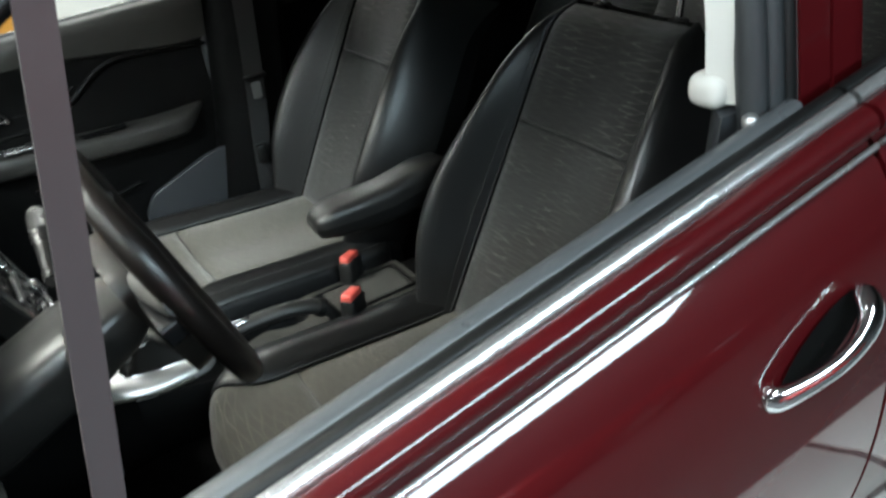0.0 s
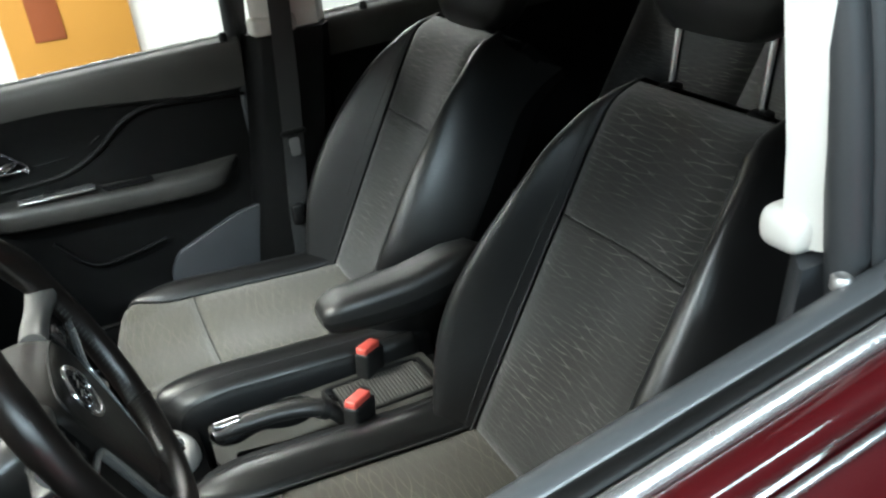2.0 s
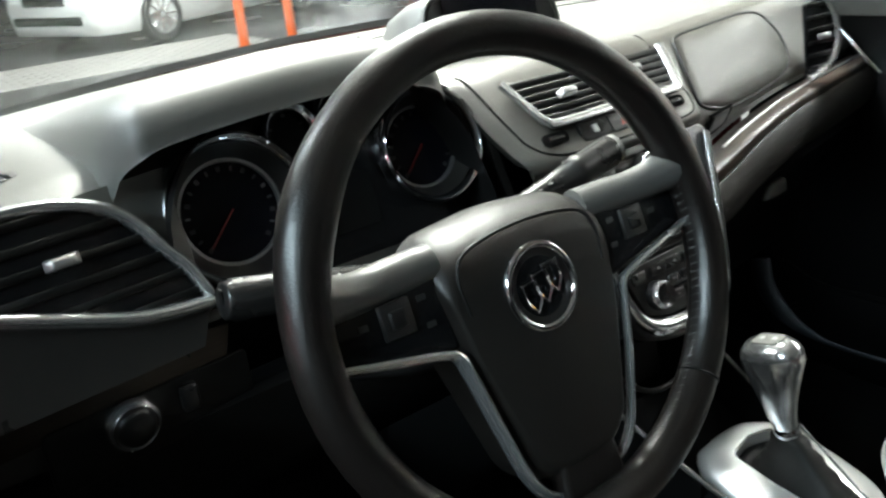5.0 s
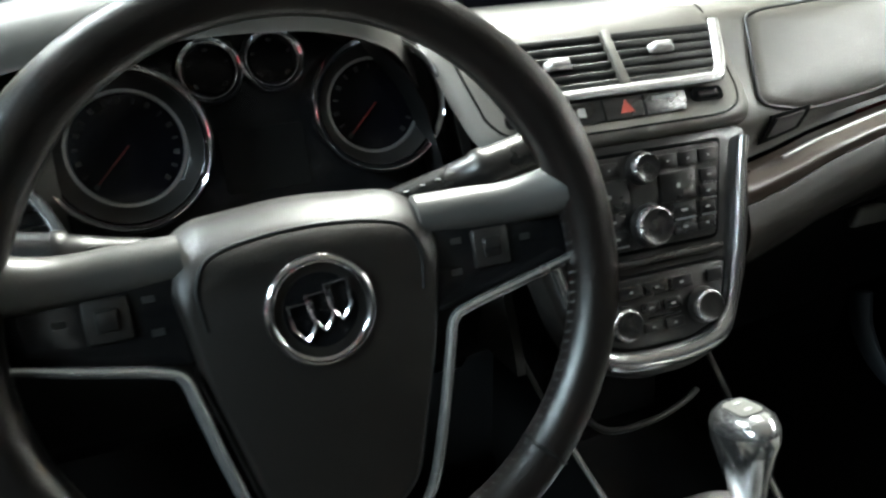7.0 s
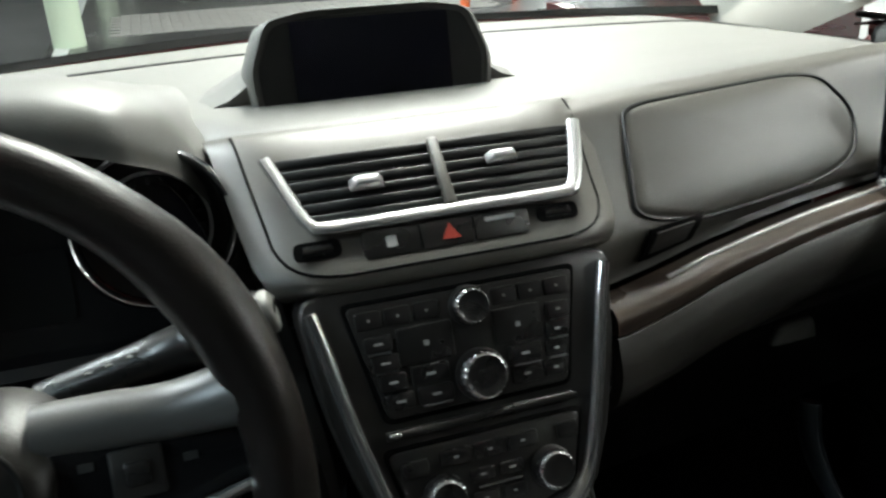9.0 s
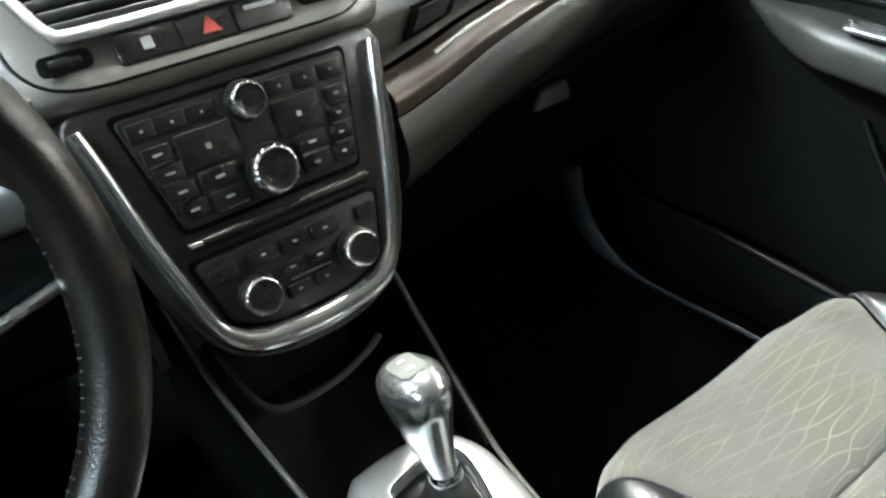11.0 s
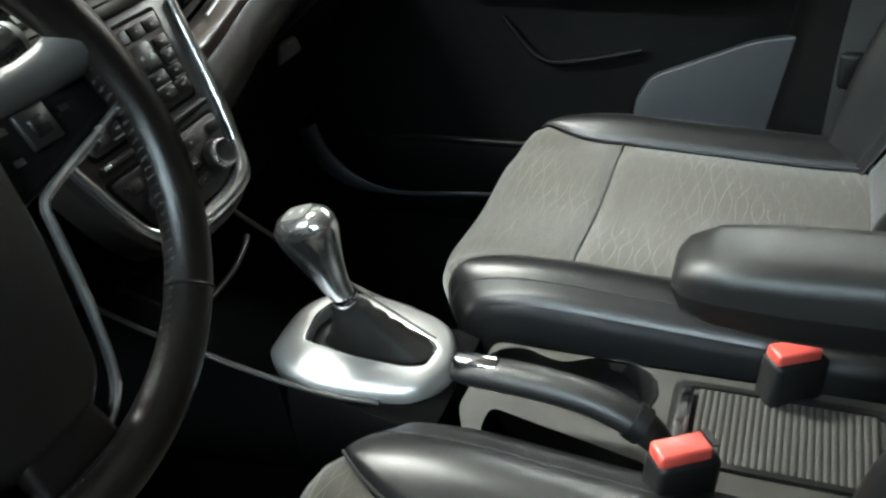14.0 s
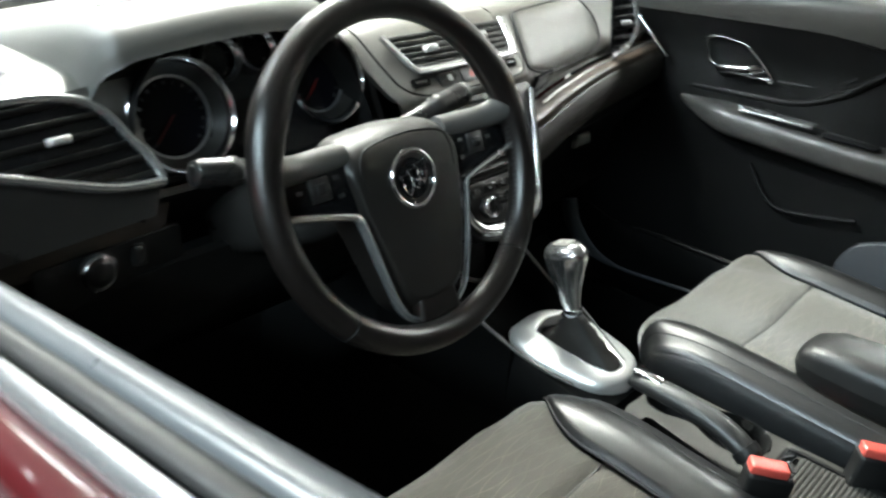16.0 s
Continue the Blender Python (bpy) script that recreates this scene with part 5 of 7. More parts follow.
hole = rounded([(0.004, 0.092), (0.046, 0.100), (0.081, 0.090), (0.080, 0.062), (0.052, -0.036), (0.044, -0.050), (0.012, -0.048), (0.003, -0.028), (0.000, 0.030)], 0.007, 4)


def ring_plate(bm, outer, inner, depth, m, dome=0.0):
    """Flat ring between two outlines, with walls."""
    def res(pts, n=72):
        pts = [Vector(p) for p in pts]
        c = sum(pts, Vector((0, 0))) / len(pts)
        out = []
        for i in range(n):
            a = 2 * math.pi * i / n
            d = Vector((math.cos(a), math.sin(a)))
            best = None
            for p, q in zip(pts, pts[1:] + pts[:1]):
                e = q - p
                den = d.x * e.y - d.y * e.x
                if abs(den) < 1e-9:
                    continue
                w = p - c
                t = (w.x * e.y - w.y * e.x) / den
                s = (w.x * d.y - w.y * d.x) / den
                if t > 0 and -1e-6 <= s <= 1 + 1e-6 and (best is None or t > best):
                    best = t
            out.append(c + d * (best or 0.01))
        return out
    o, i = res(outer), res(inner)
    rings = []
    for pts, z, k in ((o, 0.0, 0), (o, depth * 0.6, 0), (o, depth, 0.06), (i, depth + dome, -0.0), (i, 0.0, 0)):
        src = i if k == 0.06 else None
        rings.append([Vector((*(p + ((i[j] - p) * k if src else Vector((0, 0)))), z)) for j, p in enumerate(pts)])
    vs = loft(bm, rings, False)
    xf(bm, vs, m)


def resample(pts, c, n=80):
    """Points where n rays from c meet an outline."""
    pts, out = [Vector(p) for p in pts], []
    for i in range(n):
        d = Vector((math.cos(2 * math.pi * i / n), math.sin(2 * math.pi * i / n)))
        best = 0.0
        for p, q in zip(pts, pts[1:] + pts[:1]):
            e, w = q - p, p - c
            den = d.x * e.y - d.y * e.x
            if abs(den) > 1e-9:
                t, k = (w.x * e.y - w.y * e.x) / den, (w.x * d.y - w.y * d.x) / den
                if -1e-6 <= k <= 1 + 1e-6:
                    best = max(best, t)
        out.append(c + d * best)
    return out


PC = Vector((0.032, 0.022))
po, ph = resample(outer, PC), resample(hole, PC)
b = B()
loft(b, [[Vector(((a + (c - a) * k).x, (a + (c - a) * k).y, 0.668 + 0.10 * (a + (c - a) * k).y + z)) for a, c in zip(po, ph)] for k, z in
         ((0.0, -0.014), (0.0, -0.005), (0.02, -0.001), (0.07, 0.0035), (0.16, 0.0075), (0.32, 0.0105), (0.6, 0.0125), (0.92, 0.0133), (0.98, 0.0128), (1.0, 0.0115), (1.0, -0.010))], False)
plate = part("selector_plate", b, PLATE, console, "satin silver selector plate")
b = B()
b.faces.new([b.verts.new((p.x, p.y, 0.664 + 0.10 * p.y)) for p in ph])
part("slot_floor", b, BLACK, plate)
b = B()
tube(b, [(p.x, p.y, 0.6800 + 0.10 * p.y) for p in ph], 0.0010, 6, True)
part("slot_rim", b, CHROME, plate)
# tray floor ahead of the plate; its near-black stands in for deep shade
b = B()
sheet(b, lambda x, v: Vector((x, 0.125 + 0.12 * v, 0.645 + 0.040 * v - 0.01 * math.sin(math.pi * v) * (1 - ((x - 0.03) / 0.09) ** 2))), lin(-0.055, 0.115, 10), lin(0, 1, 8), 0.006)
part("front_tray", b, GAP_SHADE, console)


# moulded top with a twin cup holder and the lever's slot cut through it
def twin_cup(k, n=60):
    pts = []
    for i in range(n):
        a = 2 * math.pi * i / n
        y = -0.178 + 0.089 * math.cos(a)
        r = curve([(-0.267, 0.0), (-0.262, 0.020), (-0.245, 0.037), (-0.222, 0.043), (-0.195, 0.037), (-0.172, 0.025), (-0.150, 0.028), (-0.128, 0.036), (-0.105, 0.030), (-0.093, 0.015), (-0.089, 0.0)], y)
        pts.append(Vector((0.056 + math.copysign(r, math.sin(a)) * k, -0.184 + (y + 0.178) * 1.07 * k, 0)))
    return pts


slot_out = [Vector((x, y, 0)) for x, y in rounded([(-0.064, -0.285), (-0.034, -0.285), (0.000, -0.120), (-0.036, -0.120)], 0.012, 5)]
edge_out = [Vector((0.047 + x, -0.178 + y, 0)) for x, y in rounded([(-0.085, -0.325), (0.048, -0.325), (0.050, 0.085), (-0.055, 0.090), (-0.092, 0.070), (-0.118, -0.07), (-0.124, -0.325)], 0.012)]
b = B()
es = []
for loop in (edge_out, twin_cup(1), slot_out):
    vs = [b.verts.new(p + Vector((0, 0, 0.6465))) for p in loop]
    es += [b.edges.new((vs[i], vs[(i + 1) % len(vs)])) for i in range(len(vs))]
bmesh.ops.triangle_fill(b, edges=es, use_beauty=True, use_dissolve=False)
loft(b, [[p + Vector((0, 0, z)) for p in edge_out] for z in (0.6465, 0.57)], False)
top_panel = part("top_panel", b, CONS, console, "grey moulded top panel")
b = B()
loft(b, [[p + Vector((0, 0, z)) for p in twin_cup(k)] for z, k in ((0.6465, 1.0), (0.6485, 0.985), (0.646, 0.96), (0.60, 0.92), (0.580, 0.88))], False)
loft(b, [[p + Vector((0, 0, 0.580)) for p in twin_cup(k)] for k in (0.88, 0.5, 0.05)], False)
part("cup_well", b, BLACK, console, "black twin cup holder")
# slot walls near-black so that the gap reads as shaded
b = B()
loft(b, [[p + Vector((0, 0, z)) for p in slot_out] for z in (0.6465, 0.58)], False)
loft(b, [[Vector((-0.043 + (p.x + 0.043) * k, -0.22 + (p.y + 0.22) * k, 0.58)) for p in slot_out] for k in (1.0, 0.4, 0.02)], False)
part("lever_slot", b, GAP_SHADE, console, "slot under the handbrake, shade in its near-black")
# roller shutter tray
tray = thing("storage_shutter", (0.028, -0.38, 0.64), "grey ribbed roller shutter over the console tray", "tray")
b = B()
ring_plate(b, rounded([(-0.053, -0.098), (0.053, -0.098), (0.053, 0.098), (-0.053, 0.098)], 0.012), rounded([(-0.046, -0.090), (0.046, -0.090), (0.046, 0.090), (-0.046, 0.090)], 0.008), 0.004, Matrix.Translation((0.028, -0.390, 0.6470)))
part("surround", b, BLACK, tray)
for i in range(24):
    b = B()
    v = tube(b, [(-0.017, -0.320 - i * 0.0066, 0.6475), (0.073, -0.320 - i * 0.0066, 0.6475)], 0.0035, 8, flat=0.55, up=(0, 0, 1))
    part("slat", b, CONS, tray)
b = B()
rbox(b, (0.030, -0.305, 0.6525), (0.078, 0.014, 0.007), 0.003)
part("pull_bar", b, CHROME, tray, "chrome pull bar")


def gear_selector():
    e = thing("gear_selector", (0.036, 0.03, plate_z(0.03)), "automatic gear lever with chrome knob and leather boot", "gear lever")
    ax = (Vector((0.024, 0.068, 0.80)) - Vector((0.034, 0.040, 0.715))).normalized()
    b = B()
    rings = []
    for t in lin(0, 1, 9):
        c = Vector((0.039, 0.020, 0.670)).lerp(Vector((0.033, 0.045, 0.732)), t)
        w, d = 0.0290 - 0.0165 * t ** 0.7, 0.066 - 0.051 * t ** 0.75
        wob = 0.0016 * (1 if int(t * 8) % 2 else -1)
        rings.append([c + Vector(((w + wob) * math.copysign(abs(math.cos(a)) ** 0.6, math.cos(a)), (d + wob) * math.sin(a), 0)) for a in [2 * math.pi * j / 20 for j in range(20)]])
    loft(b, rings)
    boot = part("boot", b, BOOT, e, "folded black leather boot")
    b = B()
    tube(b, [(0.050, 0.0 - 0.045 + 0.085 * t, 0.680 + 0.055 * t) for t in lin(0, 1, 6)], 0.0014, 6)
    part("boot_seam", b, STITCH, boot)
    o = Vector((0.033, 0.045, 0.732))
    m = basis(o, ax.cross(Vector((0, 1, 0))), Vector((0, 1, 0)) - ax * ax.y)
    if (m.to_3x3() @ Vector((0, 0, 1))).dot(ax) < 0:
        m = m @ pose(0, 0, 0, 180, 0, 0)
    b = B()
    lathe(b, [(0.012, -0.006), (0.0145, -0.003), (0.0145, 0.004), (0.012, 0.008)], m, 24)
    part("collar", b, CHROME, e, "chrome collar")
    b = B()
    rings = []
    for h, w, d, off in ((0.006, 0.0135, 0.0145, 0.0), (0.022, 0.0160, 0.018, 0.0), (0.042, 0.0185, 0.0235, 0.002), (0.062, 0.0208, 0.029, 0.005), (0.078, 0.0225, 0.033, 0.008), (0.090, 0.0240, 0.037, 0.010), (0.099, 0.0238, 0.037, 0.011), (0.107, 0.0220, 0.034, 0.012), (0.114, 0.016, 0.026, 0.012), (0.1165, 0.007, 0.012, 0.012)):
        rings.append([m @ Vector((0.92 * w * (1 + 0.18 * smooth(0.03, 0.08, h)) * math.cos(a), off + 0.92 * d * (1 + 0.08 * smooth(0.03, 0.08, h)) * math.sin(a), h)) for a in [2 * math.pi * j / 28 for j in range(28)]])
    loft(b, rings[:7], False)
    knob = part("knob", b, POLISHED, e, "polished chrome knob")
    b = B()
    loft(b, rings[6:])
    part("knob_cap", b, POLISHED, knob, "polished silver cap")
    b = B()
    prism(b, rounded([(-0.0115, -0.0165), (0.0115, -0.0165), (0.0115, 0.0165), (-0.0115, 0.0165)], 0.007), 0.002, m @ Matrix.Translation((0, 0.013, 0.1150)))
    part("knob_inset", b, DASH, knob, "grey inset on the knob")
    b = B()
    for yy in (0.006, 0.021):
        prism(b, rounded([(-0.003, -0.002), (0.003, -0.002), (0.003, 0.002), (-0.003, 0.002)], 0.001), 0.0008, m @ Matrix.Translation((0, yy, 0.1172)))
    part("knob_mark", b, MARK, knob)


gear_selector()


def handbrake():
    e = thing("handbrake", (-0.045, -0.22, 0.645), "grey handbrake lever with chrome button lying in its slot", "handbrake")
    pts = path([(-0.016, -0.094, 0.704), (-0.016, -0.14, 0.709), (-0.018, -0.20, 0.707), (-0.021, -0.245, 0.699), (-0.025, -0.285, 0.678), (-0.029, -0.315, 0.630)], 18)
    b = B()
    tube(b, pts, [0.010, 0.0145, 0.0165, 0.0175] + [0.0180] * 8 + [0.0175, 0.017, 0.016, 0.015, 0.014, 0.013], 14, flat=0.80, up=(0, 0, 1))
    part("grip", b, ARM, e, "grey moulded grip")
    b = B()
    rbox(b, (-0.014, -0.118, 0.7185), (0.018, 0.048, 0.012), 0.005)
    part("button", b, CHROME, e, "chrome release button")
    b = B()
    tube(b, [pts[12] + Vector((0.0, 0.0, 0.0)), pts[13]], 0.0185, 14)
    part("grip_ring", b, BLACK, e)


handbrake()


# ---- dashboard ----
dash = thing("dashboard", (0, 0.55, 0.70), "grey soft-touch dashboard with taupe face and dark lower part", "dashboard")


def top_z(x, y):
    return 1.124 - 0.030 * smooth(0.40, 1.0, y) - 0.03 * smooth(0.55, 0.78, abs(x))


def front_y(x):
    return curve([(-0.76, 0.268), (-0.67, 0.303), (-0.60, 0.323), (-0.54, 0.334), (-0.48, 0.350), (-0.40, 0.42), (-0.17, 0.42), (-0.12, 0.352), (0.12, 0.345), (0.20, 0.355), (0.45, 0.400), (0.60, 0.42), (0.76, 0.42)], x)


b = B()
sheet(b, lambda x, v: Vector((x, front_y(x) * (1 - v) + yback(x) * v, top_z(x, front_y(x) * (1 - v) + yback(x) * v) - 0.012 * (1 - smooth(0, 0.06, v)))), lin(-0.74, 0.76, 60), [0, 0.015, 0.04, 0.08, 0.16, 0.28, 0.4, 0.55, 0.7, 0.85, 1.0])
top = part("top_pad", b, DASH, dash, "light grey soft top pad")
b = B()
tube(b, [(x, yback(x) - 0.115, top_z(x, yback(x) - 0.115) + 0.001) for x in lin(-0.30, 0.70, 40)], 0.006, 6, flat=0.25, up=(0, 0, 1))
part("defroster_slot", b, BLACK, top, "dark defroster slot")

# instrument hood
HT = [(-0.548, 1.112), (-0.543, 1.142), (-0.533, 1.166), (-0.518, 1.180), (-0.50, 1.186), (-0.43, 1.193), (-0.36, 1.197), (-0.29, 1.195), (-0.245, 1.186), (-0.215, 1.172), (-0.192, 1.152), (-0.175, 1.126), (-0.160, 1.104)]


def hood(x, v):
    zt = curve(HT, x)
    y = curve([(0, 0.68), (0.3, 0.50), (0.6, 0.36), (0.70, 0.314), (0.78, 0.298), (0.85, 0.295), (0.90, 0.302), (1.0, 0.43)], v)
    z = curve([(0, top_z(x, 0.66) - 0.004 - zt), (0.3, (top_z(x, 0.5) - zt) * 0.5), (0.6, -0.004), (0.70, -0.008), (0.78, -0.024), (0.85, -0.039), (0.90, -0.043), (1.0, -0.036)], v) + zt
    y += 0.030 * (1 - smooth(-0.548, -0.515, x)) * smooth(0.3, 0.7, v)
    y += 0.055 * smooth(-0.235, -0.165, x) * smooth(0.4, 0.75, v)
    return Vector((x, y, z))


b = B()
sheet(b, hood, lin(-0.548, -0.160, 64), lin(0, 1, 34))
part("instrument_hood", b, DASH, dash, "grey hood over the instruments")

# instrument panel
IP = basis((-0.325, 0.355, 1.058), (1, 0, 0), (0, 0.34, 1))
b = B()
prism(b, rounded([(-0.196, -0.10), (0.180, -0.10), (0.180, 0.03), (0.09, 0.080), (-0.09, 0.085), (-0.196, 0.03)], 0.03), 0.004, IP)
inst = part("instrument_panel", b, PIANO, dash, "gloss black instrument panel")
b = B()
sheet(b, lambda t, v: IP @ Vector(((-0.200 + 0.362 * t), curve([(0, -0.11), (0.06, 0.01), (0.25, 0.075), (0.5, 0.090), (0.75, 0.075), (0.94, 0.01), (1, -0.11)], t), 0.055 * v)), lin(0, 1, 40), lin(0, 1, 4))
part("panel_surround", b, BLACK, dash)


def gauge(u, v, r, depth, needle, ticks, big):
    m = IP @ Matrix.Translation((u, v, 0.004))
    b = B()
    lathe(b, [(r + 0.002, 0), (r + 0.003, depth), (r, depth + 0.003), (r - 0.004, depth), (r - 0.006, depth * 0.7)], m, 40, False)
    g = part("gauge", b, CHROME, inst, "round dial with chrome rim")
    if big:
        b = B()
        lathe(b, [(r - 0.005, depth * 0.8), (r * 0.72, 0.004)], m, 40, False)
        part("gauge_cone", b, STACKM, g)
        b = B()
        lathe(b, [(r * 0.73, 0.003), (r * 0.74, 0.007), (r * 0.70, 0.007), (r * 0.69, 0.003)], m, 40, False)
        part("inner_ring", b, STEEL, g)
    b = B()
    lathe(b, [(r * 0.72 if big else r - 0.004, 0.003), (0.0005, 0.003)], m, 40, False)
    part("gauge_face", b, SCREEN, g)
    b = B()
    rr = r * (0.60 if big else 0.66)
    for i in range(ticks):
        a = radians(225 - 270 * i / (ticks - 1))
        w = rbox(b, (0, 0, 0.0042), (0.0022 if i % 2 else 0.004, 0.005 if big else 0.0025, 0.0006), 0)
        xf(b, w, m @ Matrix.Translation((rr * math.cos(a), rr * math.sin(a), 0)) @ pose(0, 0, 0, 0, 0, math.degrees(a) - 90))
    tagged(part("dial_print", b, DIM, g), kind="stuff")
    if needle is not None:
        b = B()
        w = rbox(b, (0, r * 0.26, 0.006), (0.0016, r * 0.62, 0.0012), 0)
        xf(b, w, m @ pose(0, 0, 0, 0, 0, needle))
        part("needle", b, NEEDLE, g, "red needle")


gauge(-0.112, -0.004, 0.068, 0.032, 135, 17, True)
gauge(0.109, 0.006, 0.060, 0.032, 135, 15, True)
gauge(-0.034, 0.053, 0.027, 0.014, None, 5, False)
gauge(0.022, 0.057, 0.026, 0.014, None, 5, False)
b = B()
prism(b, rounded([(-0.038, -0.045), (0.038, -0.045), (0.038, 0.012), (-0.038, 0.012)], 0.006), 0.002, IP @ Matrix.Translation((0.003, -0.012, 0.004)))
part("trip_display", b, LCD, inst, "blank trip display")

# centre bezel above the radio
CB = [(0, 0.364, 1.1275), (0.12, 0.350, 1.1265), (0.22, 0.334, 1.1190), (0.55, 0.286, 1.0830), (0.72, 0.258, 1.0640), (0.86, 0.240, 1.0510), (0.95, 0.2350, 1.040), (1.0, 0.245, 1.030)]
cby, cbz = [(a, c) for a, c, d in CB], [(a, d) for a, c, d in CB]
b = B()
sheet(b, lambda u, v: Vector((u * curve([(0, 0.170), (0.22, 0.166), (0.55, 0.158), (0.80, 0.150), (0.93, 0.141), (1, 0.132)], v), curve(cby, v) + 0.02 * abs(u) ** 6, curve(cbz, v) - 0.008 * abs(u) ** 8)), lin(-1, 1, 30), lin(0, 1, 26), 0.02)
part("center_bezel", b, TAUPE, dash, "taupe bezel round the air vents")
VP = basis((0.0, 0.2955, 1.0925), (1, 0, 0), (0, 0.778, 0.629))
vent_in = rounded([(-0.106, -0.031), (0.108, -0.031), (0.128, 0.031), (-0.126, 0.031)], [0.012, 0.012, 0.006, 0.006], 5)


def air_vent(parent, m, outline, split, tabs, name, frame_pts, rows=6, deep=0.03, halfw=None):
    b = B()
    prism(b, outline, 0.004, m, z0=0.0012)
    v = part(name, b, PIANO, parent, "dark louvred air vent")
    lo, hi = min(p[1] for p in outline), max(p[1] for p in outline)
    for i in range(rows):
        y = lo + (hi - lo) * (i + 0.5) / rows
        w = halfw(y)
        b = B()
        s = rbox(b, (sum(w) / 2, y, 0.0085), (w[1] - w[0], 0.0075, 0.0026), 0.001, seg=1)
        xf(b, s, m @ Matrix.Translation((0, y, 0.0085)) @ pose(0, 0, 0, 24, 0, 0) @ Matrix.Translation((0, -y, -0.0085)))
        part("louvre", b, BLACK, v)
    for x in split:
        b = B()
        s = rbox(b, (x, (lo + hi) / 2, 0.009), (0.009, (hi - lo) * 1.0, 0.012), 0.002)
        xf(b, s, m)
        part("divider", b, TAUPE, v)
    for x, y in tabs:
        b = B()
        s = rbox(b, (x, y, 0.0165), (0.029, 0.011, 0.009), 0.002, taper=(0.62, 0.7))
        xf(b, s, m)
        part("vent_tab", b, STEEL, v, "grey metal vent tab")
    b = B()
    tube(b, [m @ p for p in path([(*q, 0.010) for q in frame_pts], 48)], 0.0062, 8, flat=0.8)
    part("vent_frame", b, SATIN, v, "satin silver vent frame")
    return v


def cw(y):
    t = (y + 0.031) / 0.062
    return (-0.104 - 0.020 * t, 0.106 + 0.020 * t)


frame_c = [(-0.129, 0.031), (-0.120, 0.004), (-0.112, -0.020), (-0.106, -0.030), (-0.094, -0.0345), (0.0, -0.0345), (0.096, -0.0345), (0.108, -0.030), (0.114, -0.020), (0.123, 0.004), (0.131, 0.031)]
air_vent(dash, VP, vent_in, (0.0035,), ((-0.058, -0.003), (0.056, 0.004)), "center_vent", frame_c, halfw=cw)
# thin dark gap round the bezel
def bez(u, v):
    return Vector((u * curve([(0, 0.170), (0.22, 0.166), (0.55, 0.158), (0.80, 0.150), (0.93, 0.141), (1, 0.132)], v), curve(cby, v) + 0.02 * abs(u) ** 6, curve(cbz, v) - 0.008 * abs(u) ** 8))


b = B()
tube(b, path([bez(-0.88, v) for v in lin(0.05, 0.70, 12)] + [bez(-0.84, 0.80), bez(-0.74, 0.86)] + [bez(u, 0.875) for u in lin(-0.6, 0.6, 12)] + [bez(0.74, 0.86), bez(0.84, 0.80)] + [bez(0.88, v) for v in lin(0.70, 0.05, 12)], 80), 0.0013, 6)
part("bezel_gap", b, GAP_SHADE, dash)
# button row under the vents
HP = basis((-0.004, 0.2552, 1.0620), (1, 0, 0), (0, 0.62, 0.78))
b = B()
prism(b, rounded([(-0.068, -0.011), (0.066, -0.011), (0.068, 0.011), (-0.068, 0.011)], 0.005), 0.005, HP, 0.001)
row = part("switch_bar", b, BUTTON, dash, "dark switch row")
for x in (-0.023, 0.021):
    b = B()
    s = rbox(b, (x, 0, 0.0055), (0.0012, 0.019, 0.001), 0)
    xf(b, s, HP)
    part("gap", b, PIANO, row)
b = B()
prism(b, [(-0.0075, -0.0055), (0.0075, -0.0055), (0.0, 0.0075)], 0.0008, HP @ Matrix.Translation((0.001, 0, 0.0052)))
part("hazard_triangle", b, HAZARD, row, "red hazard triangle")
for x, w, h in ((-0.046, 0.008, 0.009), (0.043, 0.026, 0.0035)):
    b = B()
    prism(b, rounded([(-w / 2, -h / 2), (w / 2, -h / 2), (w / 2, h / 2), (-w / 2, h / 2)], 0.001), 0.0006, HP @ Matrix.Translation((x, 0.005 if x > 0 else 0, 0.0052)))
    part("switch_mark", b, MARK, row)
# each vent wheel sits on a near-black patch painted as its recess's shade
for x in (-0.101, 0.094):
    b = B()
    prism(b, rounded([(-0.018, -0.007), (0.018, -0.007), (0.018, 0.007), (-0.018, 0.007)], 0.006), 0.002, HP @ Matrix.Translation((x, 0.003, -0.0004)))
    w = part("wheel_recess", b, GAP_SHADE, dash, "near-black patch for a vent wheel's shaded recess")
    b = B()
    s = tube(b, [(x - 0.011, 0.003, -0.0015), (x + 0.011, 0.003, -0.0015)], 0.0052, 12)
    xf(b, s, HP)
    part("thumb_wheel", b, BUTTON, w)

# screen in its cowl
SP = basis((0.002, 0.487, 1.150), (1, 0, 0), (0, 0.20, 1))
b = B()
rings = []
o0 = rounded([(-0.112, -0.058), (0.112, -0.058), (0.118, 0.0), (0.100, 0.045), (0.06, 0.052), (-0.06, 0.052), (-0.100, 0.045), (-0.118, 0.0)], 0.012)
for z, k, dy in ((0.010, 1.0, 0.0), (0.016, 0.99, 0.0), (0.012, 1.03, -0.002), (-0.03, 1.05, -0.004), (-0.08, 0.98, -0.010), (-0.13, 0.80, -0.022), (-0.16, 0.5, -0.032)):
    rings.append([SP @ Vector((x * k, y * (k if y > 0 else 1) + dy, z)) for x, y in o0])
loft(b, rings, True)
cowl = part("screen_cowl", b, DASH, dash, "grey hooded cowl round the screen")
b = B()
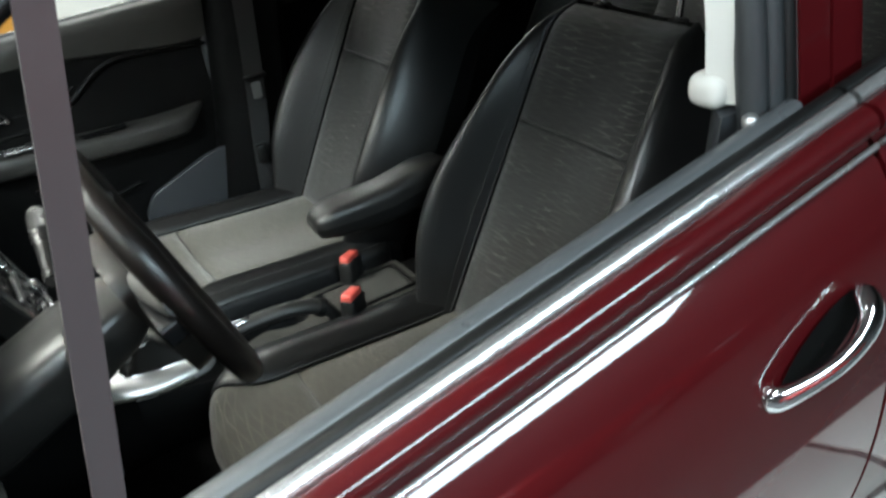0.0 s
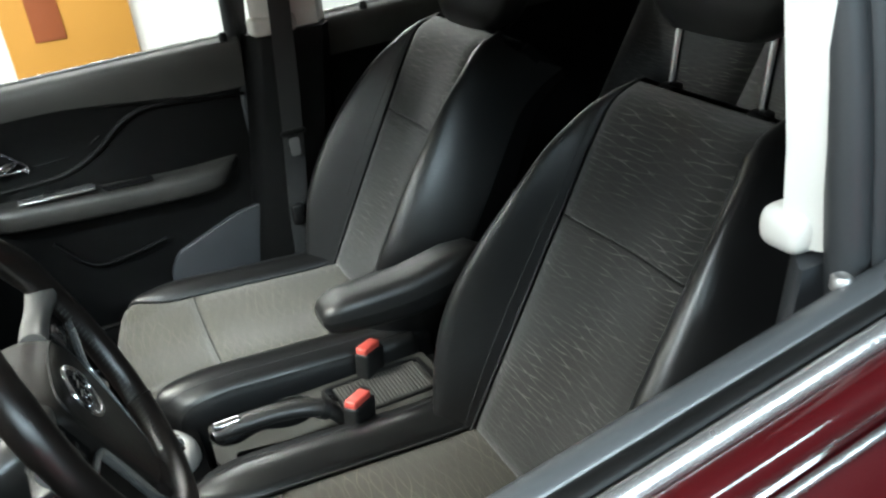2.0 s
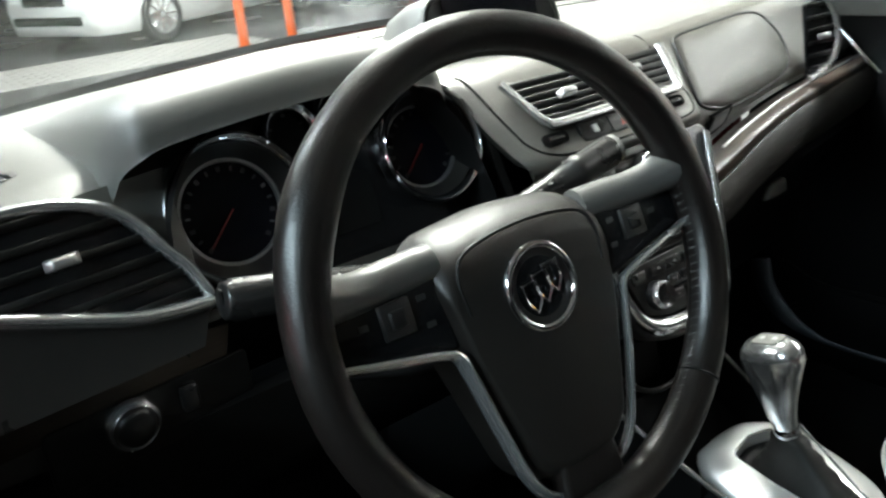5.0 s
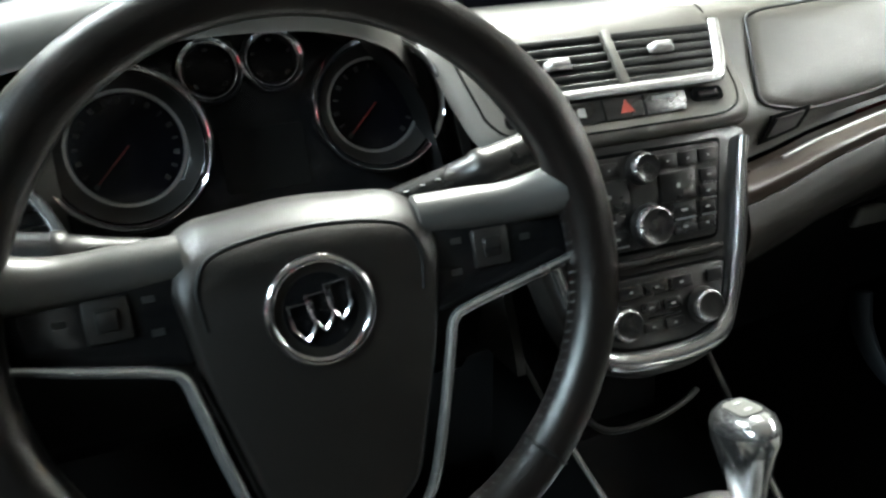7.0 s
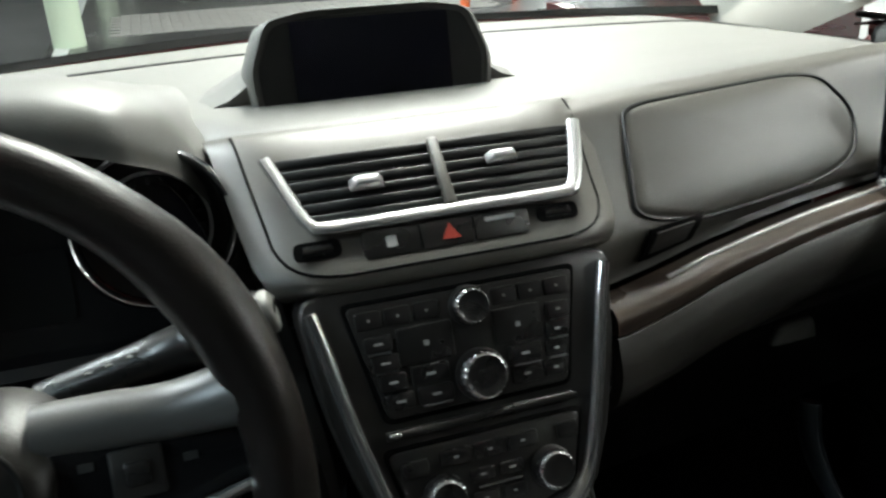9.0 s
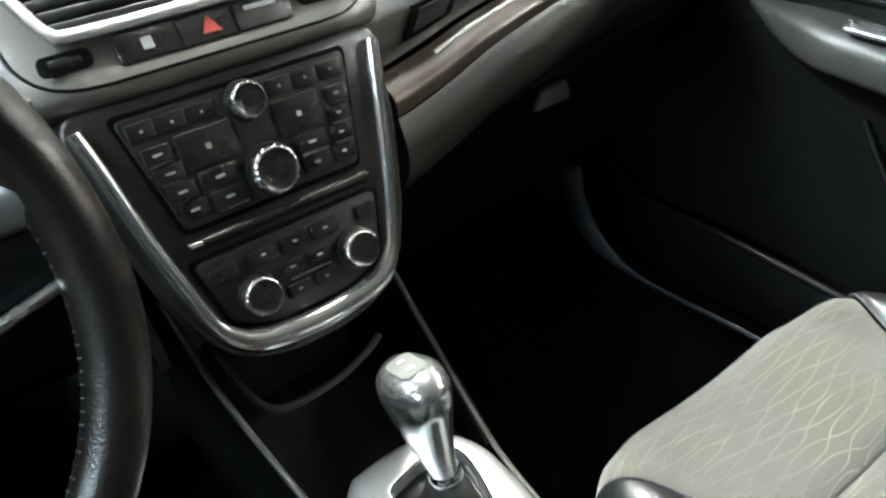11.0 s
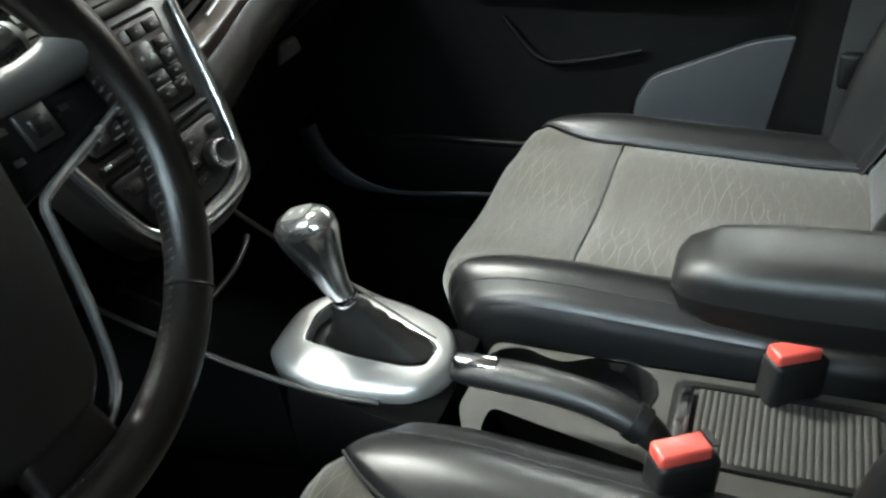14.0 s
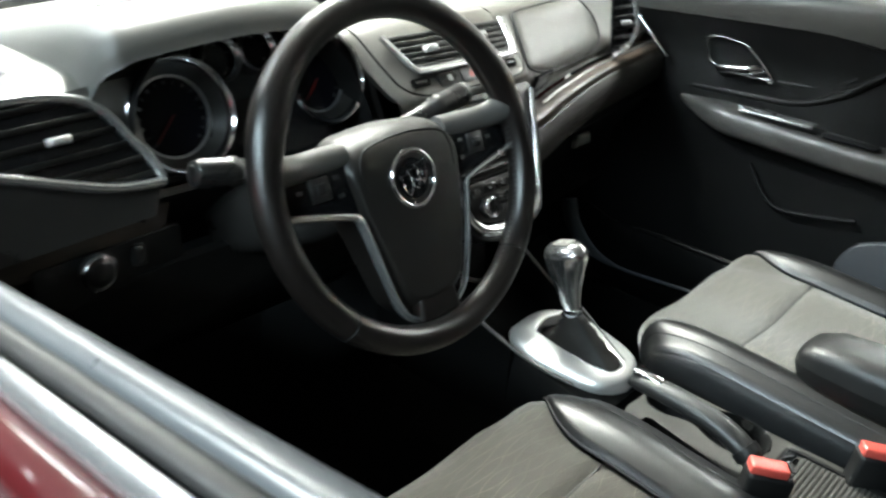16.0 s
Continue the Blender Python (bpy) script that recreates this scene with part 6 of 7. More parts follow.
prism(b, rounded([(-0.106, -0.054), (0.106, -0.054), (0.111, 0.0), (0.094, 0.040), (0.058, 0.046), (-0.058, 0.046), (-0.094, 0.040), (-0.111, 0.0)], 0.010), 0.003, SP @ Matrix.Translation((0, 0, 0.0105)))
part("screen_frame", b, BLACK, cowl, "black frame of the screen")
b = B()
prism(b, rounded([(-0.077, -0.043), (0.077, -0.043), (0.077, 0.043), (-0.077, 0.043)], 0.003), 0.0015, SP @ Matrix.Translation((0, 0, 0.0138)))
part("screen", b, SCREEN, cowl, "switched-off black screen")

for k in (-1, 1):
    b = B()
    loft(b, [[Vector((k * x, y, z)) for x, z in sec] for y, sec in ((0.482, ((0.090, 1.105), (0.104, 1.150), (0.118, 1.140), (0.138, 1.127), (0.168, 1.118))), (0.52, ((0.08, 1.105), (0.100, 1.158), (0.120, 1.144), (0.142, 1.129), (0.174, 1.1165))),
                                                          (0.58, ((0.06, 1.10), (0.085, 1.150), (0.108, 1.139), (0.132, 1.126), (0.160, 1.113))), (0.66, ((0.03, 1.09), (0.05, 1.116), (0.07, 1.113), (0.09, 1.110), (0.11, 1.106))))])
    part("cowl_foot", b, DASH, cowl, "flared foot of the cowl")

# radio and climate stack
ST = basis((0, 0.2537, 1.067), (1, 0, 0), (0, 0.44, 1))
b = B()
prism(b, rounded([(-0.130, -0.034), (-0.118, -0.120), (-0.098, -0.200), (-0.075, -0.240), (-0.03, -0.256), (0.03, -0.256), (0.075, -0.240), (0.098, -0.200), (0.118, -0.120), (0.130, -0.034)], 0.02), 0.04, ST, 0.003, z0=-0.040)
stack = part("stack_panel", b, STACKM, dash, "black centre stack panel")
U = [(-0.120, -0.046), (-0.113, -0.075), (-0.103, -0.125), (-0.093, -0.165), (-0.083, -0.200), (-0.070, -0.222), (-0.048, -0.2345), (0.0, -0.239), (0.048, -0.2345), (0.070, -0.222), (0.083, -0.200), (0.093, -0.165), (0.103, -0.125), (0.113, -0.075), (0.120, -0.046)]
up = path([(x, y, 0) for x, y in U], 70)
b = B()
tube(b, [ST @ Vector((p.x, p.y, 0.003)) for p in up], [0.0058 + 0.0042 * smooth(-0.205, -0.232, p.y) for p in up], 12)
part("trim_strip", b, POLISHED, stack, "bright U-shaped trim strip")
rad = [(-0.094, -0.047), (-0.074, -0.134), (0.074, -0.134), (0.091, -0.047)]
b = B()
prism(b, rounded([(-0.098, -0.043), (-0.077, -0.138), (0.077, -0.138), (0.095, -0.043)], 0.007), 0.0022, ST, 0.0008)
part("radio_gap", b, GAP_SHADE, stack)
b = B()
prism(b, rounded(rad, 0.006), 0.004, ST, 0.001)
radio = part("radio", b, STACKM, stack, "satin black radio panel")


def knob(u, v, r, parent, name="knob"):
    m = ST @ Matrix.Translation((u, v, 0.004))
    b = B()
    lathe(b, [(r, 0.0), (r, 0.004), (r * 0.93, 0.0095), (r * 0.70, 0.0100)], m, 40, False)
    k = part(name, b, BUTTON, parent, "rotary knob with a fluted bright ring")
    b = B()
    rings = []
    for q, h, ridge in ((0.95, 0.0085, 0.4), (0.93, 0.0115, 1), (0.88, 0.0138, 1.2), (0.80, 0.0150, 0.8), (0.75, 0.0150, 0)):
        rings.append([Vector((r * (q - ridge * 0.05 * (j % 4 < 2)) * math.cos(2 * math.pi * j / 88), r * (q - ridge * 0.05 * (j % 4 < 2)) * math.sin(2 * math.pi * j / 88), h)) for j in range(88)])
    xf(b, loft(b, rings, False), m)
    part("knob_ring", b, CHROME, k, "fluted chrome ring")
    b = B()
    lathe(b, [(r * 0.78, 0.013), (r * 0.77, 0.0157), (r * 0.66, 0.0146), (r * 0.3, 0.0150), (0.0005, 0.0151)], m, 32, False)
    part("knob_cap", b, BUTTON, k)


def key(u, v, w, h, parent, mark=0.4, bar=False, skew=0.0):
    b = B()
    prism(b, rounded([(-w / 2 + skew, -h / 2), (w / 2 + skew, -h / 2), (w / 2 - skew, h / 2), (-w / 2 - skew, h / 2)], 0.0022, 3), 0.0018, ST @ Matrix.Translation((u, v, 0.004)), 0.0008)
    k = part("button", b, BUTTON, parent)
    if mark:
        b = B()
        prism(b, [(-w * mark * 0.4, -h * 0.07), (w * mark * 0.4, -h * 0.07), (w * mark * 0.4, h * 0.07), (-w * mark * 0.4, h * 0.07)], 0.0004, ST @ Matrix.Translation((u, v, 0.0059)))
        part("mark", b, MARK, k)
    if bar:
        b = B()
        prism(b, [(-w * 0.42, -0.0008), (w * 0.42, -0.0008), (w * 0.42, 0.0008), (-w * 0.42, 0.0008)], 0.0012, ST @ Matrix.Translation((u, v - h * 0.5 - 0.0008, 0.0055)))
        part("light_bar", b, CHROME, k)


knob(0.0, -0.060, 0.0155, radio)
knob(0.002, -0.114, 0.0205, radio)
for i in range(3):
    key(-0.078 + 0.0225 * i, -0.058, 0.0205, 0.0135, radio, 0.12)
    key(0.030 + 0.0225 * i, -0.058, 0.0205, 0.0135, radio, 0.12)
for i in range(4):
    key(-0.0735 + 0.0035 * i, -0.0765 - 0.0150 * i, 0.021, 0.0125, radio, 0.42, i < 3)
    key(0.0735 - 0.0030 * i, -0.0765 - 0.0150 * i, 0.019, 0.0125, radio, 0.25, i < 3)
key(-0.037, -0.082, 0.044, 0.028, radio, 0.12)
key(0.038, -0.082, 0.040, 0.028, radio, 0.12)
key(-0.037, -0.1055, 0.030, 0.0145, radio, 0.3)
key(-0.035, -0.1215, 0.028, 0.0135, radio, 0.3, True)
key(0.041, -0.1055, 0.028, 0.0145, radio, 0.3, True)
key(0.040, -0.1215, 0.026, 0.0135, radio, 0.25)
b = B()
tube(b, [ST @ Vector((x, -0.146 + 0.0 * x, 0.004)) for x in lin(-0.078, 0.078, 8)], 0.0035, 8)
part("slot_lip", b, BUTTON, stack)
b = B()
rbox(b, (0, 0, 0), (0.010, 0.004, 0.004), 0.0015)
xf(b, b.verts, ST @ Matrix.Translation((-0.072, -0.1455, 0.0065)))
part("slot_stud", b, SATIN, stack)
b = B()
prism(b, rounded([(-0.084, -0.156), (-0.069, -0.217), (-0.031, -0.230), (0.031, -0.230), (0.069, -0.217), (0.084, -0.156)], 0.009), 0.0016, ST, 0.0006)
part("climate_gap", b, GAP_SHADE, stack)
b = B()
prism(b, rounded([(-0.080, -0.160), (-0.066, -0.214), (-0.030, -0.226), (0.030, -0.226), (0.066, -0.214), (0.080, -0.160)], 0.008), 0.003, ST, 0.001)
clim = part("climate_panel", b, STACKM, stack, "satin black climate panel")
knob(-0.042, -0.199, 0.0170, clim)
knob(0.0475, -0.198, 0.0170, clim)
for i in range(3):
    key(-0.028 + 0.0275 * i, -0.172, 0.0260, 0.0125, clim, 0.18)
key(-0.061, -0.174, 0.022, 0.012, clim, 0.0)
key(0.066, -0.172, 0.018, 0.012, clim, 0.0)
for i in range(2):
    key(-0.009 + 0.024 * i, -0.190, 0.020, 0.010, clim, 0.3)
    key(-0.009 + 0.024 * i, -0.2085, 0.020, 0.010, clim, 0.2)
b = B()
prism(b, [(-0.018, -0.0009), (0.018, -0.0009), (0.018, 0.0009), (-0.018, 0.0009)], 0.001, ST @ Matrix.Translation((0.004, -0.1993, 0.005)))
part("light_bar", b, CHROME, clim)
# pocket under the stack, its shade given by near-black colour
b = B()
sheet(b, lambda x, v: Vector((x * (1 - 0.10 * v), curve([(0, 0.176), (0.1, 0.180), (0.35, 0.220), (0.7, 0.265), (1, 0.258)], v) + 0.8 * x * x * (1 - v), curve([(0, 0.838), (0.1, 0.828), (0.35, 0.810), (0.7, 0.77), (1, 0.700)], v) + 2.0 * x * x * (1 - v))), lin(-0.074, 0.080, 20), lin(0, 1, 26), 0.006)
part("stack_pocket", b, GAP_SHADE, dash, "open pocket under the climate panel, shade in its near-black")


b = B()
tube(b, path([(-0.062, 0.255, 0.786), (-0.059, 0.200, 0.768), (-0.044, 0.170, 0.762), (0.005, 0.166, 0.764), (0.045, 0.172, 0.771), (0.064, 0.178, 0.777)], 30), 0.0034, 8)
part("tray_lip", b, STACKM, dash, "thin grey lip of the open tray")


# passenger's side of the dashboard
def pface(x, v):
    k = x - 0.21
    y = curve([(0, 0.375), (0.10, 0.353), (0.30, 0.320), (0.47, 0.284), (0.53, 0.288), (0.580, 0.289), (0.605, 0.262), (0.64, 0.251), (0.66, 0.246), (0.78, 0.236), (0.88, 0.245), (1.0, 0.29)], v)
    z = curve([(0, 1.124), (0.10, 1.116), (0.30, 1.070), (0.48, 1.020), (0.58, 0.995), (0.66, 0.972), (0.78, 0.945), (0.88, 0.910), (1.0, 0.875)], v)
    return Vector((x, y + 0.185 * k, z + curve([(-0.06, -0.030), (0.0, -0.020), (0.06, -0.006), (0.2, 0.010), (0.4, 0.012), (0.55, 0.012)], k) * smooth(0.4, 0.7, v)))


b = B()
sheet(b, pface, lin(0.135, 0.735, 40), lin(0, 0.582, 24), 0.012)
face = part("passenger_face", b, TAUPE, dash, "taupe dash face before the passenger")
b = B()
sheet(b, lambda x, v: pface(x, v) + Vector((0, -0.004, 0)), lin(0.140, 0.735, 40), [0.648, 0.655, 0.67, 0.70, 0.74, 0.78, 0.82, 0.86, 0.90, 0.95, 1.0], 0.012)
part("lower_pad", b, ROLL, dash, "grey-brown padded roll")
b = B()
sheet(b, lambda x, v: pface(x, 0.587 + (0.060 + 0.004 * smooth(0.2, 0.6, x)) * v) + Vector((0, -0.002 - 0.005 * math.sin(math.pi * v), 0.002 * math.sin(math.pi * v))), lin(0.142, 0.735, 40), lin(0, 1, 8), 0.008)
part("wood_strip", b, WOOD, dash, "dark wood-grain strip")
# steel bead laid along the wood in place of its gloss highlight
b = B()
tube(b, [pface(x, 0.595) + Vector((0, -0.005, 0.001)) for x in lin(0.210, 0.735, 40)], 0.0024, 8)
part("gloss_bead", b, STEEL, dash, "thin bead drawn as the wood's gloss highlight")
# upper glove lid
lid_pts = rounded([(-0.004, 0.105), (0.25, 0.105), (0.300, 0.30), (0.272, 0.44), (0.18, 0.490), (0.055, 0.485), (-0.022, 0.43)], [0.035, 0.07, 0.10, 0.06, 0.06, 0.03, 0.03], 6)
b = B()
tube(b, [pface(0.205 + u, v) + Vector((0, -0.001, 0.001)) for u, v in lid_pts], 0.0022, 6, True)
part("lid_gap", b, BLACK, dash, "gap round the upper glove lid")
b = B()
rings = []
for k in (0.99, 0.97, 0.94, 0.9, 0.84, 0.76, 0.66, 0.54, 0.40, 0.25, 0.1, 0.01):
    h = 0.0025 + 0.008 * (1 - k ** 2.5) - 0.0025 * smooth(0.95, 0.99, k)
    rings.append([pface(0.205 + 0.15 + (u - 0.15) * k, 0.30 + (v - 0.30) * k) + Vector((0, -0.75 * h, 0.65 * h)) for u, v in lid_pts])
loft(b, rings, False)
part("upper_glove_lid", b, TAUPE, dash, "bulging taupe glove lid")
b = B()
sheet(b, lambda u, v: pface(0.188 + 0.062 * u + 0.006 * v, 0.556 - 0.090 * v) + Vector((0, -0.0025, 0.0018)), lin(0, 1, 10), lin(0, 1, 6), 0.002)
lat = part("latch_recess", b, GAP_SHADE, dash, "dark glove latch")
b = B()
sheet(b, lambda u, v: pface(0.196 + 0.044 * u + 0.005 * v, 0.540 - 0.060 * v) + Vector((0, -0.0040, 0.0028)), lin(0, 1, 10), lin(0, 1, 6), 0.002)
part("latch", b, STACKM, lat)
# lower glove box
b = B()
sheet(b, lambda x, v: Vector((x, 0.29 + 0.12 * (x - 0.21) + 0.03 * math.sin(v * 3) + 0.10 * v, 0.885 - 0.22 * v + 0.04 * (x - 0.2) * (1 - v))), lin(0.145, 0.73, 24), lin(0, 1, 12), 0.014)
gb = part("glove_box", b, BLACK, dash, "black lower glove box")
b = B()
rbox(b, (0.400, 0.302, 0.862), (0.060, 0.014, 0.028), 0.006, None, 2, (0.7, 1))
part("glove_handle", b, TAUPE, gb, "grey glove box handle")
b = B()
tube(b, [Vector((x, 0.270 + 0.13 * (x - 0.21), 0.902 + 0.05 * (x - 0.2))) for x in lin(0.24, 0.62, 16)], 0.004, 6)
part("glove_seam", b, BLACK, gb)
# right end vent
RV = basis((0.535, 0.334, 1.066), (1, -0.08, 0), (0, 0.18, 1))
rv = [(-0.035, -0.055), (0.015, -0.040), (0.034, -0.015), (0.035, 0.020), (0.012, 0.058), (-0.030, 0.052)]
air_vent(dash, RV, rv, (), ((0.0, 0.0),), "right_vent", [(0.010, 0.058), (0.024, 0.044), (0.035, 0.022), (0.036, -0.012), (0.020, -0.040), (-0.008, -0.052), (-0.037, -0.060)], rows=6,
         halfw=lambda y: (curve([(-0.055, -0.033), (0.055, -0.029)], y), curve([(-0.055, -0.02), (-0.040, 0.014), (-0.015, 0.032), (0.020, 0.033), (0.055, 0.012)], y)))

# driver's outer side
def dface(x, v):
    y0 = curve([(-0.76, 0.268), (-0.67, 0.303), (-0.60, 0.323), (-0.54, 0.334), (-0.48, 0.350)], x)
    return Vector((x, y0 + curve([(0, 0.004), (0.06, 0.002), (0.2, -0.006), (0.45, -0.026), (0.55, -0.012), (0.7, 0.022), (1, 0.026)], v), top_z(x, y0) - 0.012 - curve([(0, 0.0), (0.06, 0.006), (0.2, 0.03), (0.45, 0.08), (0.7, 0.15), (1, 0.27)], v)))


b = B()
sheet(b, dface, lin(-0.75, -0.495, 26), lin(0, 1, 24), 0.012)
part("driver_face", b, DASH, dash, "grey dash face beside the driver's door")
LV = basis((-0.610, 0.285, 1.050), (1, 0.10, 0), (0, 0.35, 1))
lv_low = [(-0.115, 0.030), (-0.05, 0.006), (0.0, -0.013), (0.047, -0.030), (0.077, -0.036), (0.112, -0.040)]
lv = lv_low + [(0.104, -0.014), (0.089, 0.010), (0.067, 0.043), (0.033, 0.062), (-0.02, 0.070), (-0.115, 0.072)]
lvp = air_vent(dash, LV, lv, (), ((0.012, 0.026),), "left_vent", [(-0.118, 0.074), (-0.02, 0.073), (0.033, 0.065), (0.067, 0.046), (0.089, 0.012), (0.104, -0.012), (0.113, -0.038)], rows=6,
               halfw=lambda y: (curve([(-0.040, 0.08), (-0.030, 0.047), (-0.013, 0.0), (0.006, -0.05), (0.030, -0.110), (0.075, -0.112)], y), curve([(-0.040, 0.108), (-0.012, 0.100), (0.012, 0.085), (0.046, 0.062), (0.065, 0.028), (0.075, 0.0)], y)))
b = B()
tube(b, [LV @ Vector((x, y - 0.004, 0.011)) for x, y, z in path([(*q, 0) for q in lv_low], 24)], 0.0085, 10, flat=0.7)
part("vent_bar", b, SATIN, lvp, "thick bright bar under the vent")
b = B()
prism(b, [(-0.118, -0.078), (0.095, -0.078), (0.112, -0.046), (0.077, -0.044), (0.047, -0.038), (0.0, -0.021), (-0.05, -0.002), (-0.118, 0.022)], 0.0055, LV)
part("vent_apron", b, STACKM, dash, "dark textured panel under the vent")
b = B()
prism(b, rounded([(-0.13, -0.030), (0.10, -0.030), (0.115, 0.022), (-0.13, 0.022)], 0.008), 0.006, basis((-0.585, 0.297, 0.965), (1, 0.10, 0), (0, 0.05, 1)), 0.002)
part("wood_strip", b, WOOD, dash, "dark wood-grain strip")
b = B()
prism(b, rounded([(-0.085, -0.032), (0.10, -0.028), (0.10, 0.028), (-0.085, 0.030)], 0.008), 0.006, basis((-0.565, 0.296, 0.915), (1, 0.10, 0), (0, 0.0, 1)), 0.002)
lsw = part("light_switch_panel", b, BLACK, dash, "black light switch panel")
m = basis((-0.580, 0.288, 0.922), (1, 0.10, 0), (0, 0, 1))
b = B()
lathe(b, [(0.023, 0), (0.023, 0.008), (0.020, 0.012), (0.018, 0.010)], m, 32, False)
lk = part("light_knob", b, SATIN, lsw, "chrome-ringed light knob")
b = B()
lathe(b, [(0.0185, 0.0), (0.018, 0.012), (0.014, 0.016), (0.0005, 0.0165)], m, 28, False)
part("knob_cap", b, BUTTON, lk)
b = B()
rbox(b, (-0.528, 0.287, 0.925), (0.016, 0.012, 0.026), 0.004)
part("dimmer", b, BUTTON, lsw)
# knee panel under the wheel
b = B()
sheet(b, lambda x, v: Vector((x, 0.305 + 0.05 * v + 0.10 * smooth(0.4, 1, v), 0.90 - 0.22 * v)), lin(-0.74, -0.09, 16), lin(0, 1, 8), 0.014)
part("knee_panel", b, BLACK, dash)
b = B()
sheet(b, lambda x, v: Vector((x, 0.30 + 0.10 * v, 0.99 - 0.12 * v)), lin(-0.50, -0.11, 10), lin(0, 1, 4), 0.01)
part("column_surround", b, BLACK, dash)
b = B()
sheet(b, lambda x, v: Vector((-0.150 + 0.035 * smooth(0, 1, v) - 0.02 * x, 0.262 + 0.15 * x + 0.07 * (1 - v) - 0.03 * v, 1.105 - 0.30 * v)), lin(0, 1, 8), lin(0, 1, 12), 0.01)
part("stack_cheek", b, STACKM, dash)


# ---- steering wheel ----
WH = basis((-0.3445, 0.0325, 1.0583), (1, 0, 0), (0, math.sin(radians(21.7)), math.cos(radians(21.7))))
wheel = thing("steering_wheel", (-0.344, 0.03, 1.058), "dark leather steering wheel with silver spoke trims", "steering wheel")
b = B()
R0 = 0.1768
tube(b, [WH @ Vector((R0 * math.cos(a), R0 * math.sin(a) * 0.985, 0)) for a in [2 * math.pi * i / 72 for i in range(72)]], [0.0158 + 0.0025 * math.exp(-((math.degrees(2 * math.pi * i / 72) - c) / 14) ** 2) for i in range(72) for c in (30 if i < 18 else 150,)], 18, True)
rim = part("rim", b, WHEEL, wheel, "dark leather rim")
for deg_ in (38, 142, 225, 315):
    b = B()
    a = radians(deg_)
    c = Vector((R0 * math.cos(a), R0 * math.sin(a) * 0.985, 0))
    d = Vector((math.cos(a), math.sin(a), 0))
    tube(b, [WH @ (c + d * 0.0156 * math.cos(t) + Vector((0, 0, 0.0156 * math.sin(t)))) for t in [2 * math.pi * j / 24 for j in range(24)]], 0.0013, 5, True)
    part("rim_seam", b, BLACK, rim)
b = B()
for i in range(150):
    a = radians(100 + 340 * i / 150 + 80)
    tube(b, [WH @ Vector(((R0 - 0.0154) * math.cos(a + s), (R0 - 0.0154) * math.sin(a + s) * 0.985, 0.004 * w)) for s, w in ((-0.006, -1), (0.006, 1))], 0.0006, 4)
tagged(part("stitching", b, STITCH, rim), kind="stuff")
# airbag pad
pad = [(-0.080, 0.005), (-0.085, 0.036), (-0.066, 0.054), (0.0, 0.060), (0.066, 0.054), (0.085, 0.036), (0.080, 0.005), (0.075, -0.030), (0.048, -0.130), (0.026, -0.149), (-0.026, -0.149), (-0.048, -0.130), (-0.075, -0.030)]


def dome(bm, outline, z0, z1, inset, m, n=5):
    rings = []
    c = Vector((0, -0.075))
    for i in range(n + 1):
        t = i / n
        k = 1 - inset * (1 - math.cos(t * math.pi / 2)) * 1.0
        rings.append([m @ Vector((c.x + (p[0] - c.x) * (k + 0.4 * (1 - k)), c.y + (p[1] - c.y) * k, z0 + (z1 - z0) * math.sin(t * math.pi / 2))) for p in outline])
    loft(bm, rings, True)


b = B()
dome(b, rounded(pad, 0.020, 5), -0.052, 0.0, 0.27, WH, 8)
pd = part("airbag_pad", b, TAUPE, wheel, "smooth grey-brown airbag pad")
pd.data.materials[0] = mat("airbag_plastic", (0.0098, 0.0084, 0.0074), 0.38, 0, 0.12, 10, 0.3, 800, spec=0.36)
b = B()
tube(b, [WH @ p for p in path([(-0.063, -0.006, -0.0008), (-0.064, 0.020, -0.0008), (-0.050, 0.036, -0.0010), (0.0, 0.042, -0.0010), (0.050, 0.036, -0.0010), (0.064, 0.020, -0.0008), (0.063, -0.006, -0.0008)], 30)], 0.0015, 8)
part("pad_crease", b, BLACK, pd)
# emblem: a ring with three slanted shields
EM = WH @ Matrix.Translation((0.0, -0.006, -0.0002))
b = B()
tube(b, [EM @ Vector((0.0295 * math.cos(a), 0.0295 * math.sin(a), 0.001)) for a in [2 * math.pi * i / 40 for i in range(40)]], 0.0032, 8, True)
emb = part("emblem", b, CHROME, pd, "round chrome emblem")
b = B()
lathe(b, [(0.026, 0.0), (0.0005, 0.0012)], EM, 32, False)
part("emblem_disc", b, PIANO, pd)
for i in range(3):
    b = B()
    ring = [(-0.0075, 0.009), (0.0055, 0.0105), (0.0065, -0.004), (0.0005, -0.0125), (-0.0065, -0.004)]
    tube(b, [EM @ Vector((x - 0.011 + 0.011 * i, y - 0.004 + 0.0045 * i, 0.0028)) for x, y in ring], 0.0014, 6, True)
    part("shield", b, CHROME, pd, "slanted chrome shield")
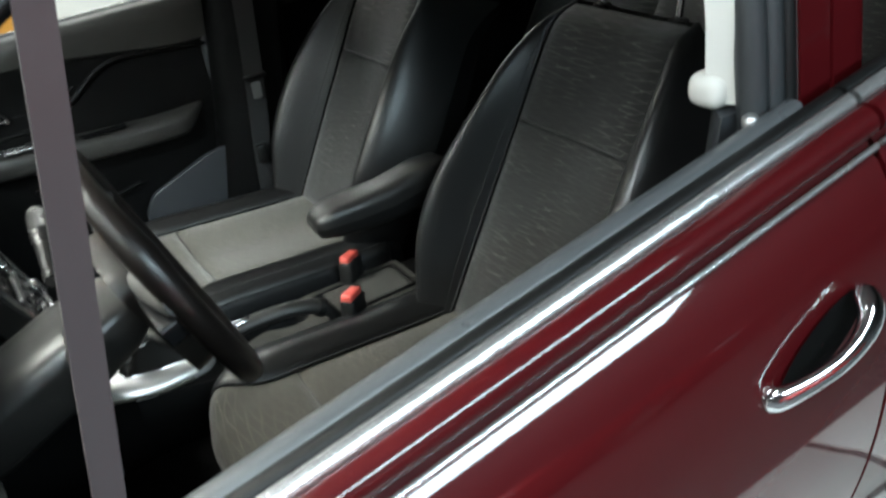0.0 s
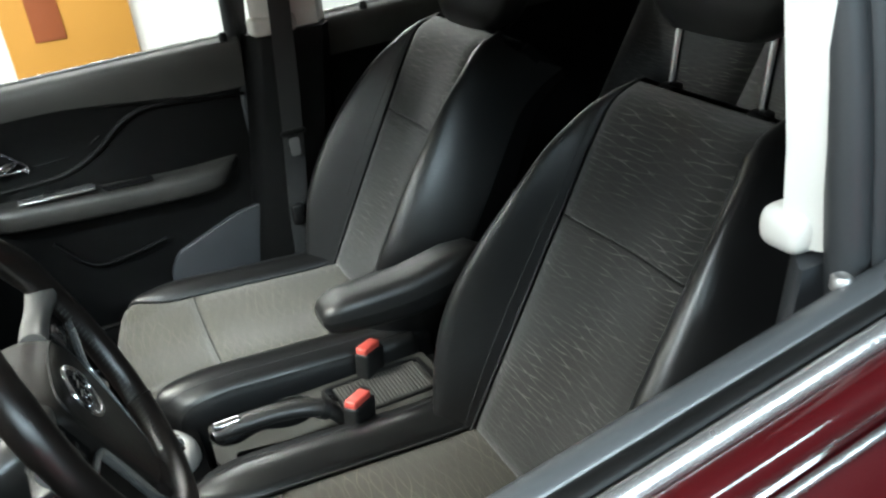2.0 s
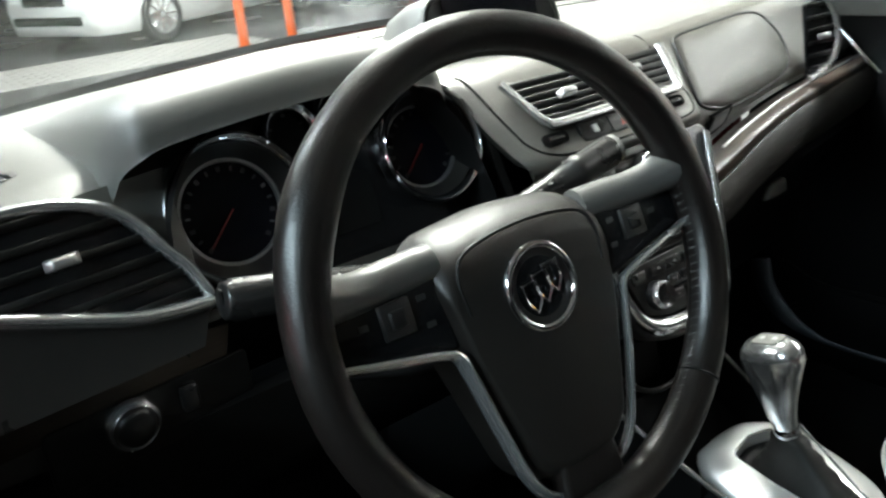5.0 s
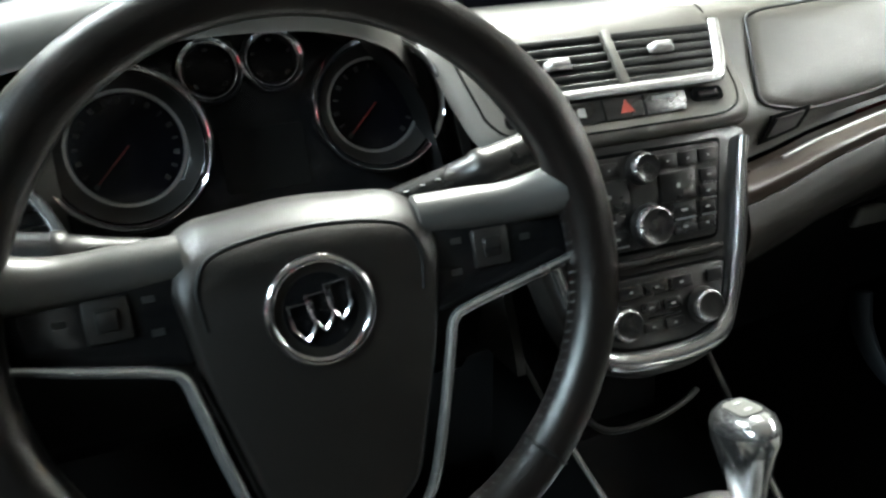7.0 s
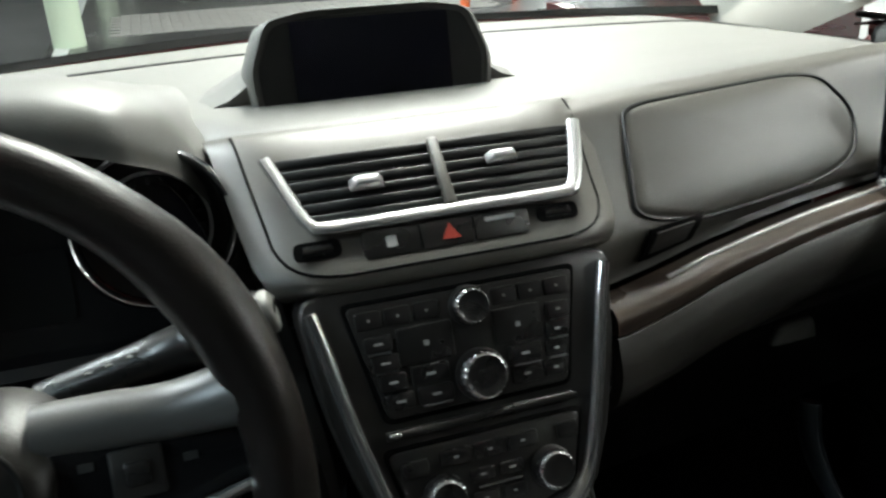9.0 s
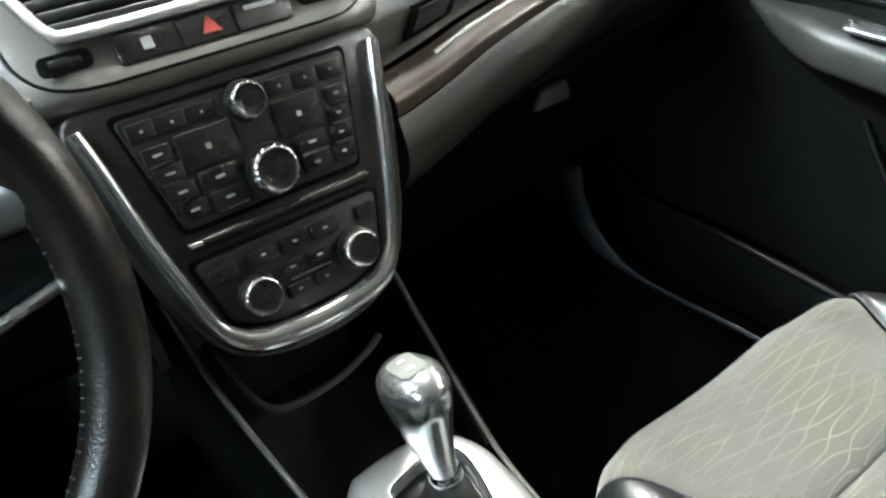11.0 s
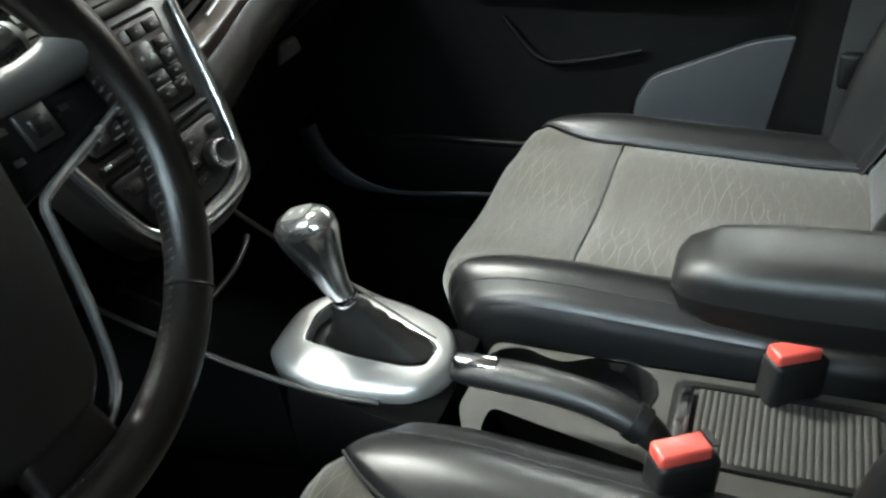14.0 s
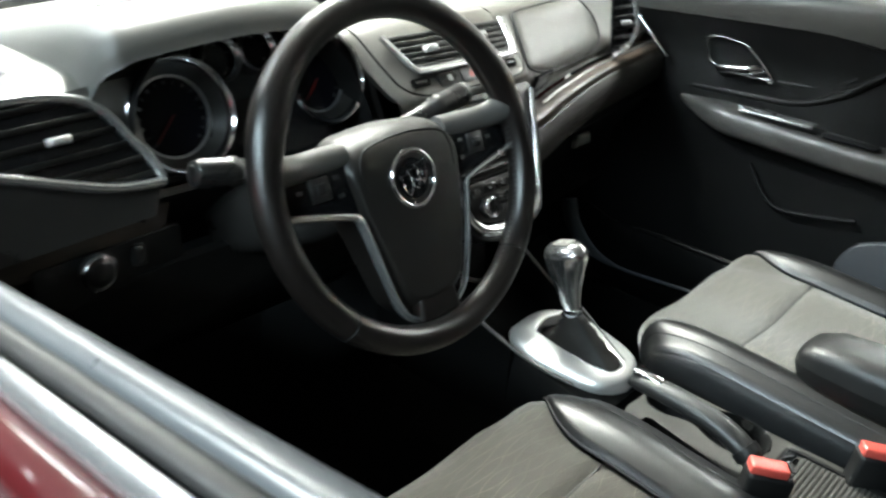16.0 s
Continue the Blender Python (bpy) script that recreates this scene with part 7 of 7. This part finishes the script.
# spokes
# grey well above the pad's: overhead light on the shoulders is in the colour
SPOKE_LIT = mat("spoke_lit_grey", (0.062, 0.060, 0.057), 0.34, 0.0, 0.08, 10, 0.1, 700)
for k in (-1, 1):
    b = B()
    tube(b, [WH @ p for p in path([(k * 0.070, 0.034, -0.022), (k * 0.10, 0.034, -0.020), (k * 0.13, 0.034, -0.016), (k * 0.155, 0.037, -0.009), (k * 0.176, 0.042, -0.001)], 14)], [0.0145] * 5 + [0.0140] * 3 + [0.0145, 0.015, 0.016, 0.017, 0.0175, 0.017], 16)
    part("spoke_shoulder", b, SPOKE_LIT, wheel, "spoke shoulder, its grey raised for overhead light")
    b = B()
    prism(b, rounded([(k * 0.070, -0.026), (k * 0.074, 0.030), (k * 0.122, 0.030), (k * 0.170, 0.022), (k * 0.172, -0.004)][::k], 0.006), 0.028, WH @ Matrix.Translation((0, 0, -0.038)), 0.003)
    sp = part("switch_panel", b, PIANO, wheel, "black switch panel on the spoke")
    b = B()
    rbox(b, (0, 0, 0), (0.024, 0.024, 0.004), 0.0015)
    xf(b, b.verts, WH @ Matrix.Translation((k * 0.112, 0.010, -0.0090)))
    bt = part("switch", b, STACKM, sp, "square rocker switch")
    b = B()
    rbox(b, (0, 0, 0), (0.012, 0.012, 0.004), 0.0015)
    xf(b, b.verts, WH @ Matrix.Translation((k * 0.112, 0.010, -0.0070)))
    part("rocker", b, BUTTON, bt)
    for u, v in ((0.090, 0.017), (0.088, -0.002), (0.136, 0.012)):
        b = B()
        rbox(b, (0, 0, 0), (0.007, 0.004, 0.0006), 0)
        xf(b, b.verts, WH @ Matrix.Translation((k * u, v, -0.0097)))
        part("mark", b, DIM, sp)
    b = B()
    pts = path([(k * 0.172, -0.004, -0.005), (k * 0.13, -0.014, -0.004), (k * 0.092, -0.023, -0.004), (k * 0.080, -0.029, -0.004), (k * 0.075, -0.045, -0.004), (k * 0.064, -0.090, -0.006), (k * 0.050, -0.134, -0.010), (k * 0.030, -0.153, -0.013), (0, -0.158, -0.014)], 40)
    tube(b, [WH @ p for p in pts], 0.0056, 10, flat=0.6)
    part("spoke_trim", b, SATIN, wheel, "satin silver spoke trim")
b = B()
prism(b, rounded([(-0.026, -0.120), (0.026, -0.120), (0.030, -0.160), (-0.030, -0.160)], 0.008), 0.016, WH @ Matrix.Translation((0, 0, -0.018)), 0.005)
part("lower_spoke", b, WHEEL, wheel)

# ---- steering column ----
column_thing = thing("steering_column", (-0.364, 0.20, 0.95), "grey steering column cover with two stalks", "steering column")
b = B()
rings = []
for w, zt, zb, d in ((0.045, 0.030, -0.025, -0.050), (0.060, 0.040, -0.035, -0.075), (0.066, 0.044, -0.045, -0.14), (0.066, 0.040, -0.055, -0.26), (0.062, 0.030, -0.055, -0.34)):
    rings.append([WH @ Vector((w * math.copysign(abs(math.cos(a)) ** 0.6, math.cos(a)), (zt + zb) / 2 + (zt - zb) / 2 * math.copysign(abs(math.sin(a)) ** 0.6, math.sin(a)) - 0.02, d)) for a in [2 * math.pi * j / 24 for j in range(24)]])
loft(b, rings)
part("column_cover", b, STACKM, column_thing)


def stalk(base, tip, r, label, cap_material):
    base, tip = Vector(base), Vector(tip)
    d = tip - base
    b = B()
    tube(b, [base, base + d * 0.45, base + d * 0.62, base + d * 0.64, base + d * 0.70, base + d * 0.72, base + d * 0.97, tip], [r * 0.75, r * 0.85, r * 0.95, r * 1.12, r * 1.12, r * 1.02, r * 1.05, r * 0.9], 16)
    s = part("stalk", b, BUTTON, column_thing, label)
    b = B()
    tube(b, [tip - d * 0.01, tip + d * 0.02, tip + d * 0.03], [r * 0.95, r * 0.92, r * 0.8], 20)
    cap = part("end_cap", b, cap_material, s)
    b = B()
    m = basis(tip + d * 0.031, Vector((0, 0, 1)), d.normalized().cross(Vector((0, 0, 1))))
    rbox(b, (0, 0, 0), (r * 1.2, r * 0.35, 0.001), 0)
    xf(b, b.verts, m)
    part("cap_slot", b, BLACK, cap)
    b = B()
    for i in range(4):
        c = base + d * (0.22 + 0.09 * i) + Vector((0, -r * 0.55, r * 0.68))
        rbox(b, c, (0.004, 0.002, 0.001), 0)
    tagged(part("stalk_print", b, DIM, s), kind="stuff")


stalk((-0.285, 0.145, 1.052), (-0.157, 0.131, 1.089), 0.0138, "grey wiper stalk", DASH)
stalk((-0.405, 0.150, 1.042), (-0.525, 0.150, 1.066), 0.0145, "grey indicator stalk", BUTTON)

# side defroster grille on the pad
DG = basis((-0.625, 0.405, top_z(-0.625, 0.405) + 0.0015), (0.9, 0.35, 0), (-0.35, 0.9, 0))
b = B()
prism(b, rounded([(-0.045, -0.012), (0.045, -0.012), (0.038, 0.012), (-0.038, 0.012)], 0.009), 0.003, DG, 0.001)
grille = part("side_grille", b, BLACK, top, "small dark defroster grille")
for i in range(4):
    b = B()
    rbox(b, (0, 0, 0), (0.003, 0.019, 0.003), 0.0008, seg=1)
    xf(b, b.verts, DG @ Matrix.Translation((-0.024 + 0.016 * i, 0, 0.0035)))
    part("slat", b, STACKM, grille)

# windscreen-side details
b = B()
lathe(b, [(0.010, 0), (0.010, 0.004), (0.006, 0.010), (0.002, 0.0115)], Matrix.Translation((0.03, 0.86, top_z(0.03, 0.86))), 20)
part("sun_sensor", b, BLACK, dash, "small dark light sensor")
